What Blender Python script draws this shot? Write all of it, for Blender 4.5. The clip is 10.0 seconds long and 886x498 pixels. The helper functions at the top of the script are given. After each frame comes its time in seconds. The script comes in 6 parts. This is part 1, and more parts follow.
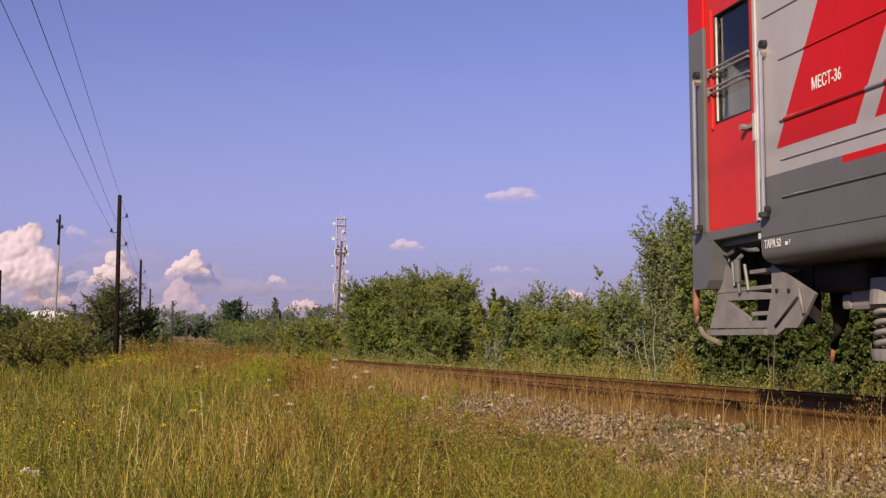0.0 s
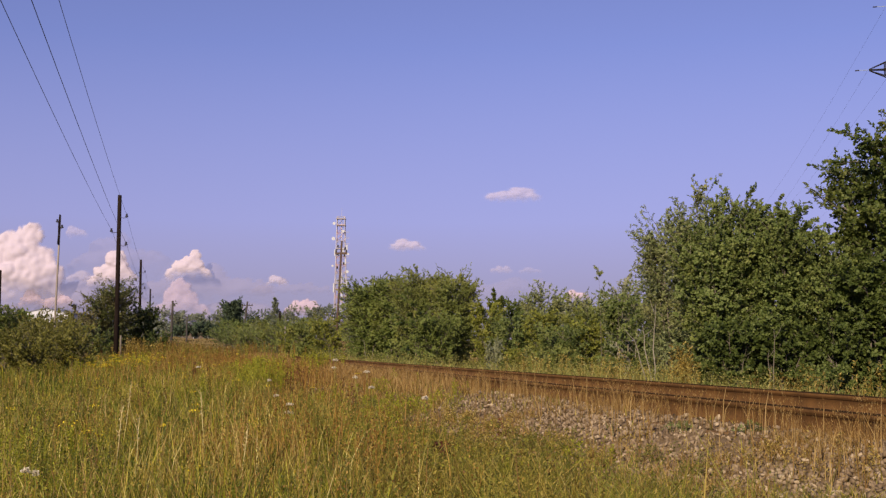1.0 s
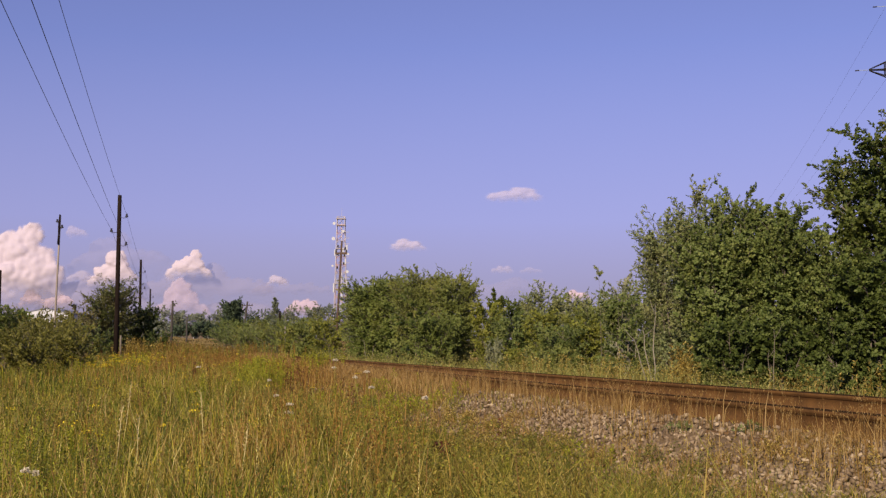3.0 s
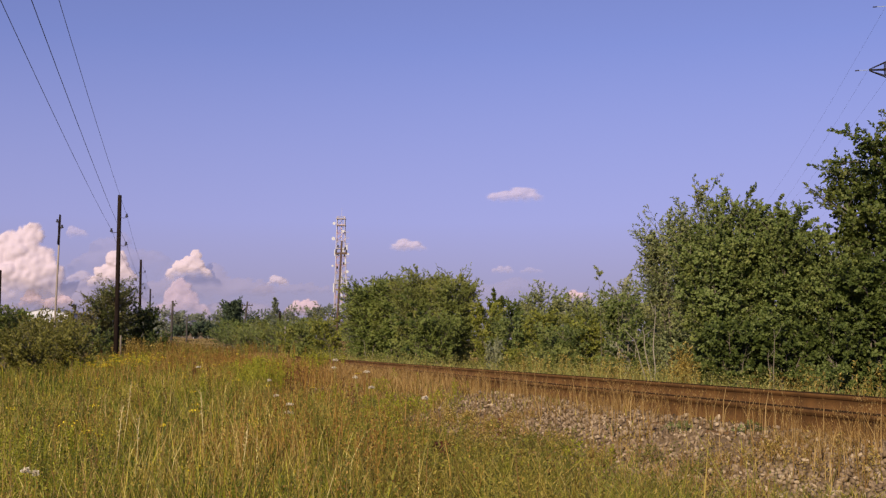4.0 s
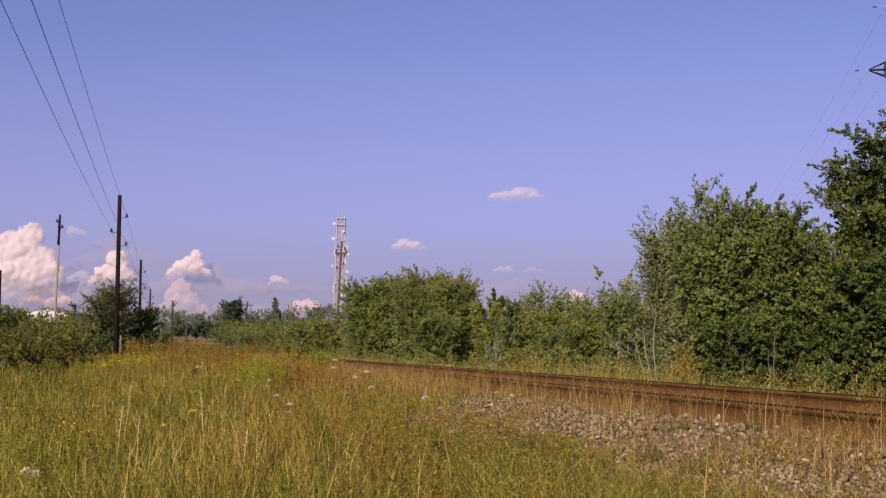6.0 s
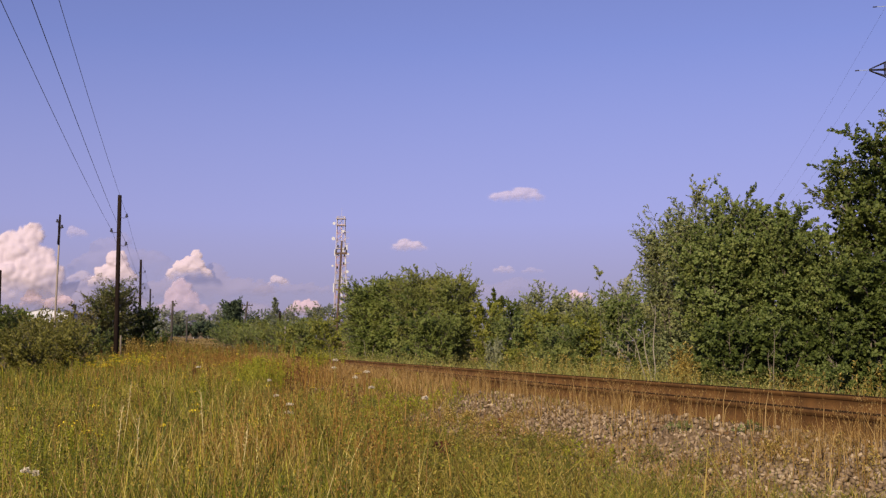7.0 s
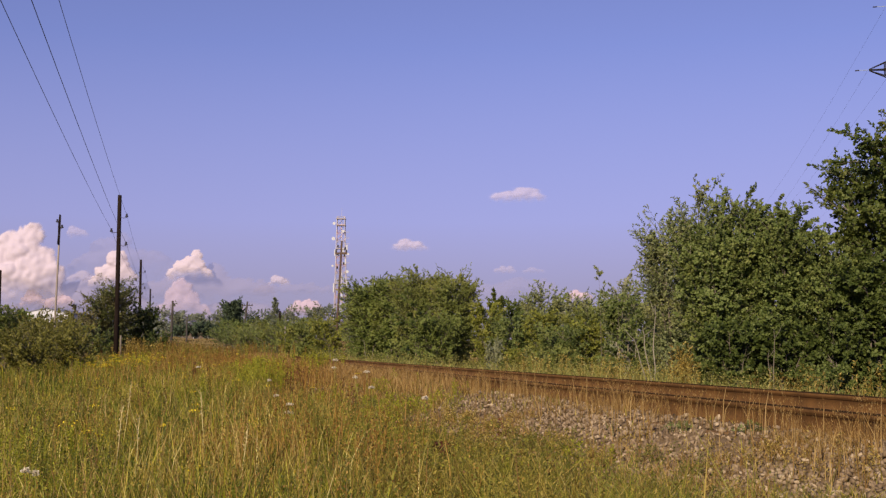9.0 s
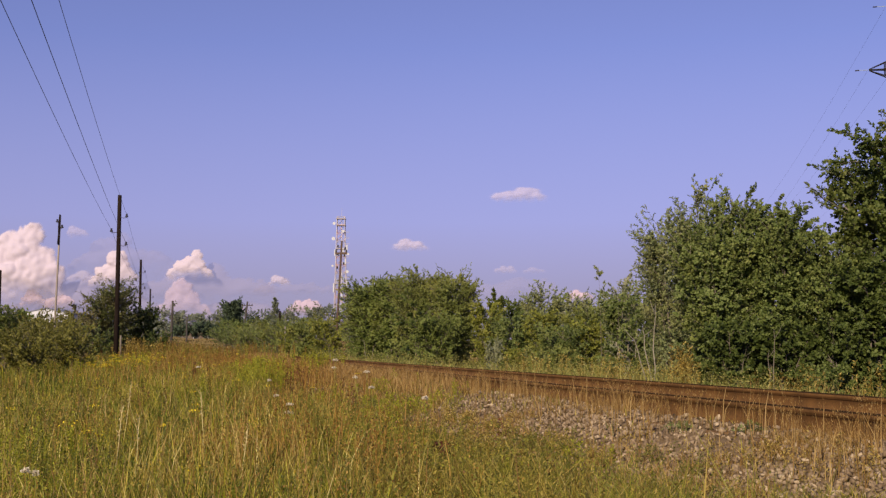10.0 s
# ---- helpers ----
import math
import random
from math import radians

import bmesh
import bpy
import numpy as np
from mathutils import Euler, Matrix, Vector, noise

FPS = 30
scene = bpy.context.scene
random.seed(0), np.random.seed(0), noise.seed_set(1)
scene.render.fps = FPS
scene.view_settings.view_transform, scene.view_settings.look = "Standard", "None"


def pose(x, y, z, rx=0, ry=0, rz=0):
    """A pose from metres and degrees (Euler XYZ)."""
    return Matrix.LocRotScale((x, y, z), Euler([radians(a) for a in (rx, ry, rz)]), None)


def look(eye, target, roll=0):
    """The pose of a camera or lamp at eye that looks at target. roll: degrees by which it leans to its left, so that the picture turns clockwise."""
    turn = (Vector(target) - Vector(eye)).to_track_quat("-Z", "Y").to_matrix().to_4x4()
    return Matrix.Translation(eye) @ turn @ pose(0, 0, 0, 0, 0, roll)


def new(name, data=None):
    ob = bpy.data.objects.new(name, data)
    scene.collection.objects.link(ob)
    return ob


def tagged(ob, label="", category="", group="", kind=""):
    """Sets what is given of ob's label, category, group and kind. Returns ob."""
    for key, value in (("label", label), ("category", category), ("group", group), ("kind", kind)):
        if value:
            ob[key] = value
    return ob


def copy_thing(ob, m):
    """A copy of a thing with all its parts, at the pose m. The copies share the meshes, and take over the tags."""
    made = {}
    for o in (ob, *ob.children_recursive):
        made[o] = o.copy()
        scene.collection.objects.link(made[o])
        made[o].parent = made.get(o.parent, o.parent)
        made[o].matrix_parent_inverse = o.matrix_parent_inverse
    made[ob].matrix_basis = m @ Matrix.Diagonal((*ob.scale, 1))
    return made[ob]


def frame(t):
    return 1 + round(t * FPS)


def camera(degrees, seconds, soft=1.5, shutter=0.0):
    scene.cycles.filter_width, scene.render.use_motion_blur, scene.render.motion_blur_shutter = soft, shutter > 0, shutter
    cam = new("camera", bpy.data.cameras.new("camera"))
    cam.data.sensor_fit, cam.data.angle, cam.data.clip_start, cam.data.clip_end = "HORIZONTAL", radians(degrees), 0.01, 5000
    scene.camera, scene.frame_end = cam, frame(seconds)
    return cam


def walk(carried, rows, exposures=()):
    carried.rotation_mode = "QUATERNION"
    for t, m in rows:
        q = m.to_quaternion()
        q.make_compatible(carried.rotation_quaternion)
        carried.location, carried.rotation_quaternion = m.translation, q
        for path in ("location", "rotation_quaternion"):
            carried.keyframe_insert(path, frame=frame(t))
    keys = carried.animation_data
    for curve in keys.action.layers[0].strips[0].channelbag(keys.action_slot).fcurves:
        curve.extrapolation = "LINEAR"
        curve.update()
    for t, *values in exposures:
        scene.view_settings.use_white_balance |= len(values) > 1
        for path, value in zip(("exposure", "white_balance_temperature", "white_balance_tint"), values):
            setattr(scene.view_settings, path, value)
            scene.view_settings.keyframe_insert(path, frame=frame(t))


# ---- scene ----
# A straight railway through an overgrown meadow on a summer evening; the tail of a passenger coach leaves.
# x right, y ahead, z up from the top of the rails. The track runs along WAY; SIDE points across it.
cam = camera(42.81, 10.0, soft=1.3, shutter=0.0)
EYE = pose(0, 0, 0.44, 94.972, 0, 0)
walk(cam, [(0.0, EYE), (10.0, EYE)], exposures=[(0.0, 0.15, 6900, 16), (10.0, 0.15, 6900, 16)])

TURN = radians(13.555)
WAY = Vector((-math.sin(TURN), math.cos(TURN), 0))
SIDE = Vector((math.cos(TURN), math.sin(TURN), 0))
MID = 5.33            # across, from the eye to the middle of the track
GAUGE = 1.52

# ---- light ----
world = bpy.data.worlds.new("sky")
scene.world = world
world.use_nodes = True
wn = world.node_tree
sky = wn.nodes.new("ShaderNodeTexSky")
sky.sky_type = "NISHITA"
sky.sun_disc = False
sky.sun_elevation = radians(26)
sky.sun_rotation = radians(180 + 22)
sky.air_density, sky.dust_density, sky.ozone_density = 1.0, 0.0, 4.0
tint = wn.nodes.new("ShaderNodeMix")
tint.data_type, tint.blend_type = "RGBA", "MULTIPLY"
tint.inputs[0].default_value = 1.0
tint.inputs[7].default_value = (1.16, 0.85, 1.08, 1)      # the camera's violet cast of a hazy evening sky
wn.links.new(sky.outputs[0], tint.inputs[6])
even = wn.nodes.new("ShaderNodeMapping")                    # evens out the pale band at the horizon
even.inputs["Location"].default_value = (0, 0, 0.13)
wn.links.new(wn.nodes.new("ShaderNodeTexCoord").outputs["Generated"], even.inputs[0])
wn.links.new(even.outputs[0], sky.inputs[0])
haze = wn.nodes.new("ShaderNodeMix")                        # lavender haze low over the land
haze.data_type = "RGBA"
haze.inputs[7].default_value = (2.42, 2.22, 3.65, 1)
low = wn.nodes.new("ShaderNodeSeparateXYZ")
wn.links.new(wn.nodes.new("ShaderNodeTexCoord").outputs["Generated"], low.inputs[0])
fade = wn.nodes.new("ShaderNodeMapRange")
fade.inputs["From Min"].default_value, fade.inputs["From Max"].default_value = 0.0, 0.26
fade.inputs["To Min"].default_value, fade.inputs["To Max"].default_value = 0.85, 0.0
wn.links.new(low.outputs[2], fade.inputs[0])
wn.links.new(fade.outputs[0], haze.inputs[0])
wn.links.new(tint.outputs[2], haze.inputs[6])
rim = wn.nodes.new("ShaderNodeMix")                         # greyer vapour along the horizon
rim.data_type = "RGBA"
rim.inputs[7].default_value = (2.15, 2.0, 2.75, 1)
thin = wn.nodes.new("ShaderNodeMapRange")
thin.inputs["From Min"].default_value, thin.inputs["From Max"].default_value = 0.01, 0.11
thin.inputs["To Min"].default_value, thin.inputs["To Max"].default_value = 0.8, 0.0
wn.links.new(low.outputs[2], thin.inputs[0])
wn.links.new(thin.outputs[0], rim.inputs[0])
wn.links.new(haze.outputs[2], rim.inputs[6])
wn.links.new(rim.outputs[2], wn.nodes["Background"].inputs[0])
wn.nodes["Background"].inputs[1].default_value = 0.128
sun = new("sun", bpy.data.lights.new("sun", "SUN"))
sun.data.energy, sun.data.angle, sun.data.color = 5.0, radians(0.6), (1.0, 0.87, 0.64)
sun.matrix_world = look((-0.374 * 100, -0.927 * 100, 48.8), (0, 0, 0))


# ---- materials ----
def material(name, rough=0.6, metal=0.0, spec=0.4):
    m = bpy.data.materials.new(name)
    m.use_nodes = True
    b = m.node_tree.nodes["Principled BSDF"]
    b.inputs["Roughness"].default_value = rough
    b.inputs["Metallic"].default_value = metal
    b.inputs["Specular IOR Level"].default_value = spec
    return m, m.node_tree, b


def node(nt, kind, **values):
    n = nt.nodes.new(kind)
    for k, v in values.items():
        if k in n.inputs:
            n.inputs[k].default_value = v
    return n


def ramp(nt, source, stops):
    r = nt.nodes.new("ShaderNodeValToRGB")
    e = r.color_ramp.elements
    while len(e) < len(stops):
        e.new(0.5)
    for el, (p, c) in zip(e, stops):
        el.position, el.color = p, (*c, 1)
    nt.links.new(source, r.inputs[0])
    return r.outputs[0]


def mix(nt, fac, a, b, blend="MIX"):
    n = nt.nodes.new("ShaderNodeMix")
    n.data_type, n.blend_type = "RGBA", blend
    for sock, v in ((n.inputs[0], fac), (n.inputs[6], a), (n.inputs[7], b)):
        if isinstance(v, (int, float)):
            sock.default_value = v
        elif isinstance(v, tuple):
            sock.default_value = (*v, 1)
        else:
            nt.links.new(v, sock)
    return n.outputs[2]


def noise_tex(nt, scale, detail=4.0, rough=0.55, coord="Object", stretch=None):
    c = nt.nodes.new("ShaderNodeTexCoord").outputs[coord]
    if stretch:
        mp = nt.nodes.new("ShaderNodeMapping")
        mp.inputs["Scale"].default_value = stretch
        nt.links.new(c, mp.inputs[0])
        c = mp.outputs[0]
    n = node(nt, "ShaderNodeTexNoise", Scale=scale, Detail=detail, Roughness=rough)
    nt.links.new(c, n.inputs["Vector"])
    return n.outputs["Fac"]


def bump(nt, b, source, strength=0.3, distance=0.01):
    n = node(nt, "ShaderNodeBump", Strength=strength, Distance=distance)
    nt.links.new(source, n.inputs["Height"])
    nt.links.new(n.outputs[0], b.inputs["Normal"])


def worn(name, dark, light, scale=6.0, rough=0.6, metal=0.0, spec=0.4, relief=0.25, stretch=None, fine=60.0, grain=0.35):
    """A plain surface with stains at a large scale and grain at a fine one."""
    m, nt, b = material(name, rough, metal, spec)
    big = noise_tex(nt, scale, 5, 0.6, stretch=stretch)
    c = ramp(nt, big, [(0.3, dark), (0.7, light)])
    small = noise_tex(nt, fine, 3, 0.6, stretch=stretch)
    c = mix(nt, grain, c, ramp(nt, small, [(0.3, tuple(v * 0.6 for v in dark)), (0.7, light)]))
    nt.links.new(c, b.inputs["Base Color"])
    bump(nt, b, small, relief, 0.004)
    return m


def leafy(name, stops, patch=None, patch_scale=0.6, glow=0.35, rough=0.55, patch_range=(0.45, 0.65)):
    """Leaves and blades: each one a shade of its own, patches of another tint, light passing through."""
    m, nt, b = material(name, rough, 0.0, 0.25)
    g = nt.nodes.new("ShaderNodeNewGeometry")
    c = ramp(nt, g.outputs["Random Per Island"], stops)
    if patch:
        f = ramp(nt, noise_tex(nt, patch_scale, 3, 0.6), [(patch_range[0], (0, 0, 0)), (patch_range[1], (1, 1, 1))])
        c = mix(nt, f, c, ramp(nt, g.outputs["Random Per Island"], patch))
    nt.links.new(c, b.inputs["Base Color"])
    t = nt.nodes.new("ShaderNodeBsdfTranslucent")
    nt.links.new(c, t.inputs[0])
    s = nt.nodes.new("ShaderNodeMixShader")
    s.inputs[0].default_value = glow
    nt.links.new(b.outputs[0], s.inputs[1])
    nt.links.new(t.outputs[0], s.inputs[2])
    nt.links.new(s.outputs[0], nt.nodes["Material Output"].inputs[0])
    return m


LEAF_DARK = leafy("leaf_dark", [(0.0, (0.059, 0.090, 0.021)), (0.5, (0.096, 0.133, 0.030)), (1.0, (0.150, 0.180, 0.051))],
                  [(0.0, (0.089, 0.108, 0.019)), (1.0, (0.183, 0.194, 0.048))], 1.1, patch_range=(0.48, 0.66))
LEAF_MID = leafy("leaf_mid", [(0.0, (0.093, 0.138, 0.035)), (0.5, (0.150, 0.195, 0.052)), (1.0, (0.242, 0.280, 0.095))],
                 [(0.0, (0.123, 0.157, 0.033)), (1.0, (0.257, 0.275, 0.078))], 1.3, patch_range=(0.50, 0.68))
LEAF_SUN = leafy("leaf_sunny", [(0.0, (0.131, 0.170, 0.040)), (0.5, (0.197, 0.234, 0.059)), (1.0, (0.284, 0.312, 0.097))],
                 [(0.0, (0.160, 0.177, 0.034)), (1.0, (0.304, 0.298, 0.075))], 0.8, patch_range=(0.46, 0.64))
LEAF_SUN_DARK = leafy("leaf_sunny_dark", [(0.0, (0.111, 0.158, 0.037)), (0.5, (0.171, 0.216, 0.051)), (1.0, (0.263, 0.301, 0.085))],
                      [(0.0, (0.139, 0.171, 0.033)), (1.0, (0.268, 0.287, 0.070))], 0.7, patch_range=(0.48, 0.66))
# shade at the feet of the alders, put into a darker leaf colour
LEAF_SHADE = leafy("leaf_shaded", [(0.0, (0.048, 0.074, 0.017)), (0.5, (0.084, 0.116, 0.026)), (1.0, (0.147, 0.182, 0.048))])
LEAF_GREY = leafy("leaf_grey", [(0.0, (0.135, 0.175, 0.064)), (0.5, (0.210, 0.248, 0.102)), (1.0, (0.335, 0.365, 0.185))],
                  [(0.0, (0.180, 0.200, 0.062)), (1.0, (0.360, 0.360, 0.150))], 1.2)
LEAF_PALE = leafy("leaf_silver", [(0.0, (0.195, 0.220, 0.115)), (0.5, (0.275, 0.295, 0.170)), (1.0, (0.400, 0.415, 0.280))],
                  [(0.0, (0.220, 0.222, 0.100)), (1.0, (0.380, 0.370, 0.200))], 1.2)
LEAF_YELLOW = leafy("leaf_yellow", [(0.0, (0.142, 0.170, 0.026)), (0.5, (0.226, 0.248, 0.042)), (1.0, (0.335, 0.322, 0.066))])
LEAF_BROWN = leafy("leaf_brown", [(0.0, (0.099, 0.093, 0.035)), (0.5, (0.176, 0.165, 0.071)), (1.0, (0.286, 0.242, 0.119))])
# far foliage: distance haze is put into the leaf colour, paler and bluer
LEAF_HAZED = leafy("leaf_hazed", [(0.0, (0.123, 0.151, 0.099)), (0.5, (0.196, 0.224, 0.144)), (1.0, (0.290, 0.315, 0.211))])
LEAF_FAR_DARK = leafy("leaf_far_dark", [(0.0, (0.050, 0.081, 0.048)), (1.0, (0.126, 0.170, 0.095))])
GRASS = leafy("grass", [(0.0, (0.042, 0.060, 0.004)), (0.30, (0.120, 0.145, 0.010)), (0.60, (0.310, 0.300, 0.022)), (0.85, (0.500, 0.430, 0.050)), (1.0, (0.680, 0.590, 0.160))],
              [(0.0, (0.069, 0.048, 0.006)), (0.5, (0.275, 0.176, 0.019)), (0.90, (0.440, 0.290, 0.042)), (1.0, (0.600, 0.460, 0.140))], 0.45, 0.3, patch_range=(0.47, 0.64))
GRASS_FRESH = leafy("fresh_grass", [(0.0, (0.034, 0.055, 0.005)), (0.4, (0.088, 0.118, 0.011)), (0.8, (0.181, 0.210, 0.020)), (1.0, (0.302, 0.311, 0.045))])
GRASS_TAN = leafy("withered_grass", [(0.0, (0.130, 0.082, 0.014)), (0.5, (0.330, 0.232, 0.048)), (1.0, (0.560, 0.440, 0.130))])
FIELD = leafy("field_grass", [(0.0, (0.23, 0.165, 0.062)), (1.0, (0.36, 0.265, 0.110))])
DRY = leafy("dry_grass", [(0.0, (0.180, 0.098, 0.026)), (0.5, (0.300, 0.180, 0.055)), (1.0, (0.450, 0.318, 0.125))], glow=0.3)
RUSTY = leafy("sorrel_seed", [(0.0, (0.126, 0.055, 0.012)), (0.5, (0.253, 0.140, 0.028)), (1.0, (0.379, 0.242, 0.060))], glow=0.2)
YELLOW = leafy("yellow_petal", [(0.0, (0.50, 0.36, 0.02)), (1.0, (0.72, 0.56, 0.03))], glow=0.2)
WHITE = leafy("white_petal", [(0.0, (0.52, 0.46, 0.33)), (1.0, (0.76, 0.70, 0.55))], glow=0.2)
BARK = worn("bark", (0.08, 0.065, 0.05), (0.22, 0.19, 0.15), 8, 0.9, stretch=(1, 1, 0.15))
BARK_PALE = worn("pale_bark", (0.19, 0.165, 0.13), (0.35, 0.31, 0.25), 8, 0.9, stretch=(1, 1, 0.15))
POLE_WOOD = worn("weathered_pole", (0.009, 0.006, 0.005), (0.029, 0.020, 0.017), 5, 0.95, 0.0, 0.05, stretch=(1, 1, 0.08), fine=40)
POLE_PALE = worn("grey_pole", (0.17, 0.14, 0.12), (0.36, 0.31, 0.27), 5, 0.9, stretch=(1, 1, 0.08), fine=40)
CERAMIC = worn("dark_ceramic", (0.02, 0.018, 0.018), (0.05, 0.045, 0.045), 20, 0.25)
POLE_BROWN = worn("brown_pole", (0.060, 0.036, 0.026), (0.130, 0.082, 0.058), 5, 0.9, stretch=(1, 1, 0.08), fine=40)
GREY_WOOD = worn("dark_grey_wood", (0.035, 0.030, 0.028), (0.085, 0.072, 0.062), 5, 0.9, stretch=(1, 1, 0.08), fine=40)
RAIL_HEAD = worn("dark_rail_head", (0.024, 0.014, 0.008), (0.060, 0.034, 0.018), 6, 1.0, 0.0, 0.0, 0.3)
DARK_STEEL = worn("dark_steel", (0.010, 0.009, 0.010), (0.030, 0.026, 0.026), 3, 0.7)
GLASSY = worn("greenish_glass", (0.30, 0.36, 0.38), (0.42, 0.48, 0.52), 10, 0.2)
WIRE = worn("wire", (0.05, 0.05, 0.06), (0.10, 0.10, 0.11), 2, 0.5, 0.6)
RUST = worn("rusty_rail", (0.078, 0.037, 0.012), (0.205, 0.101, 0.030), 7, 0.85, 0.0, 0.2, 0.4, (0.641, 0.613, 0.592), 90)
RAILTOP = worn("worn_steel", (0.035, 0.022, 0.014), (0.075, 0.05, 0.034), 4, 0.9, 0.0, 0.0)
LEAF_OLIVE_DARK = leafy("leaf_olive_dark", [(0.0, (0.056, 0.074, 0.018)), (0.5, (0.096, 0.116, 0.030)), (1.0, (0.170, 0.182, 0.062))], [(0.0, (0.100, 0.092, 0.030)), (1.0, (0.200, 0.178, 0.072))], 0.9)
LEAF_OLIVE = leafy("leaf_olive", [(0.0, (0.069, 0.077, 0.013)), (0.5, (0.150, 0.152, 0.029)), (1.0, (0.295, 0.262, 0.067))])
WEED_BRIGHT = leafy("bright_weed", [(0.0, (0.150, 0.170, 0.014)), (0.5, (0.290, 0.300, 0.024)), (1.0, (0.440, 0.420, 0.045))])
STRAW = leafy("pale_straw", [(0.0, (0.52, 0.40, 0.16)), (1.0, (0.80, 0.68, 0.38))], glow=0.2)
STRAW_DULL = leafy("dull_straw", [(0.0, (0.34, 0.27, 0.06)), (0.6, (0.50, 0.40, 0.12)), (1.0, (0.68, 0.57, 0.24))], glow=0.2)
BROWN = leafy("withered_dock", [(0.0, (0.05, 0.015, 0.008)), (1.0, (0.16, 0.05, 0.022))], glow=0.1)
VERGE = leafy("verge_weed", [(0.0, (0.073, 0.090, 0.018)), (0.45, (0.238, 0.242, 0.056)), (0.8, (0.374, 0.354, 0.100)), (1.0, (0.486, 0.442, 0.160))],
              [(0.0, (0.151, 0.106, 0.020)), (0.6, (0.293, 0.218, 0.042)), (1.0, (0.414, 0.336, 0.090))], 0.8, 0.3, patch_range=(0.56, 0.68))
HERB = leafy("herb_leaf", [(0.0, (0.080, 0.092, 0.014)), (0.45, (0.182, 0.188, 0.026)), (0.8, (0.315, 0.272, 0.043)), (1.0, (0.420, 0.310, 0.075))],
             [(0.0, (0.136, 0.088, 0.018)), (0.6, (0.289, 0.194, 0.041)), (1.0, (0.425, 0.334, 0.099))], 0.5, 0.3, patch_range=(0.47, 0.66))
SLEEPER_WOOD = worn("sleeper_wood", (0.10, 0.058, 0.03), (0.22, 0.135, 0.07), 9, 1.0, 0.0, 0.0)
IRON = worn("dark_iron", (0.03, 0.024, 0.02), (0.08, 0.06, 0.045), 12, 0.85, 0.0, 0.1)
STEEL_PAINT = worn("galvanised_steel", (0.42, 0.37, 0.37), (0.66, 0.60, 0.59), 0.6, 0.5, 0.2)
MAST_RED = worn("faded_red_paint", (0.46, 0.25, 0.22), (0.60, 0.36, 0.32), 0.6, 0.6)
DISH = worn("white_plastic", (0.44, 0.45, 0.48), (0.54, 0.55, 0.58), 1.0, 0.45)
PLASTER = worn("white_cladding", (0.50, 0.51, 0.56), (0.66, 0.67, 0.72), 0.5, 0.7)
ROOF_GREY = worn("grey_roof", (0.14, 0.15, 0.18), (0.22, 0.23, 0.27), 0.5, 0.7)
ROOF_BROWN = worn("brown_roof", (0.04, 0.028, 0.025), (0.08, 0.055, 0.048), 0.6, 0.8)
TIMBER = worn("dark_timber", (0.12, 0.09, 0.07), (0.24, 0.18, 0.14), 1.0, 0.8)
DARK_GLASS = worn("dark_pane", (0.02, 0.022, 0.026), (0.05, 0.055, 0.06), 1.0, 0.15)


def ground_material():
    m, nt, b = material("meadow_soil", 1.0, 0.0, 0.0)
    c = ramp(nt, noise_tex(nt, 0.35, 6, 0.65), [(0.3, (0.045, 0.038, 0.012)), (0.55, (0.11, 0.085, 0.025)), (0.75, (0.17, 0.12, 0.045))])
    c = mix(nt, 0.5, c, ramp(nt, noise_tex(nt, 14, 4, 0.7), [(0.35, (0.04, 0.032, 0.014)), (0.7, (0.20, 0.145, 0.06))]))
    nt.links.new(c, b.inputs["Base Color"])
    bump(nt, b, noise_tex(nt, 20, 5, 0.7), 0.7, 0.05)
    return m


def gravel_material():
    m, nt, b = material("gravel_bed", 1.0, 0.0, 0.0)
    v = node(nt, "ShaderNodeTexVoronoi", Scale=26.0)
    nt.links.new(nt.nodes.new("ShaderNodeTexCoord").outputs["Object"], v.inputs["Vector"])
    c = mix(nt, 0.6, ramp(nt, v.outputs["Distance"], [(0.0, (0.22, 0.155, 0.095)), (0.6, (0.06, 0.042, 0.025))]),
            ramp(nt, noise_tex(nt, 1.3, 5, 0.6), [(0.35, (0.19, 0.125, 0.06)), (0.65, (0.31, 0.22, 0.135))]))
    nt.links.new(c, b.inputs["Base Color"])
    bump(nt, b, noise_tex(nt, 30, 4, 0.6), 0.35, 0.02)
    return m


def stone_material():
    m, nt, b = material("ballast_stone", 0.95, 0.0, 0.05)
    g = nt.nodes.new("ShaderNodeNewGeometry")
    o = nt.nodes.new("ShaderNodeObjectInfo")
    add = nt.nodes.new("ShaderNodeMath")
    add.operation = "ADD"
    nt.links.new(g.outputs["Random Per Island"], add.inputs[0])
    nt.links.new(o.outputs["Random"], add.inputs[1])
    fr = nt.nodes.new("ShaderNodeMath")
    fr.operation = "FRACT"
    nt.links.new(add.outputs[0], fr.inputs[0])
    c = ramp(nt, fr.outputs[0], [(0.0, (0.10, 0.068, 0.040)), (0.35, (0.20, 0.142, 0.086)), (0.75, (0.30, 0.222, 0.142)), (1.0, (0.58, 0.465, 0.315))])
    c = mix(nt, 0.4, c, ramp(nt, noise_tex(nt, 45, 4, 0.6), [(0.3, (0.09, 0.06, 0.035)), (0.7, (0.34, 0.26, 0.18))]))
    nt.links.new(c, b.inputs["Base Color"])
    bump(nt, b, noise_tex(nt, 120, 3, 0.6), 0.4, 0.004)
    return m


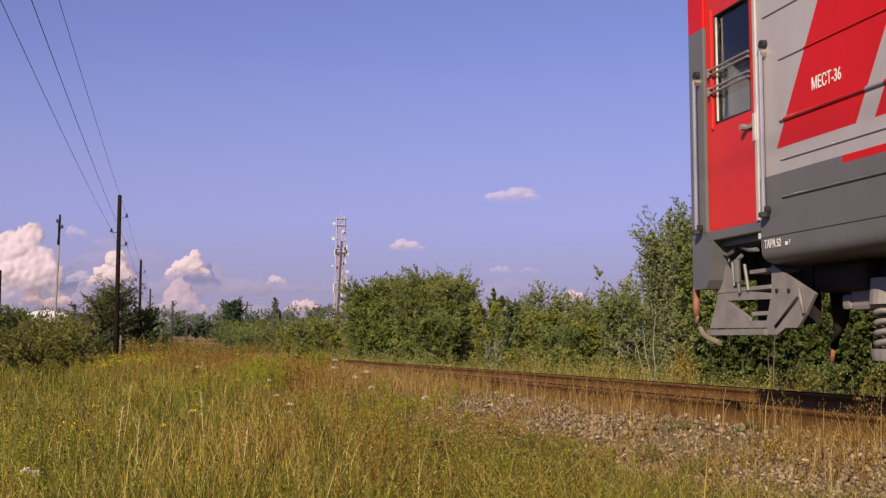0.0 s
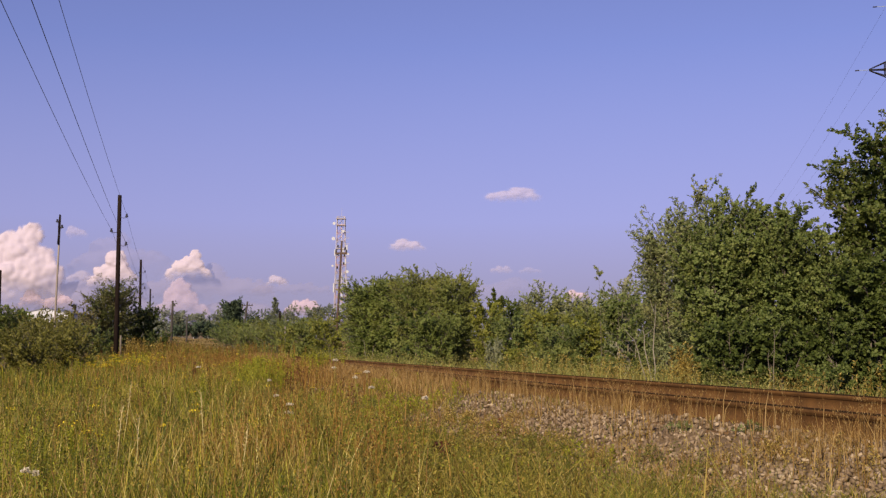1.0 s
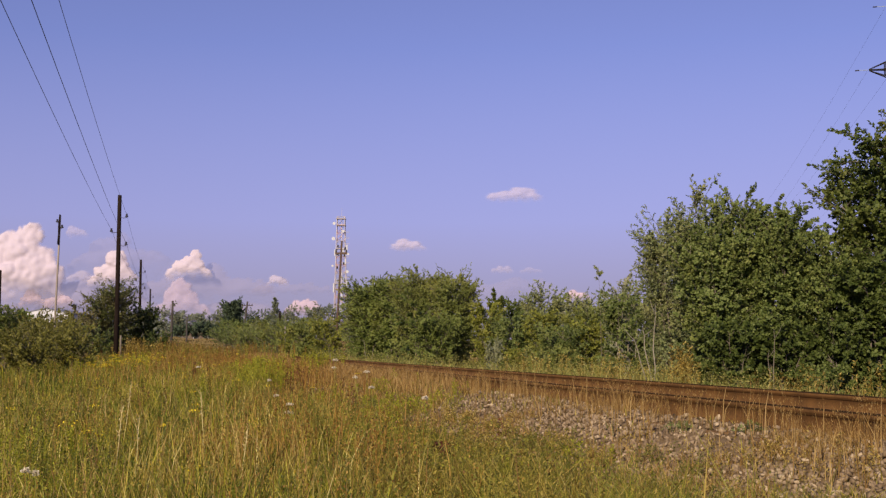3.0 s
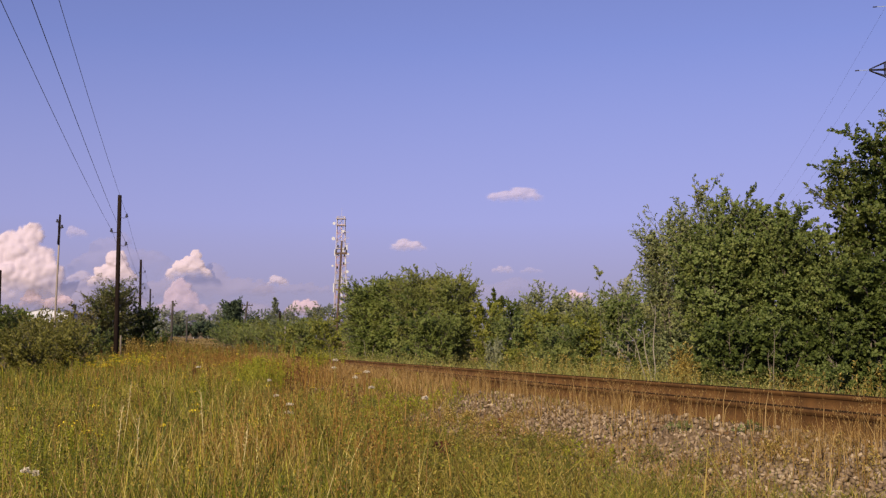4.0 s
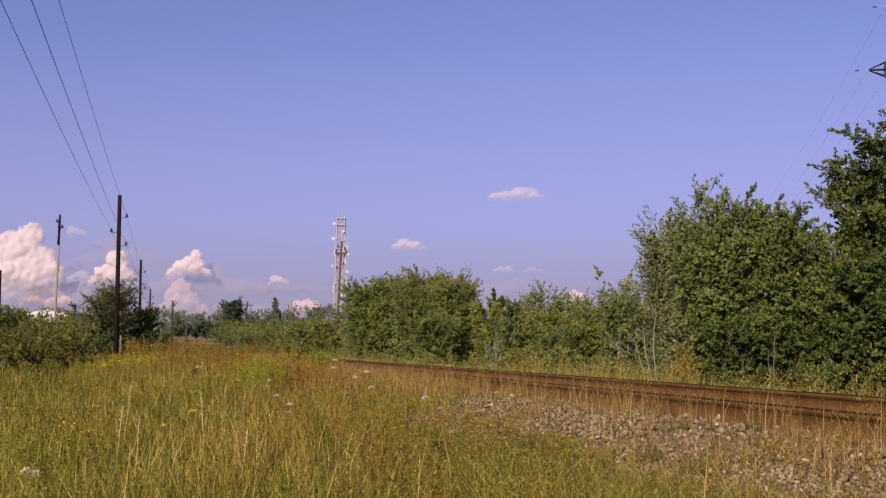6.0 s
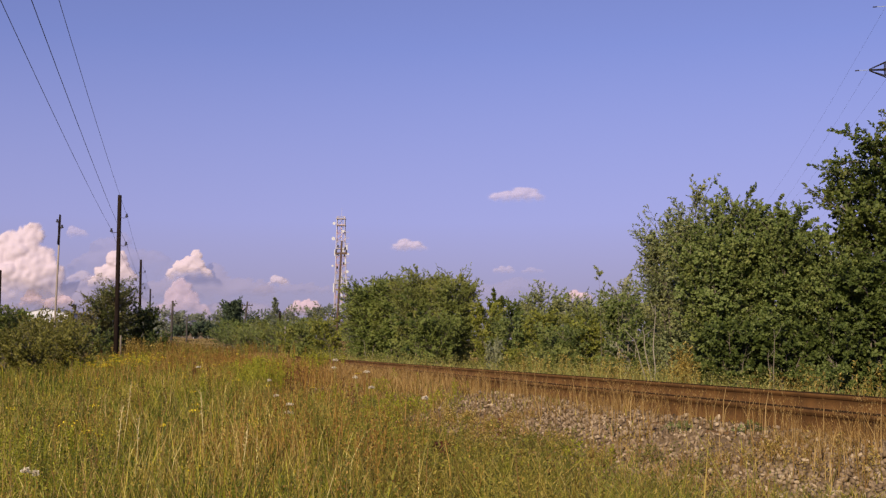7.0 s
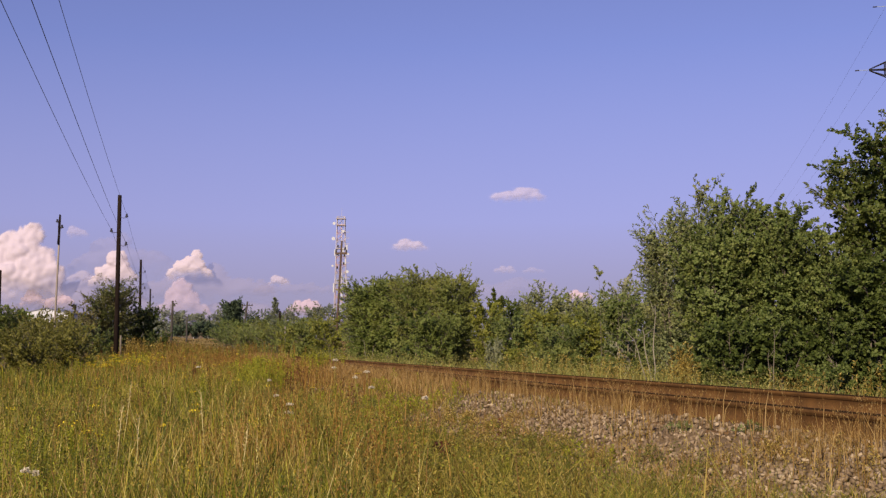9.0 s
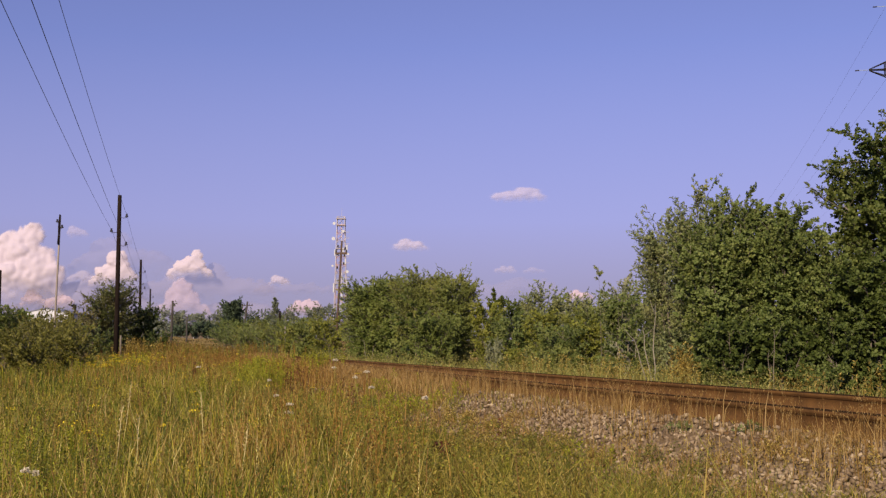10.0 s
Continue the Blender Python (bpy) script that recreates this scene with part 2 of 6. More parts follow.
def cloud_material(name, colour):
    """Sunlit mist: thin at the rim and at the base of the cloud, dense inside."""
    m, nt, b = material(name, 1.0, 0.0, 0.0)
    b.inputs["Base Color"].default_value = colour
    a = nt.nodes.new("ShaderNodeAttribute")
    a.attribute_name = "mist"
    tr = nt.nodes.new("ShaderNodeBsdfTransparent")
    s = nt.nodes.new("ShaderNodeMixShader")
    nt.links.new(a.outputs["Fac"], s.inputs[0])
    nt.links.new(tr.outputs[0], s.inputs[1])
    nt.links.new(b.outputs[0], s.inputs[2])
    nt.links.new(s.outputs[0], nt.nodes["Material Output"].inputs[0])
    return m


SOIL, GRAVEL, STONE, CLOUD = ground_material(), gravel_material(), stone_material(), cloud_material("cloud", (0.502, 0.438, 0.508, 1))
CLOUD_PINK = cloud_material("pink_cloud", (0.52, 0.405, 0.465, 1))
# grey-violet of the low haze, put into the colour of thin cloud sheets
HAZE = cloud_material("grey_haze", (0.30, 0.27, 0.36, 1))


# ---- mesh tools ----
def part(name, bm, mat, parent=None, label=""):
    me = bpy.data.meshes.new(name)
    bm.to_mesh(me)
    bm.free()
    me.materials.append(mat)
    ob = new(name, me)
    if parent:
        ob.parent = parent
    return tagged(ob, label) if label else ob


def empty(name, m, label, category, group="", kind=""):
    ob = new(name)
    ob.matrix_basis = m
    return tagged(ob, label, category, group, kind)


def bulk(name, verts, faces, mat, parent=None, smooth=False):
    """One mesh from arrays: verts (n, 3) and faces (m, k)."""
    me = bpy.data.meshes.new(name)
    k = faces.shape[1]
    me.vertices.add(len(verts))
    me.vertices.foreach_set("co", np.ascontiguousarray(verts, dtype=np.float32).ravel())
    me.loops.add(faces.size)
    me.loops.foreach_set("vertex_index", np.ascontiguousarray(faces, dtype=np.int32).ravel())
    me.polygons.add(len(faces))
    me.polygons.foreach_set("loop_start", np.arange(0, faces.size, k, dtype=np.int32))
    if smooth:
        me.polygons.foreach_set("use_smooth", np.ones(len(faces), dtype=bool))
    me.update(calc_edges=True)
    me.materials.append(mat)
    ob = new(name, me)
    if parent:
        ob.parent = parent
    return ob


def box(bm, x0, x1, y0, y1, z0, z1, bevel=0.0):
    m = Matrix.LocRotScale(((x0 + x1) / 2, (y0 + y1) / 2, (z0 + z1) / 2), None, (abs(x1 - x0), abs(y1 - y0), abs(z1 - z0)))
    r = bmesh.ops.create_cube(bm, size=1, matrix=m)
    if bevel:
        es = list({e for v in r["verts"] for e in v.link_edges})
        bmesh.ops.bevel(bm, geom=es, offset=bevel, segments=2, affect="EDGES", profile=0.6)
    return bm


def rod(bm, a, b, r, r2=None, seg=8):
    a, b = Vector(a), Vector(b)
    q = (b - a).to_track_quat("Z", "Y").to_matrix().to_4x4()
    bmesh.ops.create_cone(bm, cap_ends=True, segments=seg, radius1=r, radius2=r if r2 is None else r2, depth=(b - a).length,
                          matrix=Matrix.Translation((a + b) / 2) @ q)
    return bm


def pipe(bm, points, radii, seg=7):
    """A tube through points; radii is one number or one for each."""
    pts = [Vector(p) for p in points]
    rs = radii if isinstance(radii, (list, tuple)) else [radii] * len(pts)
    rings = []
    for i, p in enumerate(pts):
        t = (pts[min(i + 1, len(pts) - 1)] - pts[max(i - 1, 0)]).normalized()
        a = t.orthogonal() if abs(t.z) < 0.95 else t.cross(Vector((0, 1, 0)))
        a = (a - t * a.dot(t)).normalized()
        b = t.cross(a)
        rings.append([bm.verts.new(p + (a * math.cos(w) + b * math.sin(w)) * rs[i]) for w in (2 * math.pi * k / seg for k in range(seg))])
    for r0, r1 in zip(rings, rings[1:]):
        for k in range(seg):
            f = bm.faces.new((r0[k], r0[(k + 1) % seg], r1[(k + 1) % seg], r1[k]))
            f.smooth = True
    bm.faces.new(rings[0][::-1])
    bm.faces.new(rings[-1])
    return bm


def plate(bm, outline, y0, y1):
    """A flat plate with an outline in x and z, from y0 to y1."""
    a = [bm.verts.new((x, y0, z)) for x, z in outline]
    b = [bm.verts.new((x, y1, z)) for x, z in outline]
    bm.faces.new(a)
    bm.faces.new(b[::-1])
    for i in range(len(a)):
        j = (i + 1) % len(a)
        bm.faces.new((a[j], a[i], b[i], b[j]))
    bmesh.ops.recalc_face_normals(bm, faces=bm.faces)
    return bm


def framed(bm, x0, x1, z0, z1, hx0, hx1, hz0, hz1, y0, y1):
    """A flat frame round a rectangular hole, in one piece."""
    rows = []
    for y in (y0, y1):
        rows.append([bm.verts.new((x, y, z)) for x, z in ((x0, z0), (x1, z0), (x1, z1), (x0, z1))])
        rows.append([bm.verts.new((x, y, z)) for x, z in ((hx0, hz0), (hx1, hz0), (hx1, hz1), (hx0, hz1))])
    for i in range(4):
        j = (i + 1) % 4
        bm.faces.new((rows[0][i], rows[0][j], rows[1][j], rows[1][i]))
        bm.faces.new((rows[2][i], rows[2][j], rows[3][j], rows[3][i]))
        bm.faces.new((rows[0][i], rows[0][j], rows[2][j], rows[2][i]))
        bm.faces.new((rows[1][i], rows[1][j], rows[3][j], rows[3][i]))
    bmesh.ops.recalc_face_normals(bm, faces=bm.faces)
    return bm


# ---- ground ----
US = np.array([-300, -40, -6, -2, 1, 2.5, 3.3, 3.85, 4.2, 4.42, 4.66, 6.0, 6.24, 6.46, 6.8, 7.6, 9.0, 10.5, 60, 300.0])
ZS = np.array([-0.9, -0.9, -0.9, -0.88, -0.72, -0.53, -0.40, -0.24, -0.182, -0.182, -0.21, -0.21, -0.182, -0.182, -0.24, -0.50, -0.62, -0.58, -0.5, -0.5])


def smooth01(v):
    v = np.clip(v, 0, 1)
    return v * v * (3 - 2 * v)


def waves(x, y):
    return (np.sin(0.9 * x + 0.6 * y) * np.sin(0.7 * y - 0.35 * x + 1.3) + 0.5 * np.sin(2.1 * x - 1.7 * y + 0.4) * np.sin(1.6 * y + 0.9 * x)) / 1.5


def rise(s):
    return 1.5 * smooth01((s - 75) / 85) + 0.9 * smooth01((s - 165) / 30)


def across(x, y):
    return x * SIDE.x + y * SIDE.y, x * WAY.x + y * WAY.y


def ground_z(x, y):
    x, y = np.asarray(x, float), np.asarray(y, float)
    u, s = across(x, y)
    z = np.interp(u, US, ZS)
    z = z + (np.minimum(z, -0.62) - z) * smooth01((s - 64) / 20) + rise(s)
    r = np.hypot(x, y)
    z = z + 0.50 * smooth01((3.2 - u) / 3.0) * smooth01((r - 14) / 40) * (s > 0)
    calm = np.clip(np.abs(u - MID) - 1.6, 0, 2) / 2
    return z + 0.05 * waves(x * 0.7, y * 0.7) * calm


def at(u, s, z=0.0):
    p = SIDE * u + WAY * s
    return Vector((p.x, p.y, z))


def strip(name, us, ss, mat, lift=0.0, ragged=0.0):
    U, S = np.meshgrid(us, ss)
    if ragged:
        U = U + np.where((U == us[0]) | (U == us[-1]), ragged * waves(S * 1.7, S * 0.6 + U), 0)
    X, Y = U * SIDE.x + S * WAY.x, U * SIDE.y + S * WAY.y
    V = np.stack([X, Y, ground_z(X, Y) + lift], -1).reshape(-1, 3)
    nu, ns = len(us), len(ss)
    i = (np.arange(ns - 1)[:, None] * nu + np.arange(nu - 1)[None, :]).ravel()
    return bulk(name, V, np.stack([i, i + 1, i + nu + 1, i + nu], -1), mat, smooth=True)


far = np.array([70, 100, 150, 220, 320, 480, 700, 1000, 1500, 2200, 3200, 4400.0])
ground_us = np.concatenate([-far[::-1], np.arange(-60, -12, 4), np.arange(-12, 16, 0.4), np.arange(16, 66, 5), far])
ground_ss = np.concatenate([-far[::-1], np.arange(-60, -4, 4), np.arange(-4, 70, 0.5), np.arange(70, 180, 4), far[3:]])
ground = tagged(strip("ground", ground_us, ground_ss, SOIL), "uneven meadow soil under dry summer grass", "ground", kind="structure")
bed_us = np.array([2.85, 3.05, 3.3, 3.6, 3.85, 4.2, 4.42, 4.66, 5.3, 6.0, 6.24, 6.46, 6.8, 7.2, 7.6])
bed = tagged(strip("ballast_bed", bed_us, np.arange(-130, 63, 0.5), GRAVEL, 0.012, 0.25),
             "brown gravel ballast bed under the rails, grown with weeds", "ballast", kind="structure")


# ---- railway ----
def rail(u):
    """One rail: head, web and foot drawn along the track, with the worn running surface on top."""
    half = [(0.0, 0.0), (0.030, -0.001), (0.0365, -0.008), (0.0365, -0.021), (0.0365, -0.034), (0.010, -0.048), (0.009, -0.148), (0.072, -0.168), (0.075, -0.18)]
    outline = half + [(-a, b) for a, b in half[::-1] if a > 0]
    ss = [-130, -60] + [s * 4.0 for s in range(-5, 17)] + [68]
    vs, fs, k = [], [], len(outline)
    for s in ss:
        for a, b in outline:
            p = at(u + a, s, b + float(rise(s)))
            vs.append((p.x, p.y, p.z))
    for i in range(len(ss) - 1):
        for j in range(k):
            fs.append((i * k + j, i * k + (j + 1) % k, (i + 1) * k + (j + 1) % k, (i + 1) * k + j))
    ob = bulk("rail", np.array(vs), np.array(fs), RUST)
    ob.data.materials.append(RAIL_HEAD)
    # dark brown on the upper faces of the head
    for f in ob.data.polygons:
        if min(outline[f.index % k][1], outline[(f.index + 1) % k][1] if f.index % k < k - 1 else 0.0) > -0.009:
            f.material_index = 1
    tagged(ob, "rust-brown steel rail with a worn bright running surface", "rail", "rails of the track")
    vs = [tuple(at(u + a, s, 0.0015 + float(rise(s)))) for s in ss for a in (-0.022, 0.022)]
    fs = [(2 * i, 2 * i + 1, 2 * i + 3, 2 * i + 2) for i in range(len(ss) - 1)]
    bulk("running_surface", np.array(vs), np.array(fs), RAILTOP, ob)
    return ob


rail(MID - GAUGE / 2 - 0.0365)
rail(MID + GAUGE / 2 + 0.0365)


def sleeper():
    m = pose(0, 0, 0, 0, 0, math.degrees(TURN))
    ob = empty("sleeper", m, "grey-brown timber sleeper half sunk in ballast", "sleeper", "sleepers of the track")
    part("beam", box(bmesh.new(), -1.36, 1.36, -0.12, 0.12, -0.36, -0.186, 0.012), SLEEPER_WOOD, ob)
    for sx in (-1, 1):
        c = sx * (GAUGE / 2 + 0.0365)
        pl = part("baseplate", box(bmesh.new(), c - 0.17, c + 0.17, -0.085, 0.085, -0.188, -0.1795, 0.003), IRON, ob)
        for dx, dy in ((-0.12, -0.05), (0.12, 0.05)):
            part("spike", rod(bmesh.new(), (c + dx, dy, -0.185), (c + dx, dy, -0.150), 0.014, 0.011, 6), IRON, pl)
    return ob


first = sleeper()
rng = random.Random(4)
for i in range(-26, 110):
    s = i * 0.56
    m = Matrix.Translation(at(MID, s, float(rise(s)) - 0.004 * rng.random())) @ pose(0, 0, 0, 0, 0, math.degrees(TURN) + rng.uniform(-1.2, 1.2))
    if i == -26:
        first.matrix_basis = m
    else:
        copy_thing(first, m)


def rock_shapes(count, seed):
    """Angular stones: jittered icosahedra."""
    rg = np.random.default_rng(seed)
    bm = bmesh.new()
    bmesh.ops.create_icosphere(bm, subdivisions=1, radius=1.0)
    base = np.array([v.co[:] for v in bm.verts])
    faces = np.array([[v.index for v in f.verts] for f in bm.faces])
    bm.free()
    return [base * rg.uniform(0.50, 1.22, (len(base), 1)) * rg.uniform((0.8, 0.6, 0.4), (1.4, 1.0, 0.7)) for _ in range(count)], faces


def turn_matrices(rg, n):
    q = rg.normal(size=(n, 4))
    q /= np.linalg.norm(q, axis=1, keepdims=True)
    w, x, y, z = q.T
    return np.stack([1 - 2 * (y * y + z * z), 2 * (x * y - z * w), 2 * (x * z + y * w), 2 * (x * y + z * w), 1 - 2 * (x * x + z * z),
                     2 * (y * z - x * w), 2 * (x * z - y * w), 2 * (y * z + x * w), 1 - 2 * (x * x + y * y)], -1).reshape(n, 3, 3)


def ballast():
    shapes, faces = rock_shapes(10, 3)
    rg = np.random.default_rng(5)
    n = 27000
    s = 4.2 + 24 * rg.random(n) ** 2.2
    u = np.where(rg.random(n) < 0.88, rg.uniform(2.75, 4.3, n), rg.uniform(4.3, 7.3, n))
    x, y = u * SIDE.x + s * WAY.x, u * SIDE.y + s * WAY.y
    bare = waves(x * 1.1 + 2, y * 0.8) * 0.5 + 0.5
    keep = rg.random(n) < np.where(s < 14.5, np.clip(0.22 + 0.85 * bare, 0, 1), 0.22) * np.where(u < 3.3, np.clip((u - 2.5) / 0.8, 0.15, 1), 1)
    u, s, x, y = u[keep], s[keep], x[keep], y[keep]
    n = len(x)
    size = rg.uniform(0.012, 0.029, n) * np.where(rg.random(n) < 0.10, 1.4, 1.0)
    z = ground_z(x, y) + 0.012 + size * rg.uniform(-0.1, 1.0, n)
    R = turn_matrices(rg, n)
    V = np.concatenate([(shapes[i % 10] * size[i]) @ R[i].T + (x[i], y[i], z[i]) for i in range(n)])
    k = len(shapes[0])
    F = (faces[None] + (np.arange(n) * k)[:, None, None]).reshape(-1, 3)
    tagged(bulk("loose_stones", V, F, STONE, bed), kind="stuff")


def single_stones():
    """The stones beside the near rail, one by one."""
    shapes, faces = rock_shapes(8, 11)
    meshes = []
    for sh in shapes:
        me = bpy.data.meshes.new("stone")
        me.from_pydata((sh * 0.026).tolist(), [], faces.tolist())
        me.materials.append(STONE)
        meshes.append(me)
    rg = random.Random(8)
    for i in range(300):
        s, u = rg.uniform(4.2, 11.0), rg.uniform(3.05, 4.2)
        p = at(u, s)
        k = rg.uniform(0.75, 1.45)
        ob = new("stone", meshes[i % 8])
        ob.parent = bed
        ob.matrix_basis = Matrix.LocRotScale((p.x, p.y, float(ground_z(p.x, p.y)) + 0.018 * k), Euler((rg.random() * 6, rg.random() * 6, rg.random() * 6)), (k, k, k))


# ---- plants ----
def leaf_mesh(name, base, way, size, width, mat, parent, seed, lift=0.35, face=None, scatter_face=0.75, plain=False):
    """Folded leaf blades (plain ones: a single facet) at base points, each growing along way; face gives the side that each turns up."""
    rg = np.random.default_rng(seed)
    n = len(base)
    way = way / np.linalg.norm(way, axis=1, keepdims=True)
    up = (np.array([0, 0, 1.0]) if face is None else face) + rg.normal(0, scatter_face, (n, 3))
    side = np.cross(way, up)
    side /= np.linalg.norm(side, axis=1, keepdims=True) + 1e-9
    norm = np.cross(side, way)
    L, W = size[:, None], (size * width)[:, None]
    if plain:
        V = np.stack([base + side * W, base + way * L, base - side * W], 1).reshape(-1, 3)
        return bulk(name, V, np.arange(n * 3).reshape(-1, 3), mat, parent)
    mid = base + way * L * 0.45
    V = np.stack([base, mid + side * W + norm * W * lift, base + way * L - norm * L * 0.12, mid - side * W + norm * W * lift], 1).reshape(-1, 3)
    i = np.arange(n)[:, None] * 4
    F = np.concatenate([i + [0, 1, 2], i + [0, 2, 3]], 0)
    return bulk(name, V, F, mat, parent)


def tubes(name, P, radii, mat, parent, seg=5):
    """Many tapered tubes at once: P (n, k, 3) runs along each, radii (n, k)."""
    n, k, _ = P.shape
    T = np.gradient(P, axis=1)
    T /= np.linalg.norm(T, axis=2, keepdims=True) + 1e-9
    ref = np.where(np.abs(T[..., 2:3]) > 0.9, np.array([1.0, 0, 0]), np.array([0, 0, 1.0]))
    A = np.cross(T, ref)
    A /= np.linalg.norm(A, axis=2, keepdims=True) + 1e-9
    B = np.cross(T, A)
    w = 2 * math.pi * np.arange(seg) / seg
    V = P[:, :, None] + radii[:, :, None, None] * (A[:, :, None] * np.cos(w)[:, None] + B[:, :, None] * np.sin(w)[:, None])
    i = (np.arange(n)[:, None, None] * k + np.arange(k - 1)[None, :, None]) * seg
    j = np.arange(seg)
    F = np.stack([i + j, i + (j + 1) % seg, i + seg + (j + 1) % seg, i + seg + j], -1).reshape(-1, 4)
    return bulk(name, V.reshape(-1, 3), F, mat, parent, smooth=True)


def woody(name, x, y, height, radius, seed, mat, leaf=0.07, count=12000, stems=5, trunk_mat=None, label="", category="bush", group="",
          lean=0.0, base=0.08, rising=0.75, droop=0.25, leaf_width=0.32, cone=False, stem_r=0.035, spread=0.62, shoot=0.09, ragged=0.22, belly=0.40):
    """A shrub or tree: stems with upright leaders, limbs that rise and droop, flat sprays of twigs on them and leaves along the twigs."""
    rg = np.random.default_rng(seed)
    z0 = float(ground_z(x, y)) - 0.03
    ob = empty(name, pose(x, y, z0), label, category, group)
    H, R = height, radius
    # stems
    j = np.arange(stems)
    a = j * 2.4 + rg.uniform(-0.5, 0.5, stems) + seed
    q = R * spread * np.sqrt((j + 0.15) / stems) * rg.uniform(0.75, 1.1, stems)
    tops = np.stack([q * np.cos(a) + lean * H, q * np.sin(a), H * (0.97 - 0.22 * (q / R) ** 1.6) * rg.uniform(0.86, 1.0, stems)], -1)
    tops[0, 2] = 0.97 * H
    foot = np.stack([np.cos(a), np.sin(a), 0 * a], -1) * min(R * 0.14, 0.28) * (stems > 1)
    f = np.linspace(0, 1, 7)
    bow = rg.normal(0, 0.05 * min(R, 2.0), (stems, 2))
    S = foot[:, None] + (tops - foot)[:, None] * f[None, :, None]
    S[:, :, :2] += bow[:, None] * np.sin(f * math.pi * 1.5)[None, :, None] + (tops - foot)[:, None, :2] * (-0.25 * np.sin(f * math.pi))[None, :, None]
    r0 = stem_r * H / 4 * rg.uniform(0.8, 1.2, (stems, 1))
    tubes("trunk", S, r0 * np.array([1.25, 1.0, 0.82, 0.62, 0.42, 0.24, 0.06]), trunk_mat or BARK, ob, 6)
    # limbs
    per, nt = 11, 8
    nl = max(5, count // (per * nt))
    k = rg.integers(0, stems, nl)
    g = base + (0.985 - base) * rg.random(nl) ** 0.74
    i0 = np.minimum((g * 6).astype(int), 5)
    P0 = S[k, i0] + (S[k, i0 + 1] - S[k, i0]) * (g * 6 - i0)[:, None]
    h = P0[:, 2] / H
    env = np.clip(1.03 - h, 0.05, 1) ** 0.85 if cone else np.sqrt(np.clip(1 - ((h - belly) / np.where(h > belly, 1.04 - belly, 0.72)) ** 2, 0.015, 1))
    out = np.arctan2(P0[:, 1], P0[:, 0] - lean * P0[:, 2])
    az = out + rg.normal(0, 1.15, nl)
    lobes = 1 + ragged * np.sin(3 * az + seed + 4 * h) + 0.6 * ragged * np.sin(7 * h * H / R + 2 * az + 2 * seed)
    room = R * env * lobes - np.hypot(P0[:, 0] - lean * P0[:, 2], P0[:, 1]) * np.cos(az - out)
    ln = np.clip(room, shoot * R, min(0.55 * R, 0.95 if math.hypot(x, y) < 26 else 3.0)) * rg.uniform(0.55, 1.05, nl)
    flatd = np.stack([np.cos(az), np.sin(az), 0 * az], -1)
    rise_l = rising * (0.7 + 0.9 * h) + rg.normal(0, 0.14, nl)
    c = np.linspace(0, 1, 4)
    L = P0[:, None] + flatd[:, None] * (ln[:, None] * c)[..., None]
    L[:, :, 2] += ln[:, None] * (rise_l[:, None] * c - droop * c * c)
    L[:, :, 2] = np.maximum(L[:, :, 2], 0.05)
    rl = np.clip(0.016 * ln, 0.003, 0.03)[:, None]
    tubes("limb", L, rl * np.array([1.0, 0.7, 0.4, 0.12]), trunk_mat or BARK, ob, 3)
    # sprays of twigs
    face = np.array([0, 0, 0.62]) + 0.62 * flatd + rg.normal(0, 0.40, (nl, 3))
    s = 0.12 + 0.88 * (np.arange(nt) + rg.random((nl, nt))) / nt
    m = np.minimum((s * 3).astype(int), 2)
    row = np.arange(nl)[:, None]
    P1 = L[row, m] + (L[row, m + 1] - L[row, m]) * (s * 3 - m)[..., None]
    along = L[row, m + 1] - L[row, m]
    along /= np.linalg.norm(along, axis=2, keepdims=True) + 1e-9
    cross = np.cross(along, face[:, None])
    cross /= np.linalg.norm(cross, axis=2, keepdims=True) + 1e-9
    sign = np.where(np.arange(nt) % 2, 1.0, -1.0)[None, :, None]
    tw = along * 0.75 + cross * sign * rg.uniform(0.3, 0.9, (nl, nt, 1)) + rg.normal(0, 0.42, (nl, nt, 3)) + np.array([0, 0, 0.25])
    tw /= np.linalg.norm(tw, axis=2, keepdims=True)
    tl = np.clip(0.42 * ln[:, None] * (1.15 - 0.65 * s), 1.6 * leaf, 5.5 * leaf) * rg.uniform(0.6, 1.2, (nl, nt))
    e = (np.arange(per) + 0.4) / per
    P = P1[:, :, None] + tw[:, :, None] * (tl[..., None] * e)[..., None]
    P[..., 2] -= 0.10 * tl[..., None] * e * e
    alt = np.where(np.arange(per) % 2, 1.0, -1.0)[None, None, :, None]
    D = tw[:, :, None] * 0.75 + np.cross(tw, face[:, None])[:, :, None] * alt * 0.75 + rg.normal(0, 0.30, P.shape)
    D[..., 2] -= 0.18
    N = np.broadcast_to(face[:, None, None], P.shape).reshape(-1, 3)
    P, D = P.reshape(-1, 3), D.reshape(-1, 3)
    P[:, 2] = np.maximum(P[:, 2], 0.04)
    leaf_mesh("crown", P, D, leaf * (1.18 if math.hypot(x, y) > 26 else 1.0) * rg.uniform(0.65, 1.35, len(P)), leaf_width, mat, ob, seed + 1, face=N, scatter_face=0.48, plain=math.hypot(x, y) > 26)
    return ob


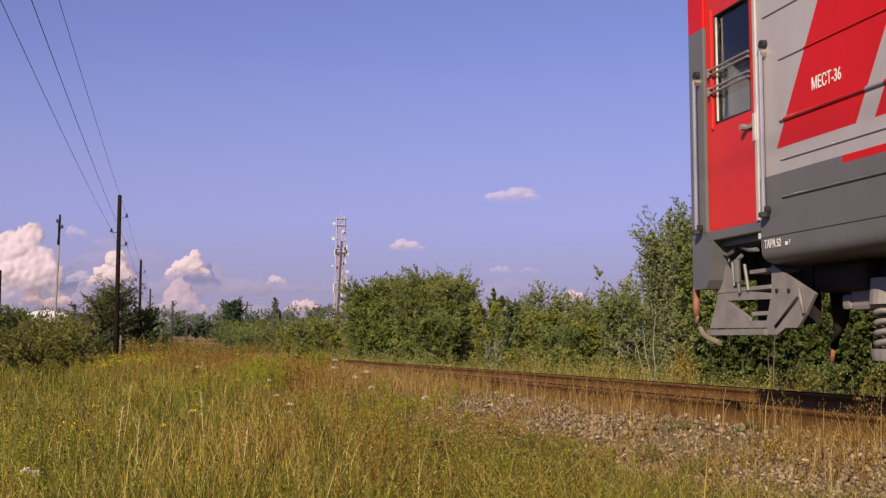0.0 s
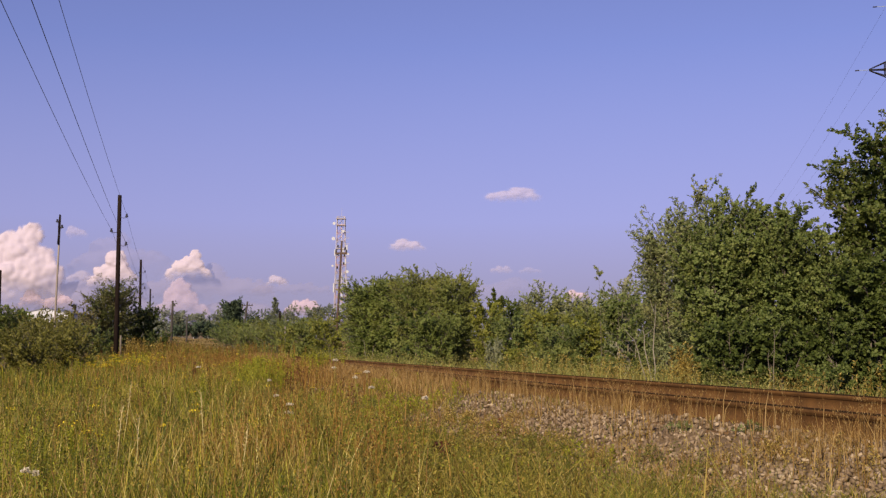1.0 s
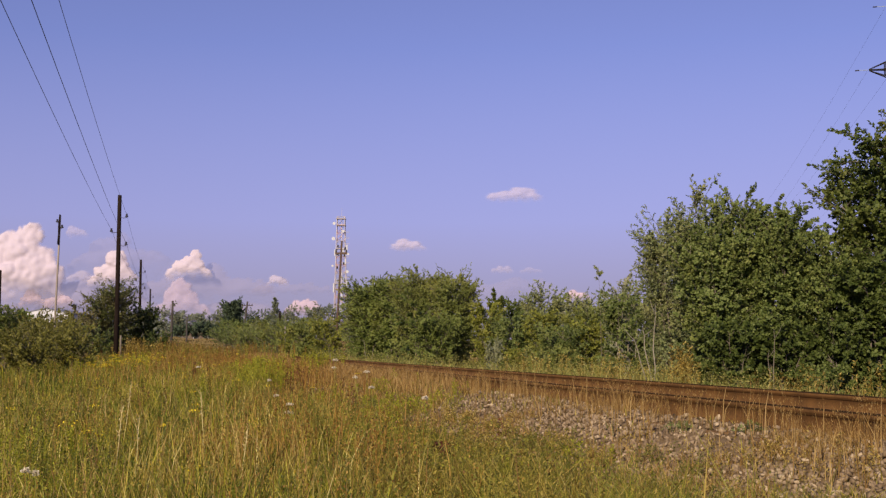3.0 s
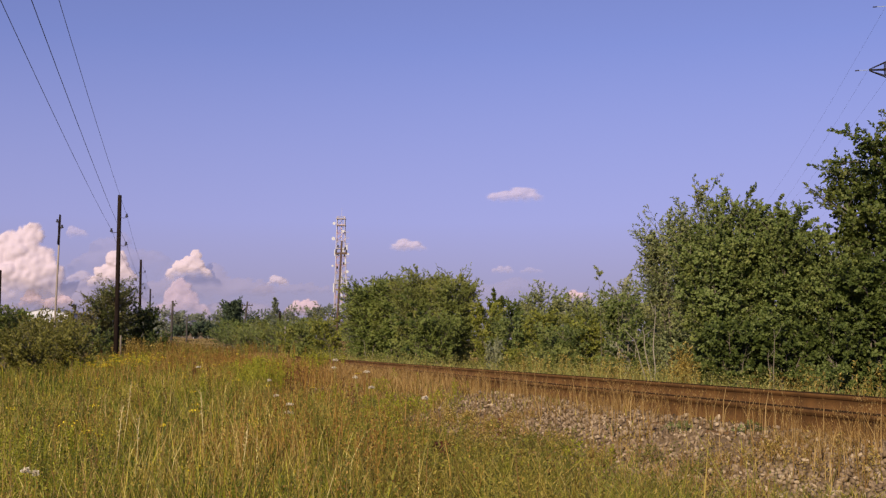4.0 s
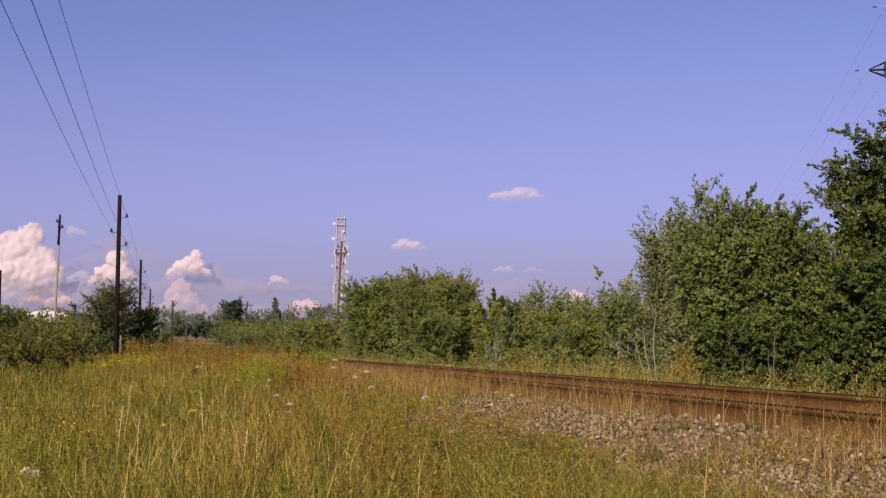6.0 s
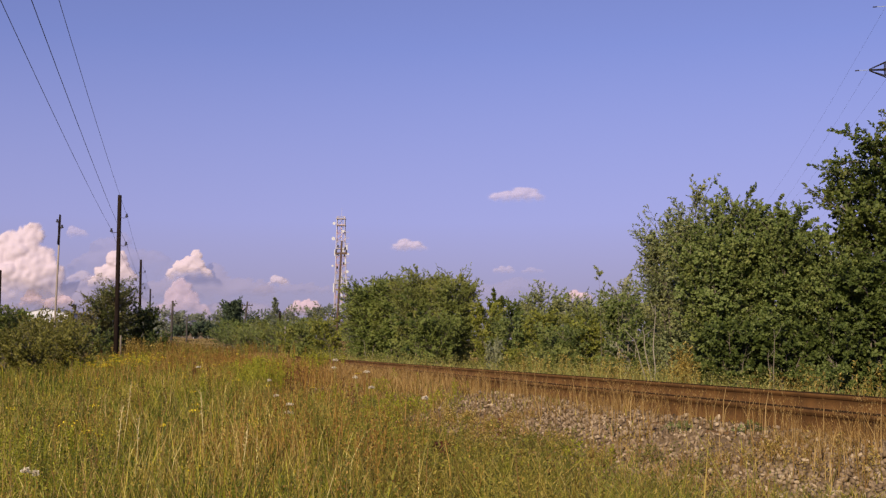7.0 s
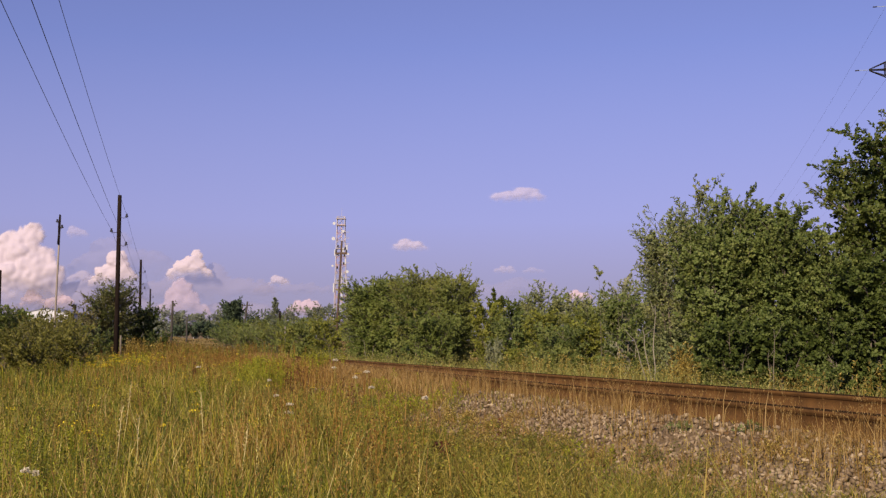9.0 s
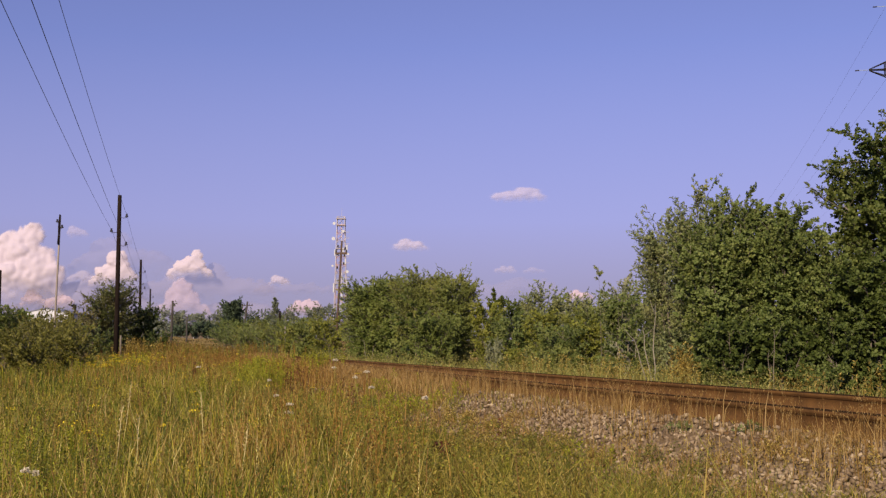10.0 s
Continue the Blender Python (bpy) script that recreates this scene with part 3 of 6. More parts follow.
def spray(name, x, y, shoots, mat, label, seed=0, thick=1.0):
    """Bare pale saplings standing out of the undergrowth; a shoot gives foot, lean and length."""
    rg = random.Random(seed)
    ob = empty(name, pose(x, y, float(ground_z(x, y))), label, "sapling")
    for x0, a, l in shoots:
        pts = [Vector((x0 + a * l * f + rg.uniform(-0.02, 0.02), rg.uniform(-0.04, 0.04), l * f)) for f in (0, 0.18, 0.36, 0.54, 0.72, 0.88, 1.0)]
        bm = pipe(bmesh.new(), pts, [thick * v for v in (0.015, 0.014, 0.013, 0.011, 0.009, 0.006, 0.003)], 6)
        for q in pts[5:6]:
            e = q + Vector((rg.choice((-1, 1)) * rg.uniform(0.08, 0.2), rg.uniform(-0.1, 0.1), rg.uniform(0.12, 0.3)))
            pipe(bm, [q, q.lerp(e, 0.5) - Vector((0, 0, 0.02)), e], [0.007, 0.005, 0.002], 5)
        part("stem", bm, mat, ob)
    return ob


# ---- shrubs and trees behind the track ----
GREYISH, GREEN, DARKISH = "tall grey-green willow shrub beside the track", "dense green alder shrub with pale stems", "green bush darkened as shade at the foot of an alder"
WILLOW_LOW = woody("willow_shrub", 4.47, 21.8, 3.36, 0.92, 21, LEAF_GREY, 0.044, 40000, 11, BARK, GREYISH, rising=1.13, leaf_width=0.26, belly=0.5, shoot=0.16)
WILLOW_TALL = woody("willow_shrub", 4.78, 21.2, 3.86, 0.85, 24, LEAF_GREY, 0.044, 40000, 11, BARK, "grey-green willow shrub with upright leading shoots", rising=1.21, leaf_width=0.26, belly=0.45, shoot=0.16)
woody("alder_shrub", 4.95, 20.3, 3.20, 0.95, 22, LEAF_MID, 0.044, 52000, 10, BARK_PALE, GREEN, rising=0.89, leaf_width=0.40, shoot=0.16)
woody("alder_shrub", 5.45, 20.5, 3.80, 0.85, 122, LEAF_MID, 0.044, 46000, 10, BARK_PALE, "dense green alder shrub between two others", rising=0.97, leaf_width=0.40, shoot=0.16)
woody("alder_shrub", 6.02, 20.2, 3.62, 0.90, 23, LEAF_MID, 0.044, 46000, 10, BARK, "dense green alder shrub beside a taller tree", rising=0.93, leaf_width=0.40, shoot=0.16)
woody("alder_shrub", 6.95, 20.2, 3.05, 1.0, 27, LEAF_MID, 0.043, 38000, 9, BARK, "low green alder shrub beside a taller tree", rising=0.85, leaf_width=0.42, shoot=0.16)
ALDER_EDGE = woody("alder_tree", 8.05, 20.8, 4.28, 1.35, 127, LEAF_DARK, 0.058, 40320, 8, BARK, "dark green alder tree beside a taller one", "tree", base=0.03, rising=0.77, leaf_width=0.42)
woody("alder_tree", 9.65, 20.0, 5.55, 3.3, 437, LEAF_DARK, 0.066, 112000, 22, BARK, "tall dark green alder tree reaching to the ground", "tree", base=0.03, rising=0.73, droop=0.45, leaf_width=0.42, ragged=0.14, belly=0.60, shoot=0.06, spread=0.8, stem_r=0.022)
woody("undergrowth_bush", 7.15, 18.9, 2.5, 0.85, 25, LEAF_SHADE, 0.06, 16000, 8, BARK, "green bush darkened as shade under the taller tree", leaf_width=0.42)
woody("undergrowth_bush", 6.1, 18.2, 0.75, 0.5, 26, LEAF_MID, 0.045, 4000, 8, BARK, "low light green bush in front of taller shrubs")
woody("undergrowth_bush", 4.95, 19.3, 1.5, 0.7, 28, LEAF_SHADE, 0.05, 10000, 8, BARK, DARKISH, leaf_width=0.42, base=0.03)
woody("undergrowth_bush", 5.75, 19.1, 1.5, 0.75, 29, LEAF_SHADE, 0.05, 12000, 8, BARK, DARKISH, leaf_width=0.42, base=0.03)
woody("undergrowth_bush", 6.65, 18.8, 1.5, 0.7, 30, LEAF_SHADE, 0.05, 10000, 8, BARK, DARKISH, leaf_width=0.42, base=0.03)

woody("willow_bush", -4.0, 60.0, 4.35, 1.95, 31, LEAF_SUN_DARK, 0.058, 62319, 11, BARK, "rounded dark green willow bush beside the track", rising=0.72, base=0.03, leaf_width=0.36, shoot=0.05, ragged=0.15)
woody("willow_bush", -2.55, 58.5, 4.55, 1.72, 131, LEAF_SUN_DARK, 0.058, 55760, 11, BARK, "rounded dark green willow bush beside the track", rising=0.72, base=0.03, leaf_width=0.36, shoot=0.05, ragged=0.15)
woody("willow_bush", -1.15, 57.0, 4.72, 2.01, 32, LEAF_SUN, 0.050, 90000, 13, BARK, "large rounded olive green willow bush beside the track", rising=0.72, base=0.03, leaf_width=0.34, shoot=0.05, ragged=0.15)
woody("willow_bush", 0.55, 54.0, 4.40, 1.67, 33, LEAF_SUN, 0.050, 74000, 13, BARK, "rounded olive green willow bush beside the track", rising=0.72, base=0.03, leaf_width=0.34, shoot=0.05, ragged=0.15)
woody("willow_bush", -0.3, 51.0, 2.33, 1.49, 133, LEAF_SUN_DARK, 0.058, 17220, 10, BARK, "low dark green bush before taller ones", rising=0.77, base=0.02, leaf_width=0.36)
woody("willow_bush", 1.85, 46.5, 2.96, 0.98, 34, LEAF_YELLOW, 0.058, 17220, 10, BARK, "yellow-green willow bush beside the track", rising=0.93, base=0.03)
woody("willow_bush", 2.35, 49.5, 3.64, 0.63, 134, LEAF_DARK, 0.066, 9840, 5, BARK, "slender dark bush with an upright top", rising=1.17, base=0.2, cone=True)
woody("willow_bush", 3.25, 51.0, 3.10, 1.09, 135, LEAF_DARK, 0.066, 14760, 8, BARK, "dark green bush behind lighter ones", rising=0.85, base=0.03)
woody("willow_bush", 4.1, 46.0, 3.35, 1.25, 35, LEAF_GREY, 0.052, 26000, 11, BARK, "grey-green willow bush behind dry weeds", rising=0.8, base=0.03, ragged=0.16)
woody("willow_bush", 5.75, 49.0, 3.2, 1.1, 136, LEAF_PALE, 0.054, 17000, 10, BARK, "thin pale grey willow bush among the weeds", rising=0.9, base=0.1, ragged=0.2)
woody("willow_bush", 2.5, 41.0, 2.04, 1.15, 36, LEAF_MID, 0.053, 14760, 8, BARK, "low green bush beside the track", base=0.03)
woody("willow_bush", 3.55, 40.0, 2.28, 1.03, 137, LEAF_YELLOW, 0.053, 13530, 8, BARK, "low yellow-green bush among tall weeds", base=0.03)
woody("willow_bush", 4.75, 38.0, 2.28, 1.09, 37, LEAF_SUN, 0.053, 14760, 8, BARK, "green bush among tall weeds", rising=0.93, base=0.03)
woody("willow_bush", 1.75, 38.5, 1.21, 0.46, 138, LEAF_PALE, 0.047, 5535, 8, BARK, "low silver-grey willow bush beside the track", rising=1.09, base=0.03, leaf_width=0.24)
woody("willow_bush", 2.3, 36.0, 0.92, 0.52, 139, LEAF_YELLOW, 0.047, 5535, 8, BARK, "low yellow bush beside the track", base=0.03)
woody("willow_bush", 3.4, 33.0, 1.55, 1.03, 38, LEAF_MID, 0.047, 13530, 8, BARK, "low green bush beside the track", base=0.03)
woody("willow_bush", 4.25, 33.5, 1.89, 0.69, 140, LEAF_YELLOW, 0.048, 9840, 8, BARK, "bright yellow-green bush among darker ones", base=0.03)
woody("willow_bush", 4.70, 29.6, 2.76, 0.71, 39, LEAF_PALE, 0.045, 12300, 11, BARK_PALE, "silver-grey willow with bare pale stems", rising=1.13, base=0.15, leaf_width=0.26, ragged=0.3)
woody("willow_bush", 4.2, 26.0, 2.18, 0.86, 40, LEAF_MID, 0.047, 13530, 8, BARK_PALE, "thin green bush with bare pale stems", rising=0.93, base=0.05)
woody("willow_bush", 2.75, 29.5, 0.97, 0.80, 41, LEAF_SUN, 0.043, 8610, 8, BARK, "low yellow-green bush beside the track", base=0.03)
woody("willow_bush", 6.5, 45.0, 2.62, 1.72, 42, LEAF_GREY, 0.070, 11070, 8, BARK, "grey-green willow bush behind dry weeds", rising=0.93, base=0.03)
woody("willow_bush", 6.2, 34.0, 2.13, 1.49, 43, LEAF_MID, 0.058, 11070, 8, BARK, "green bush behind dry weeds", base=0.03)
woody("thin_sapling", 4.2, 30.0, 3.3, 0.26, 141, LEAF_GREY, 0.030, 700, 1, BARK, "thin tall sapling with a small leafy top", "sapling", base=0.86, stem_r=0.012, shoot=0.9)
spray("bare_sapling", 3.66, 20.0, [(0.06, 0.01, 1.75), (0.04, -0.14, 1.35), (0.02, -0.27, 1.25)], BARK_PALE, "pale bare sapling stems among the bushes", 3, 0.85)
spray("bare_sapling", 5.28, 18.4, [(0.0, 0.0, 1.0), (0.07, 0.02, 1.35)], BARK, "thin bare sapling stems before a green bush", 9, 0.7)
spray("bare_sapling", -3.75, 56.5, [(0.0, -0.15, 1.5), (0.1, 0.2, 1.2)], BARK_PALE, "pale bare sapling stems before a green bush", 5)

# further along the track
for i, (px, py, h, r, m) in enumerate([(-6.7, 66, 2.6, 1.7, LEAF_YELLOW), (-8.3, 68, 2.3, 1.5, LEAF_SUN), (-9.8, 74, 2.1, 1.8, LEAF_YELLOW), (-9.6, 82, 2.4, 2.2, LEAF_MID), (-13.2, 90, 2.2, 2.3, LEAF_SUN),
                                       (-15.5, 100, 2.0, 2.4, LEAF_MID), (-18.6, 108, 1.9, 2.4, LEAF_SUN), (-21.5, 118, 1.6, 2.6, LEAF_MID), (-25.5, 132, 1.5, 2.6, LEAF_MID),
                                       (-14.0, 104, 3.0, 2.6, LEAF_MID), (-28.6, 150, 3.0, 1.9, LEAF_MID), (-25.8, 148, 2.0, 2.2, LEAF_SUN), (-19.2, 122, 3.0, 2.0, LEAF_SUN)]):
    woody("trackside_bush", px, py, h, r, 60 + i, m, 0.072, 9300, 10, BARK, "low green bush far along the track", group="bushes far along the track")
woody("young_spruce", -17.9, 120, 5.6, 1.1, 80, LEAF_HAZED, 0.12, 6000, 1, BARK, "slender pointed young spruce tree", "tree", cone=True)
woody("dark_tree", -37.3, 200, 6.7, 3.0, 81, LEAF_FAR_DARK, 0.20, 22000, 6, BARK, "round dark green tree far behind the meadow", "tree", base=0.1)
for i, (px, py, h, r, m) in enumerate([(-52, 230, 6.2, 5.0, LEAF_HAZED), (-49, 236, 6.0, 5, LEAF_HAZED), (-45, 236, 6.4, 4, LEAF_HAZED), (-40.5, 232, 6.4, 5.0, LEAF_FAR_DARK),
                                       (-32, 225, 6.2, 5.0, LEAF_HAZED), (-27, 226, 6.6, 5.0, LEAF_HAZED), (-24.5, 232, 7.4, 4.2, LEAF_HAZED), (-35, 240, 6.0, 4.6, LEAF_FAR_DARK),
                                       (-57, 234, 6.2, 5.0, LEAF_HAZED), (-43.5, 212, 3.0, 2.4, LEAF_FAR_DARK), (-47.2, 204, 2.3, 2.6, LEAF_FAR_DARK), (-43.6, 203, 3.1, 2.8, LEAF_FAR_DARK), (-40.6, 204, 3.0, 2.4, LEAF_FAR_DARK), (-20, 236, 7.0, 5.0, LEAF_HAZED),
                                       (-28.5, 190, 3.4, 3.4, LEAF_MID), (-33.0, 180, 3.4, 3.2, LEAF_MID), (-64, 240, 5.8, 5.0, LEAF_HAZED), (-92, 238, 4.4, 5.0, LEAF_HAZED)]):
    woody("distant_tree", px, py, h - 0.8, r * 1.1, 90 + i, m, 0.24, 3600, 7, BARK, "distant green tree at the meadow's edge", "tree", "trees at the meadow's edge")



def far_woods():
    """A belt of woodland far behind the meadow, too far off to tell its trees apart."""
    rg = np.random.default_rng(64)
    n = 27000
    x = rg.uniform(-118, -8, n)
    y = 290 + rg.uniform(0, 10, n) - 0.1 * (x + 60)
    crest = 6.2 + 1.3 * np.sin(x * 0.31) * np.sin(x * 0.17 + 1) + 0.8 * np.sin(x * 0.83 + 2) + 0.5 * np.sin(x * 1.9)
    z = 0.6 + crest * rg.random(n) ** 0.75
    D = rg.normal(0, 1, (n, 3)) + (0, 0, 0.3)
    tagged(leaf_mesh("far_woods", np.stack([x, y, z], -1), D, rg.uniform(0.35, 0.75, n), 0.4, LEAF_HAZED, None, 65), "hazy belt of green woodland beyond the meadow", "woods", kind="stuff")
    x, y = rg.uniform(-56, -26, 9000), rg.uniform(150, 215, 9000)
    blades("mown_field", x, y, rg.uniform(0.1, 0.22, 9000), np.full(9000, 0.12), FIELD, 66, 0.8, label="pale mown grass field before far trees")


# left of the track
woody("meadow_bush", -21.1, 72.5, 4.8, 2.2, 120, LEAF_OLIVE_DARK, 0.07, 42000, 13, BARK, "dark green bush behind a telegraph pole", rising=0.72, base=0.05, belly=0.62, ragged=0.12, spread=0.75)
woody("meadow_bush", -19.95, 75.5, 3.4, 1.45, 121, LEAF_DARK, 0.10, 11200, 8, BARK, "dark green bush behind a telegraph pole", rising=0.82, base=0.05)
woody("meadow_bush", -22.5, 70.0, 3.5, 1.5, 122, LEAF_BROWN, 0.11, 4800, 8, BARK, "thin brownish bush at the meadow's edge", rising=0.89)
woody("meadow_bush", -23.6, 61.0, 2.75, 2.0, 123, LEAF_MID, 0.085, 14400, 9, BARK, "dark green bush at the meadow's edge")
woody("meadow_bush", -27.0, 62.0, 2.8, 1.9, 124, LEAF_MID, 0.085, 11200, 9, BARK, "dark green bush at the meadow's edge")
woody("meadow_bush", -25.2, 72.0, 2.2, 2.3, 125, LEAF_OLIVE, 0.09, 9600, 8, BARK, "olive bush before a white shed", base=0.03)
for i, (px, py, h, r, m) in enumerate([(-17.0, 47, 1.2, 1.3, LEAF_OLIVE), (-15.4, 46, 1.0, 1.2, LEAF_OLIVE), (-18.2, 52, 1.45, 1.4, LEAF_OLIVE), (-20.4, 58, 1.6, 1.5, LEAF_OLIVE),
                                       (-17.5, 48, 1.0, 1.1, LEAF_OLIVE), (-18.8, 55, 1.3, 1.2, LEAF_OLIVE), (-16.3, 42, 0.9, 1.1, LEAF_OLIVE), (-22.5, 62, 1.5, 1.4, LEAF_OLIVE),
                                       (-19.2, 63, 1.5, 1.0, LEAF_MID), (-16.6, 66, 1.3, 1.0, LEAF_DARK), (-23.9, 71, 2.15, 1.6, LEAF_OLIVE), (-14.6, 38, 1.1, 0.9, LEAF_OLIVE), (-13.1, 36, 0.9, 0.8, LEAF_OLIVE), (-12.9, 40, 1.0, 0.8, LEAF_OLIVE), (-24.4, 66, 2.6, 1.3, LEAF_OLIVE), (-22.6, 66, 2.3, 1.2, LEAF_OLIVE), (-25.4, 64, 2.5, 1.2, LEAF_OLIVE), (-21.2, 64, 1.9, 1.2, LEAF_OLIVE)]):
    woody("weed_thicket", px, py, h * 1.05, r * 1.3, 140 + i, m, 0.065, 4900, 9, BARK, "thicket of tall olive weeds at the meadow's edge", "weeds", "weed thickets", base=0.02, rising=1.11, stem_r=0.02)
# added filler; the first four, dark-leaved, stand in for shade inside the willows
for i, (u, s, h, r, m) in enumerate([(11.6, 61, 4.4, 1.9, LEAF_DARK), (11.8, 56.5, 4.3, 1.9, LEAF_DARK), (11.9, 65, 4.0, 1.9, LEAF_DARK), (11.0, 50, 3.0, 1.6, LEAF_DARK), (16, 26, 2.0, 1.5, LEAF_MID), (17, 31, 2.1, 1.6, LEAF_YELLOW), (17, 36, 2.2, 1.7, LEAF_MID), (18, 42, 2.6, 1.8, LEAF_BROWN), (18, 48, 2.8, 1.9, LEAF_MID), (18, 54, 3.0, 2.0, LEAF_MID),
                                     (17, 61, 3.0, 2.0, LEAF_YELLOW), (16, 68, 2.8, 2.0, LEAF_MID), (15, 22, 2.2, 1.5, LEAF_DARK), (16, 17, 2.6, 1.7, LEAF_DARK), (19, 20, 3.0, 2.0, LEAF_DARK)]):
    p = at(u, s)
    woody("background_bush", p.x, p.y, h, r, 170 + i, m, 0.11, 2400, 8, BARK, "green filler bush behind the row beside the track", group="bushes behind the row", base=0.03)


# ---- grass and flowers ----
def blades(name, x, y, height, width, mat, seed, bend=0.35, label=""):
    """Tapered grass blades of two segments."""
    rg = np.random.default_rng(seed)
    n = len(x)
    z = ground_z(x, y) - 0.02
    a = rg.uniform(0, 2 * math.pi, n)
    lean = rg.uniform(0.05, bend, n) * height
    dx, dy = np.cos(a) * lean, np.sin(a) * lean
    f = rg.uniform(0, math.pi, n)
    wx, wy = np.cos(f) * width / 2, np.sin(f) * width / 2
    o = np.stack([x, y, z], -1)
    w = np.stack([wx, wy, np.zeros(n)], -1)
    m1 = o + np.stack([dx * 0.3, dy * 0.3, height * 0.55], -1)
    top = o + np.stack([dx, dy, height * rg.uniform(0.9, 1.0, n)], -1)
    V = np.stack([o - w, o + w, m1 + w * 0.8, m1 - w * 0.8, top], 1).reshape(-1, 3)
    i = np.arange(n)[:, None] * 5
    F = np.concatenate([i + [0, 1, 2], i + [0, 2, 3], i + [3, 2, 4]], 0)
    ob = bulk(name, V, F, mat)
    return tagged(ob, label, "grass", kind="stuff")


def scatter(n, r0, r1, spread, seed):
    rg = np.random.default_rng(seed)
    r = r0 * (r1 / r0) ** rg.random(n)
    a = rg.uniform(-spread, spread, n)
    x, y = r * np.sin(a), r * np.cos(a)
    u, s = across(x, y)
    return x, y, u, s, r, rg


def meadow():
    x, y, u, s, r, rg = scatter(82000, 3.6, 190, radians(25), 71)
    tx, ty, tu, ts, tr, _ = scatter(9500, 3.6, 190, radians(25), 77)
    per = 9
    lump = rg.uniform(0.7, 1.30, len(tx))
    hue = rg.random(len(tx))
    off = rg.normal(0, 1, (2, len(tx) * per)) * np.repeat(0.030 + 0.006 * tr, per)
    x, y = np.concatenate([x, np.repeat(tx, per) + off[0]]), np.concatenate([y, np.repeat(ty, per) + off[1]])
    hue = np.concatenate([rg.random(len(u)), np.repeat(hue, per)])
    lump = np.concatenate([np.full(len(u), 0.92), np.repeat(lump, per)])
    (u, s), r = across(x, y), np.hypot(x, y)
    patch = waves(x * 0.5, y * 0.5) * 0.5 + 0.5
    tall = (0.34 + 0.22 * patch + 0.08 * waves(x * 1.9, y * 1.6)) * lump
    keep = np.where(u < 2.3, 1.0, np.where(u < 4.2, np.clip(0.62 - 0.80 * (u - 2.3) + 0.40 * waves(x * 1.3, y), 0.03, 1), np.where(u < 6.6, 0.04, np.where(u < 10.5, 0.42 * np.clip((r - 10) / 9, 0.2, 1), 0.6))))
    keep = np.where((u > 2.3) & (u < 4.25) & (s > 10), np.clip(keep + 0.10 * (s - 10), 0, 0.8), keep)
    keep = np.where(s > 55, 0.9, keep)
    tall = np.where(u < 2.0, tall, np.where(u < 4.3, lump * (0.20 - 0.03 * np.clip(u - 2.0, 0, 2.3) + 0.05 * waves(x * 2, y * 2)), np.where(u < 6.6, 0.10, lump * (0.34 + 0.30 * patch))))
    tall = np.where(s > 55, np.where(u > 3.0, 0.42, 0.34), tall)
    tall = np.where(s > 80, 0.22, tall)
    k = (rg.random(len(x)) < keep) & (u < 60) & (r > 3.4)
    x, y, r, tall, u, s, hue = x[k], y[k], r[k], tall[k], u[k], s[k], hue[k]
    h = tall * rg.uniform(0.55, 1.25, len(x))
    w = 0.0058 * (1 + r / 12.0) * rg.uniform(0.7, 1.4, len(x))
    v = (u > 6.6) & (s < 60)
    h = h * np.where(v, np.clip((s - 6) / 10, 0.55, 1), 1)
    blades("verge_grass", x[v], y[v], h[v], w[v] * 0.65, VERGE, 73, 0.8, label="dull olive and tan grass beyond the rails")
    m = ~v & (u > 1.3 + 0.5 * waves(x * 1.5, y * 1.1)) & (u < 4.5) & (s < 40)
    blades("shoulder_grass", x[m], y[m], h[m], w[m] * 0.9, HERB, 74, 0.8, label="short olive and tan grass beside the ballast")
    e = ~v & ~m & (s > 72)
    blades("field_grass", x[e], y[e], h[e], w[e], FIELD, 70, 0.8, label="pale tan grass of the far end of the meadow")
    rest = ~v & ~m & ~e
    # greener to the side of the poles, more withered towards the track
    side = x / np.maximum(y, 1) + 0.5 * waves(x * 0.9 + 3, y * 0.5)
    fresh = rest & (hue < np.clip(0.26 - 0.9 * (side + 0.1), 0.06, 0.62))
    tan = rest & (hue > np.clip(0.84 - 0.5 * (side + 0.1), 0.5, 0.95))
    plain = rest & ~fresh & ~tan
    blades("meadow_grass", x[plain], y[plain], h[plain] * 0.93, w[plain] * 0.85, GRASS, 72, 0.42, label="tall olive and straw-coloured meadow grass")
    blades("fresh_grass", x[fresh], y[fresh], h[fresh] * 0.92, w[fresh], GRASS_FRESH, 78, 0.7, label="fresh green grass tussocks in the meadow")
    blades("withered_grass", x[tan], y[tan], h[tan], w[tan] * 0.8, GRASS_TAN, 79, 0.42, label="withered tan grass tussocks in the meadow")


def lawn():
    """The same grass round the standpoint and behind it."""
    rg = np.random.default_rng(75)
    r, a = 1.0 + 21 * rg.random(20000), rg.uniform(0, 2 * math.pi, 20000)
    x, y = r * np.sin(a), r * np.cos(a)
    u, s = across(x, y)
    k = ((u < 2.6) | (u > 7.6)) & ((np.abs(np.arctan2(x, y)) > radians(25)) | (r < 3.6))
    x, y, r = x[k], y[k], r[k]
    blades("meadow_grass", x, y, rg.uniform(0.25, 0.6, len(x)), 0.010 * rg.uniform(0.7, 1.4, len(x)), GRASS, 76, label="tall olive and straw-coloured meadow grass")


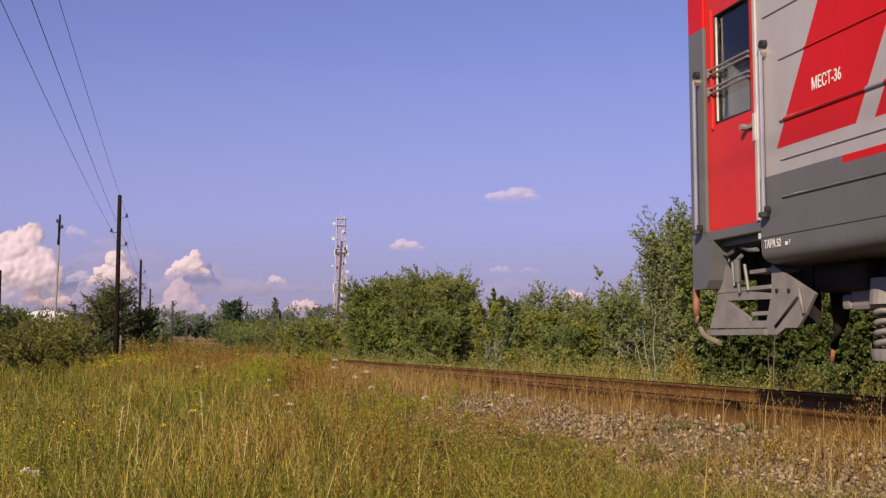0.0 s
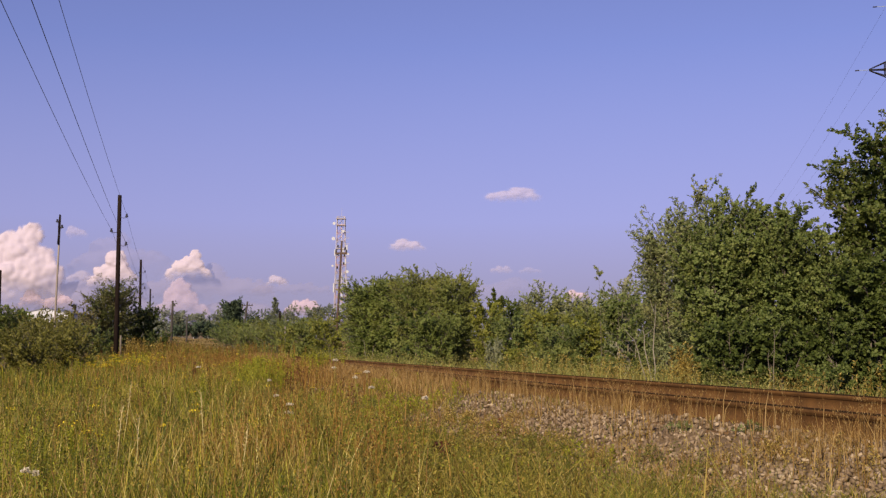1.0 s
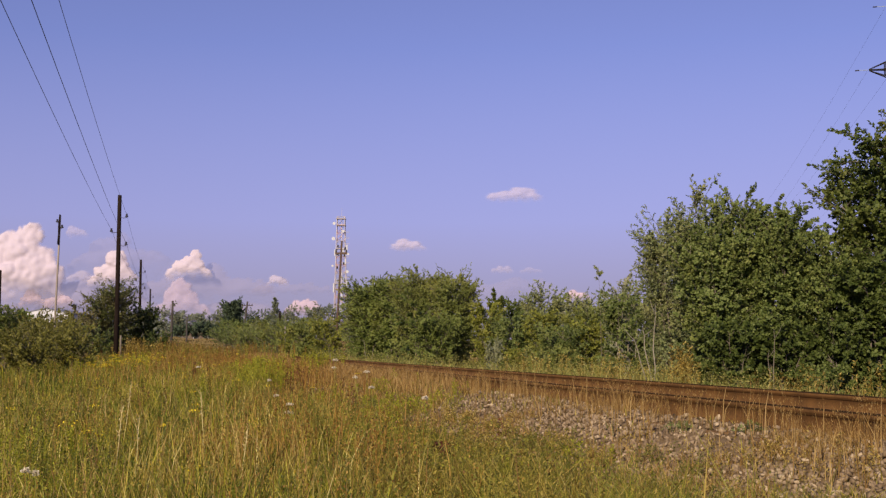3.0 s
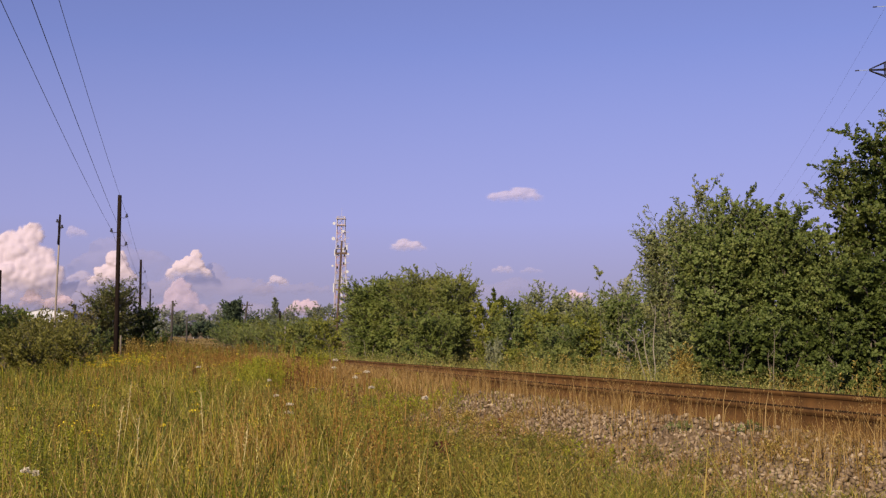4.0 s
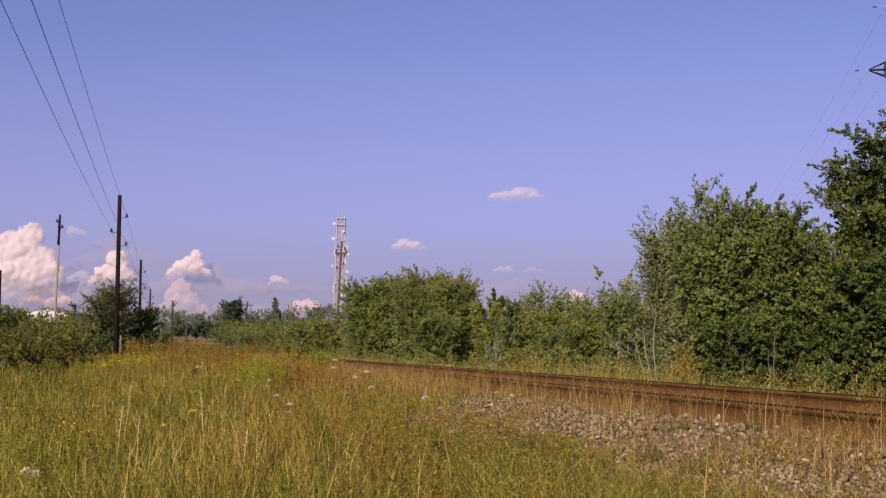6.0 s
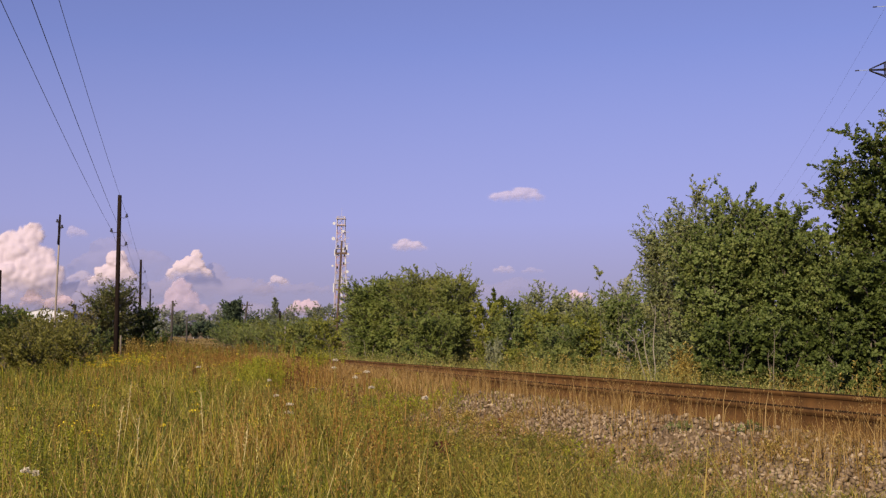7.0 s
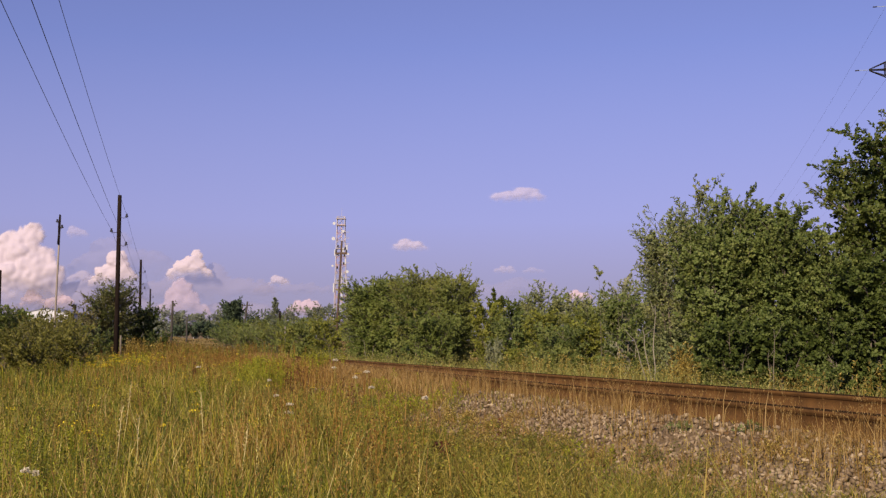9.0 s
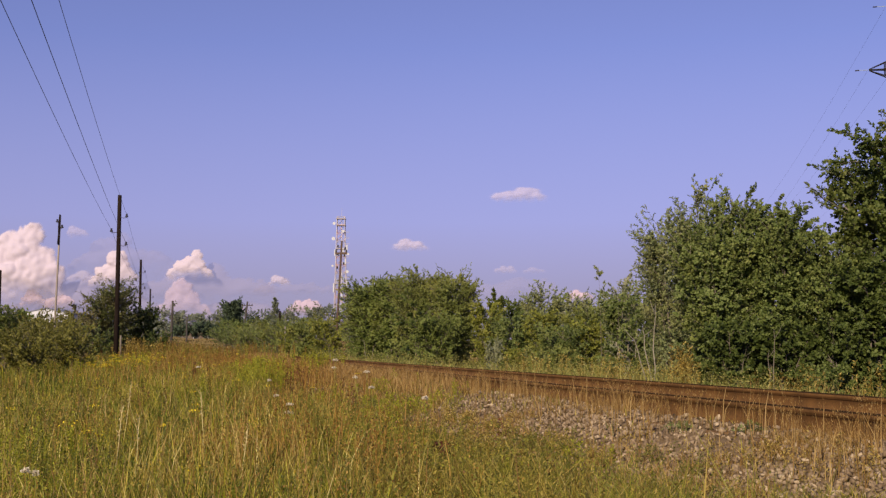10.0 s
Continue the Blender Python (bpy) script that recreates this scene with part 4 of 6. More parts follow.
def dry_stalks():
    x, y, u, s, r, rg = scatter(36000, 4.0, 80, radians(25), 81)
    k = ((u > 3.5) & (u < 4.3) & (rg.random(len(x)) < np.clip(np.where(s > 17, 1.0, 0.22) + 1.0 * waves(x * 2.6, y * 2.1), 0.12, 1))) | ((u > 6.7) & (u < 9.2) & (rg.random(len(x)) < 0.5)) | ((u < 3.6) & (rg.random(len(x)) < np.where(u > 1.0, 0.035, 0.09)))
    x, y, u, r = x[k], y[k], u[k], r[k]
    h = np.where(u > 3.4, rg.uniform(0.12, 0.44, len(x)) * np.where((r > 48) & (u < 5), 1.5, 1.0), np.where(u > 1.0, rg.uniform(0.18, 0.40, len(x)), rg.uniform(0.5, 0.8, len(x))))
    blades("dry_grass", x, y, h, 0.0032 * (1 + r / 9), DRY, 82, 0.35, "dry straw-coloured grass stalks along the rails")
    z = ground_z(x, y)
    n = len(x)
    per = 5
    t = rg.uniform(0.60, 0.92, (n, per))
    P = np.stack([x[:, None] + rg.normal(0, 0.010, (n, per)), y[:, None] + rg.normal(0, 0.012, (n, per)), z[:, None] + h[:, None] * t], -1).reshape(-1, 3)
    D = np.stack([rg.normal(0, 0.25, n * per), rg.normal(0, 0.25, n * per), np.ones(n * per)], -1)
    ob = leaf_mesh("seed_heads", P, D, np.repeat(0.016 * (1 + r / 30), per), 0.09, DRY, None, 83)
    tagged(ob, "dry straw-coloured grass panicles", "grass", kind="stuff")


def pale_straws():
    """Bleached stalks that stand among the near grass."""
    x, y, u, s, r, rg = scatter(5200, 5.6, 26, radians(24), 97)
    k = (u < 1.5) & (rg.random(len(x)) < np.clip(0.45 + 0.6 * waves(x * 1.4, y * 1.1 + 2), 0.1, 1))
    x, y, r = x[k], y[k], r[k]
    blades("pale_straws", x, y, rg.uniform(0.32, 0.64, len(x)), 0.0045 * (1 + r / 14) * rg.uniform(0.7, 1.4, len(x)), STRAW_DULL, 98, 0.35, "bleached dry stalks among the meadow grass")


def rail_side_grass():
    """Tan grass that hides the foot of the near rail further off."""
    rg = np.random.default_rng(85)
    n = 12000
    s, u = 15 * 4.0 ** rg.random(n), rg.uniform(3.45, 4.45, n)
    k = rg.random(n) < np.clip((s - 13) / 9, 0, 1)
    s, u = s[k], u[k]
    x, y = u * SIDE.x + s * WAY.x, u * SIDE.y + s * WAY.y
    blades("rail_side_grass", x, y, rg.uniform(0.17, 0.31, len(x)) * np.where(s > 44, 1.6, 1), 0.0035 * (1 + s / 9), DRY, 86, 0.6, "dry tan grass along the foot of the rail")
    # clumps of taller stalks before the near stretch of the rail
    n = 120
    s0, u0 = 4.6 + 15 * rg.random(n), rg.uniform(3.9, 4.42, n)
    s, u = np.repeat(s0, 9) + rg.normal(0, 0.07, n * 9), np.repeat(u0, 9) + rg.normal(0, 0.04, n * 9)
    x, y = u * SIDE.x + s * WAY.x, u * SIDE.y + s * WAY.y
    h = np.repeat(rg.uniform(0.14, 0.40, n), 9) * rg.uniform(0.7, 1.1, n * 9)
    blades("rail_stalks", x, y, h, 0.0027 * (1 + s / 16), DRY, 89, 0.3, "clumps of tall dry stalks before the rail")
    P = np.stack([x, y, ground_z(x, y) + h * 0.85], -1).repeat(4, 0) + rg.normal(0, 0.012, (len(x) * 4, 3))
    D = rg.normal(0, 0.3, (len(P), 3)) + (0, 0, 1)
    tagged(leaf_mesh("stalk_heads", P, D, np.full(len(P), 0.020), 0.10, DRY, None, 90), "dry seed heads on stalks before the rail", "grass", kind="stuff")
    # matted tan grass on the near end of the shoulder
    n = 7000
    s, u = 3.6 + 2.2 * rg.random(n) ** 0.8, rg.uniform(2.9, 4.3, n)
    k = waves(u * 3.1 + 2, s * 2.3) > -0.05
    x, y = (u * SIDE.x + s * WAY.x)[k], (u * SIDE.y + s * WAY.y)[k]
    blades("matted_grass", x, y, rg.uniform(0.04, 0.13, len(x)), np.full(len(x), 0.0055), HERB, 91, 1.4, "matted tan and olive grass on the ballast")


def tufts():
    """Short tan tufts on the ballast shoulder."""
    rg = np.random.default_rng(87)
    n = 1700
    s, u = 3.5 + 26 * rg.random(n) ** 1.5, rg.uniform(2.6, 4.35, n)
    k = waves(u * 2.1 + 1, s * 1.1) > 0.0
    s, u = np.repeat(s[k], 24), np.repeat(u[k], 24)
    s, u = s + rg.normal(0, 0.07, len(s)), u + rg.normal(0, 0.05, len(u))
    x, y = u * SIDE.x + s * WAY.x, u * SIDE.y + s * WAY.y
    blades("dry_tufts", x, y, rg.uniform(0.05, 0.17, len(x)), 0.0035 * (1 + s / 12), DRY, 88, 1.1, "short tan grass tufts on the ballast")


def sorrel():
    x, y, u, s, r, rg = scatter(12000, 5.0, 90, radians(25), 91)
    patch = waves(x * 0.42 + 1.0, y * 0.42 + 0.4)
    k = (u < 1.7) & (rg.random(len(x)) < np.clip(0.02 + 0.24 * patch, 0.02, 0.3))
    x, y = x[k], y[k]
    drifts = [(-2.24, 15.0, 0.22, 60), (-1.24, 9.8, 0.20, 50), (-1.7, 17.2, 0.3, 50), (-5.2, 28, 0.6, 150), (-9.8, 45, 1.6, 300), (-8.7, 34, 1.2, 200), (-3.6, 27, 0.5, 110), (-1.13, 12.5, 0.25, 22),
              (-0.54, 8.8, 0.18, 36), (-1.7, 9.8, 0.25, 40), (-3.9, 12.5, 0.3, 40), (-0.35, 7.7, 0.2, 30), (-6.6, 40, 1.2, 230), (-3.1, 33, 0.6, 120), (-8.6, 41, 0.9, 130), (-5.6, 47, 1.6, 220), (-3.6, 44, 1.0, 140), (-10.2, 52, 1.8, 220), (-2.2, 38, 0.5, 120), (-2.7, 25, 0.3, 50), (-2.2, 23, 0.3, 36), (-4.0, 30, 0.4, 70), (-4.6, 35, 0.5, 70)]
    x = np.concatenate([x] + [rg.normal(a, c, n) for a, b, c, n in drifts])
    y = np.concatenate([y] + [rg.normal(b, c * 2, n) for a, b, c, n in drifts])
    k = across(x, y)[0] < 3.4
    x, y = x[k], y[k]
    r = np.hypot(x, y)
    n, per = len(x), 12
    h = rg.uniform(0.42, 0.74, n) * np.where(r > 22, 0.84, 1.0)
    z = ground_z(x, y)
    blades("sorrel_stems", x, y, h, 0.005 * (1 + r / 10), RUSTY, 92, 0.15, "rust-red sorrel stems in the meadow")
    t = rg.uniform(0.55, 1.0, (n, per))
    P = np.stack([x[:, None] + rg.normal(0, 0.016, (n, per)), y[:, None] + rg.normal(0, 0.016, (n, per)), z[:, None] + h[:, None] * t], -1).reshape(-1, 3)
    D = np.stack([rg.normal(0, 0.6, n * per), rg.normal(0, 0.6, n * per), np.ones(n * per)], -1)
    tagged(leaf_mesh("sorrel_seed_heads", P, D, np.repeat(0.014 * (1 + r / 22), per), 0.30, RUSTY, None, 93), "rust-red sorrel seed heads in the meadow", "grass", kind="stuff")


def herbs(name, count, r0, r1, seed, mat, leaf, label, verge=False):
    """Leafy herbs between the grass, thicker in some patches than in others."""
    x, y, u, s, r, rg = scatter(count, r0, r1, radians(25), seed)
    k = (((u > 6.9) & (u < 10)) if verge else (u < 3.1)) & (rg.random(len(x)) < np.clip(0.5 + 0.8 * waves(x * 0.6 + seed, y * 0.6), 0.12, 1) * np.where(u > 6, 2.5 * np.clip((r - 11) / 9, 0.15, 1), np.clip(3.4 - u, 0.3, 1)))
    x, y, r, u = x[k], y[k], r[k], u[k]
    n, per = len(x), 16
    h = np.where(u > 6, rg.uniform(0.35, 0.80, n) * np.clip((r - 6) / 13, 0.6, 1), np.where(u > 1.8, rg.uniform(0.10, 0.26, n), rg.uniform(0.28, 0.62, n)))
    t = rg.uniform(0.25, 1.0, (n, per))
    z = ground_z(x, y)
    P = np.stack([x[:, None] + rg.normal(0, 0.035, (n, per)), y[:, None] + rg.normal(0, 0.035, (n, per)), z[:, None] + h[:, None] * t], -1).reshape(-1, 3)
    D = np.stack([rg.normal(0, 0.8, n * per), rg.normal(0, 0.8, n * per), rg.uniform(0.1, 1.4, n * per)], -1)
    tagged(leaf_mesh(name, P, D, np.repeat(leaf * (1 + r / 13), per) * rg.uniform(0.6, 1.3, n * per), 0.15, mat, None, seed + 2), label, "weeds", kind="stuff")


def weed_patches(name, seed, mat, spots, leaf, label):
    """Clumps of fine-leaved weeds; a spot gives place, spread, number of plants and their height."""
    rg = np.random.default_rng(seed)
    x = np.concatenate([rg.normal(a, c, n) for a, b, c, n, h in spots])
    y = np.concatenate([rg.normal(b, c * 1.5, n) for a, b, c, n, h in spots])
    h = np.concatenate([h * rg.uniform(0.6, 1.1, n) for a, b, c, n, h in spots])
    n, per = len(x), 46
    r = np.hypot(x, y)
    t = rg.uniform(0.15, 1.0, (n, per))
    wide = 0.045 * (1.15 - t)
    P = np.stack([x[:, None] + rg.normal(0, 1, (n, per)) * wide, y[:, None] + rg.normal(0, 1, (n, per)) * wide, ground_z(x, y)[:, None] + h[:, None] * t], -1).reshape(-1, 3)
    D = np.stack([rg.normal(0, 0.9, n * per), rg.normal(0, 0.9, n * per), rg.uniform(0.2, 1.3, n * per)], -1)
    tagged(leaf_mesh(name, P, D, np.repeat(leaf * (1 + r / 14), per) * rg.uniform(0.6, 1.4, n * per), 0.17, mat, None, seed + 1), label, "weeds", kind="stuff")
    blades(name.replace("weeds", "weed") + "_stems", x, y, h, 0.004 * (1 + r / 10), mat, seed + 2, 0.15, "thin stems of the weed clumps")


def tansy():
    """Small yellow flower heads in drifts."""
    rg = np.random.default_rng(111)
    drifts = [(-10.75, 37.5, 0.6, 85), (-9.6, 36.0, 0.8, 26), (-8.0, 38, 2.2, 10), (-5.2, 42, 2.0, 8), (-2.7, 8.5, 0.9, 10), (-3.0, 11.5, 1.2, 7), (-4.2, 17, 2.0, 5), (-7.0, 24, 2.5, 12), (-3.0, 24, 2.0, 12)]
    x = np.concatenate([rg.normal(a, c, n) for a, b, c, n in drifts])
    y = np.concatenate([rg.normal(b, c * 1.6, n) for a, b, c, n in drifts])
    k = across(x, y)[0] < 2.6
    x, y = x[k], y[k]
    r = np.hypot(x, y)
    n, per = len(x), 16
    h = rg.uniform(0.34, 0.74, n)
    z = ground_z(x, y)
    P = np.stack([x[:, None] + rg.normal(0, 0.035, (n, per)), y[:, None] + rg.normal(0, 0.035, (n, per)), z[:, None] + h[:, None] + rg.normal(0, 0.012, (n, per))], -1).reshape(-1, 3)
    D = rg.normal(0, 1, (n * per, 3)) * (1, 1, 0.35)
    tagged(leaf_mesh("yellow_tansy", P, D, np.repeat(0.013 * (1 + r / 40), per), 0.5, YELLOW, None, 113, 0.1), "small yellow tansy flower heads in the meadow", "flowers", kind="stuff")
    blades("tansy_stems", x, y, h, 0.006 * (1 + r / 12), LEAF_YELLOW, 114, 0.12, "green stems of yellow meadow flowers")


def yarrow(x, y, tall, wide, seed):
    """A white umbel on its stem."""
    rg = np.random.default_rng(seed)
    ob = empty("white_umbel_flower", pose(x, y, float(ground_z(x, y)) - 0.02), "white flat-topped meadow flower on a green stem", "flower", "white meadow flowers")
    part("stem", pipe(bmesh.new(), [(0, 0, 0), (0.02, 0.01, tall * 0.5), (0.0, 0.0, tall)], [0.004, 0.004, 0.003], 5), LEAF_YELLOW, ob)
    n = 150
    a, q = rg.uniform(0, 2 * math.pi, n), wide / 2 * np.sqrt(rg.random(n))
    P = np.stack([q * np.cos(a), q * np.sin(a), tall + 0.02 - q * q / wide * 0.6 + rg.normal(0, 0.006, n)], -1)
    D = rg.normal(0, 1, (n, 3)) * (1, 1, 0.5)
    leaf_mesh("flower_head", P, D, np.full(n, 0.012 if wide < 0.06 else 0.017), 0.5, WHITE, ob, seed, 0.1)


meadow()
far_woods()
lawn()
dry_stalks()
pale_straws()
rail_side_grass()
tufts()
sorrel()
herbs("leafy_weeds", 22000, 4.2, 90, 101, HERB, 0.017, "leafy olive weeds between the grass")
herbs("verge_weeds", 26000, 8, 80, 131, VERGE, 0.015, "brownish olive weeds along the far side of the track", True)
herbs("green_weeds", 4600, 4.2, 60, 105, LEAF_YELLOW, 0.016, "fresh green weeds between the grass")
weed_patches("weed_clumps", 121, WEED_BRIGHT, [(-4.6, 28, 0.4, 120, 0.70), (-3.74, 24, 0.35, 80, 0.66), (-5.4, 34, 0.5, 70, 0.70), (-3.4, 30, 0.3, 60, 0.6), (-1.26, 19, 0.4, 30, 0.30), (-0.6, 14.4, 0.35, 30, 0.30),
    (-0.18, 15.0, 0.3, 24, 0.26), (-3.3, 8.8, 0.3, 40, 0.6), (-3.9, 11.0, 0.35, 40, 0.62), (-2.5, 7.7, 0.2, 30, 0.55), (-2.7, 7.1, 0.18, 26, 0.5), (-11.0, 40, 1.0, 60, 0.66), (-6.1, 21.2, 0.5, 40, 0.6), (-4.8, 21.2, 0.5, 40, 0.6),
    (-0.8, 9.8, 0.25, 26, 0.42), (0.14, 8.05, 0.2, 8, 0.30), (1.03, 8.5, 0.12, 8, 0.20), (0.71, 8.1, 0.2, 4, 0.24),
    ], 0.015, "fresh yellow-green weed clumps in the grass")
weed_patches("rail_weeds", 128, LEAF_MID, [(1.87, 8.9, 0.04, 4, 0.08), (2.2, 8.4, 0.06, 6, 0.10)], 0.015, "small green weeds beside the rail")
weed_patches("tan_weeds", 125, GRASS_TAN, [(4.0, 18.8, 0.13, 60, 0.98), (3.3, 22.0, 0.4, 40, 0.8), (5.6, 17.6, 0.4, 24, 0.7), (7.2, 17.0, 0.5, 30, 0.8), (2.2, 25.0, 0.5, 40, 0.8), (-16.4, 60, 0.4, 24, 1.25), (-15.6, 60, 0.45, 20, 1.15)], 0.02, "tan withered weeds beyond the rails and by a post")
weed_patches("olive_weeds", 129, LEAF_OLIVE, [(0.95, 6.6, 0.15, 18, 0.22), (1.25, 6.2, 0.12, 14, 0.20), (0.6, 7.4, 0.2, 16, 0.24), (1.62, 7.3, 0.07, 8, 0.14), (1.0, 9.3, 0.15, 12, 0.2), (1.45, 8.0, 0.08, 8, 0.16)], 0.014, "bushy olive weeds beside the ballast")
FAR_SPOTS = [(-12.6, 58, 1.6, 70, 0.90), (-15.4, 65, 1.5, 70, 1.0), (-10.2, 56, 1.5, 60, 0.85), (-17.0, 68, 1.1, 50, 1.0), (-13.4, 63, 1.5, 60, 0.95)]
weed_patches("rusty_weeds", 126, RUSTY, FAR_SPOTS, 0.013, "tall rust-brown weeds at the far end of the meadow")
weed_patches("tall_weeds", 127, HERB, FAR_SPOTS, 0.013, "tall olive weeds at the far end of the meadow")
weed_patches("dock_weeds", 135, BROWN, [(-1.3, 16, 0.1, 4, 0.5), (-2.9, 22, 0.12, 5, 0.6), (-3.5, 27, 0.15, 6, 0.6), (-0.9, 10.2, 0.05, 2, 0.4), (-1.9, 11.8, 0.06, 3, 0.45),
    (-3.0, 9.6, 0.05, 2, 0.5), (-4.8, 19, 0.1, 4, 0.6), (-2.2, 8.4, 0.05, 2, 0.4), (-6.4, 30, 0.2, 6, 0.6), (0.5, 10.8, 0.05, 2, 0.3)], 0.016, "withered dark brown dock plants in the grass")


def weed_cushions(name, seed, mat, count, span, rows, tall, label):
    """Low bushy weeds strewn over a stretch of the meadow beside the track; span is across it, rows along it."""
    rg = random.Random(seed)
    spots = []
    for _ in range(count):
        p = at(rg.uniform(*span), rows[0] * (rows[1] / rows[0]) ** rg.random())
        spots.append((p.x, p.y, rg.uniform(0.06, 0.16), rg.randint(4, 9), tall * rg.uniform(0.7, 1.25)))
    weed_patches(name, seed + 1, mat, spots, 0.013, label)


weed_cushions("cushion_weeds", 151, LEAF_OLIVE, 55, (1.2, 3.1), (7.5, 19), 0.22, "low bushy olive weeds beside the ballast")
weed_cushions("herb_weeds", 154, HERB, 60, (0.2, 2.6), (5.5, 18), 0.28, "bushy yellow-olive weeds in the meadow")
weed_cushions("straw_weeds", 170, GRASS_TAN, 70, (1.7, 3.7), (5.2, 15), 0.17, "low withered tan weeds on the edge of the ballast")
weed_cushions("green_cushion_weeds", 157, WEED_BRIGHT, 22, (1.4, 3.0), (10, 20), 0.20, "low fresh green weeds in the meadow")
weed_cushions("meadow_weeds", 161, HERB, 110, (-5.0, 0.4), (6.0, 26), 0.46, "bushy olive weeds among the meadow grass")
weed_cushions("russet_weeds", 164, RUSTY, 60, (-7.0, 1.2), (9.0, 34), 0.46, "russet seeding weeds among the meadow grass")
weed_cushions("dark_weeds", 167, LEAF_OLIVE_DARK, 60, (-6.0, 1.4), (6.0, 30), 0.40, "dark olive weeds among the meadow grass")
tansy()
for i, (fx, fy, fz, fw) in enumerate([(-2.55, 7.0, -0.305, 0.05), (-2.50, 7.02, -0.325, 0.03), (-1.90, 20.0, 0.23, 0.10), (-1.94, 20.2, 0.09, 0.09), (-1.39, 18.0, -0.02, 0.08), (-1.21, 18.0, 0.06, 0.10),
                                      (-0.945, 15.0, -0.08, 0.07), (-1.91, 14.2, -0.26, 0.08), (-1.89, 14.0, -0.35, 0.10), (-2.34, 16.0, -0.23, 0.07), (-0.21, 13.0, -0.13, 0.07), (-5.6, 26.0, 0.0, 0.10), (-2.9, 19.0, -0.1, 0.06)]):
    yarrow(fx, fy, max(0.2, fz - float(ground_z(fx, fy))), fw, 200 + i)


def straw(x, y, tall, lean, mat):
    """A single tall dry stalk that stands out of the meadow."""
    ob = empty("dry_stalk", pose(x, y, float(ground_z(x, y)) - 0.02), "tall pale dry grass stalk in the meadow", "grass stalk", "tall dry stalks")
    tip = Vector((lean * tall, 0.03, tall))
    part("stem", pipe(bmesh.new(), [(0, 0, 0), tip * 0.5 + Vector((0.012, 0, 0)), tip], [0.0032, 0.0028, 0.002], 5), mat, ob)
    rg = np.random.default_rng(int(1000 * tall))
    n = 40
    f = rg.uniform(0.72, 1.03, n)
    P = np.array(tip)[None] * f[:, None] + rg.normal(0, 0.008, (n, 3))
    D = np.array(tip)[None] + rg.normal(0, 0.25, (n, 3))
    leaf_mesh("panicle", P, D, np.full(n, 0.022), 0.10, mat, ob, 7)


for sx, sy, st, sl in ((-2.62, 9.0, 0.78, 0.10), (-2.50, 9.2, 0.70, 0.06), (-2.2, 10.5, 0.80, -0.05), (-0.10, 10.8, 0.58, 0.01), (-0.03, 10.7, 0.50, -0.06), (-0.14, 10.6, 0.42, 0.08), (-3.4, 12.0, 0.85, 0.12), (-1.5, 8.2, 0.62, 0.15)):
    straw(sx, sy, st, sl, DRY if sx > -1 else STRAW)


def dock(x, y):
    """A withered dark red-brown dock plant."""
    rg = np.random.default_rng(5)
    ob = empty("dock_plant", pose(x, y, float(ground_z(x, y))), "withered dark red-brown dock plant in the grass", "plant")
    part("stem", pipe(bmesh.new(), [(0, 0, 0), (0.01, 0, 0.12), (0.0, 0.01, 0.24)], [0.007, 0.006, 0.003], 5), BROWN, ob)
    n = 130
    P = np.stack([rg.normal(0, 0.05, n), rg.normal(0, 0.05, n), rg.uniform(0.08, 0.25, n)], -1)
    tagged(leaf_mesh("seed_head", P, rg.normal(0, 1, (n, 3)) + (0, 0, 0.8), np.full(n, 0.035), 0.3, BROWN, ob, 6), kind="stuff")


dock(0.0, 9.1)


# ---- poles and wires ----
def telegraph_pole(x, y, top, r, mat, label, hooks=(), lean=(0, 0), arm=0.0, stub=0.0, group="telegraph poles"):
    z0 = float(ground_z(x, y)) - 0.3
    ob = empty("telegraph_pole", pose(x, y, z0), label, "pole", group)
    H = top - z0
    lx, ly = lean
    bm = pipe(bmesh.new(), [(lx * f, ly * f, H * f) for f in (0, 0.33, 0.66, 1.0)], [r * 1.15, r * 1.05, r * 0.95, r * 0.85], 10)
    part("shaft", bm, mat, ob)
    if stub:
        part("stub", pipe(bmesh.new(), [(r * 1.9, 0, 0), (r * 1.9 + lx * stub / H, 0, stub)], [r * 0.45, r * 0.4], 8), BARK, ob, "grey stub bound to the foot")
    for dx, z in hooks:
        h = z - z0
        f = h / H
        bm = pipe(bmesh.new(), [(lx * f, 0, h), (lx * f + dx * 0.55, 0, h - 0.06), (lx * f + dx, 0, h - 0.04), (lx * f + dx, 0, h + 0.05)], 0.014, 5)
        hk = part("hook", bm, IRON, ob)
        bm = rod(bmesh.new(), (lx * f + dx, 0, h - 0.01), (lx * f + dx, 0, h + 0.07), 0.085, 0.06, 10)
        rod(bm, (lx * f + dx, 0, h + 0.07), (lx * f + dx, 0, h + 0.16), 0.045, 0.05, 10)
        part("insulator", bm, CERAMIC, hk)
    if arm:
        zc = H * 0.90
        part("crossarm", box(bmesh.new(), lx * 0.9 - arm, lx * 0.9 + arm, -0.06, 0.06, zc - 0.07, zc + 0.07, 0.01), mat, ob)
        for q in ((-0.85, 0.85) if arm < 0.5 else (-0.85, -0.4, 0.4, 0.85)):
            part("insulator", rod(bmesh.new(), (lx * 0.9 + arm * q, 0, zc + 0.07), (lx * 0.9 + arm * q, 0, zc + 0.28), 0.07, 0.05, 8), CERAMIC, ob)
    return ob


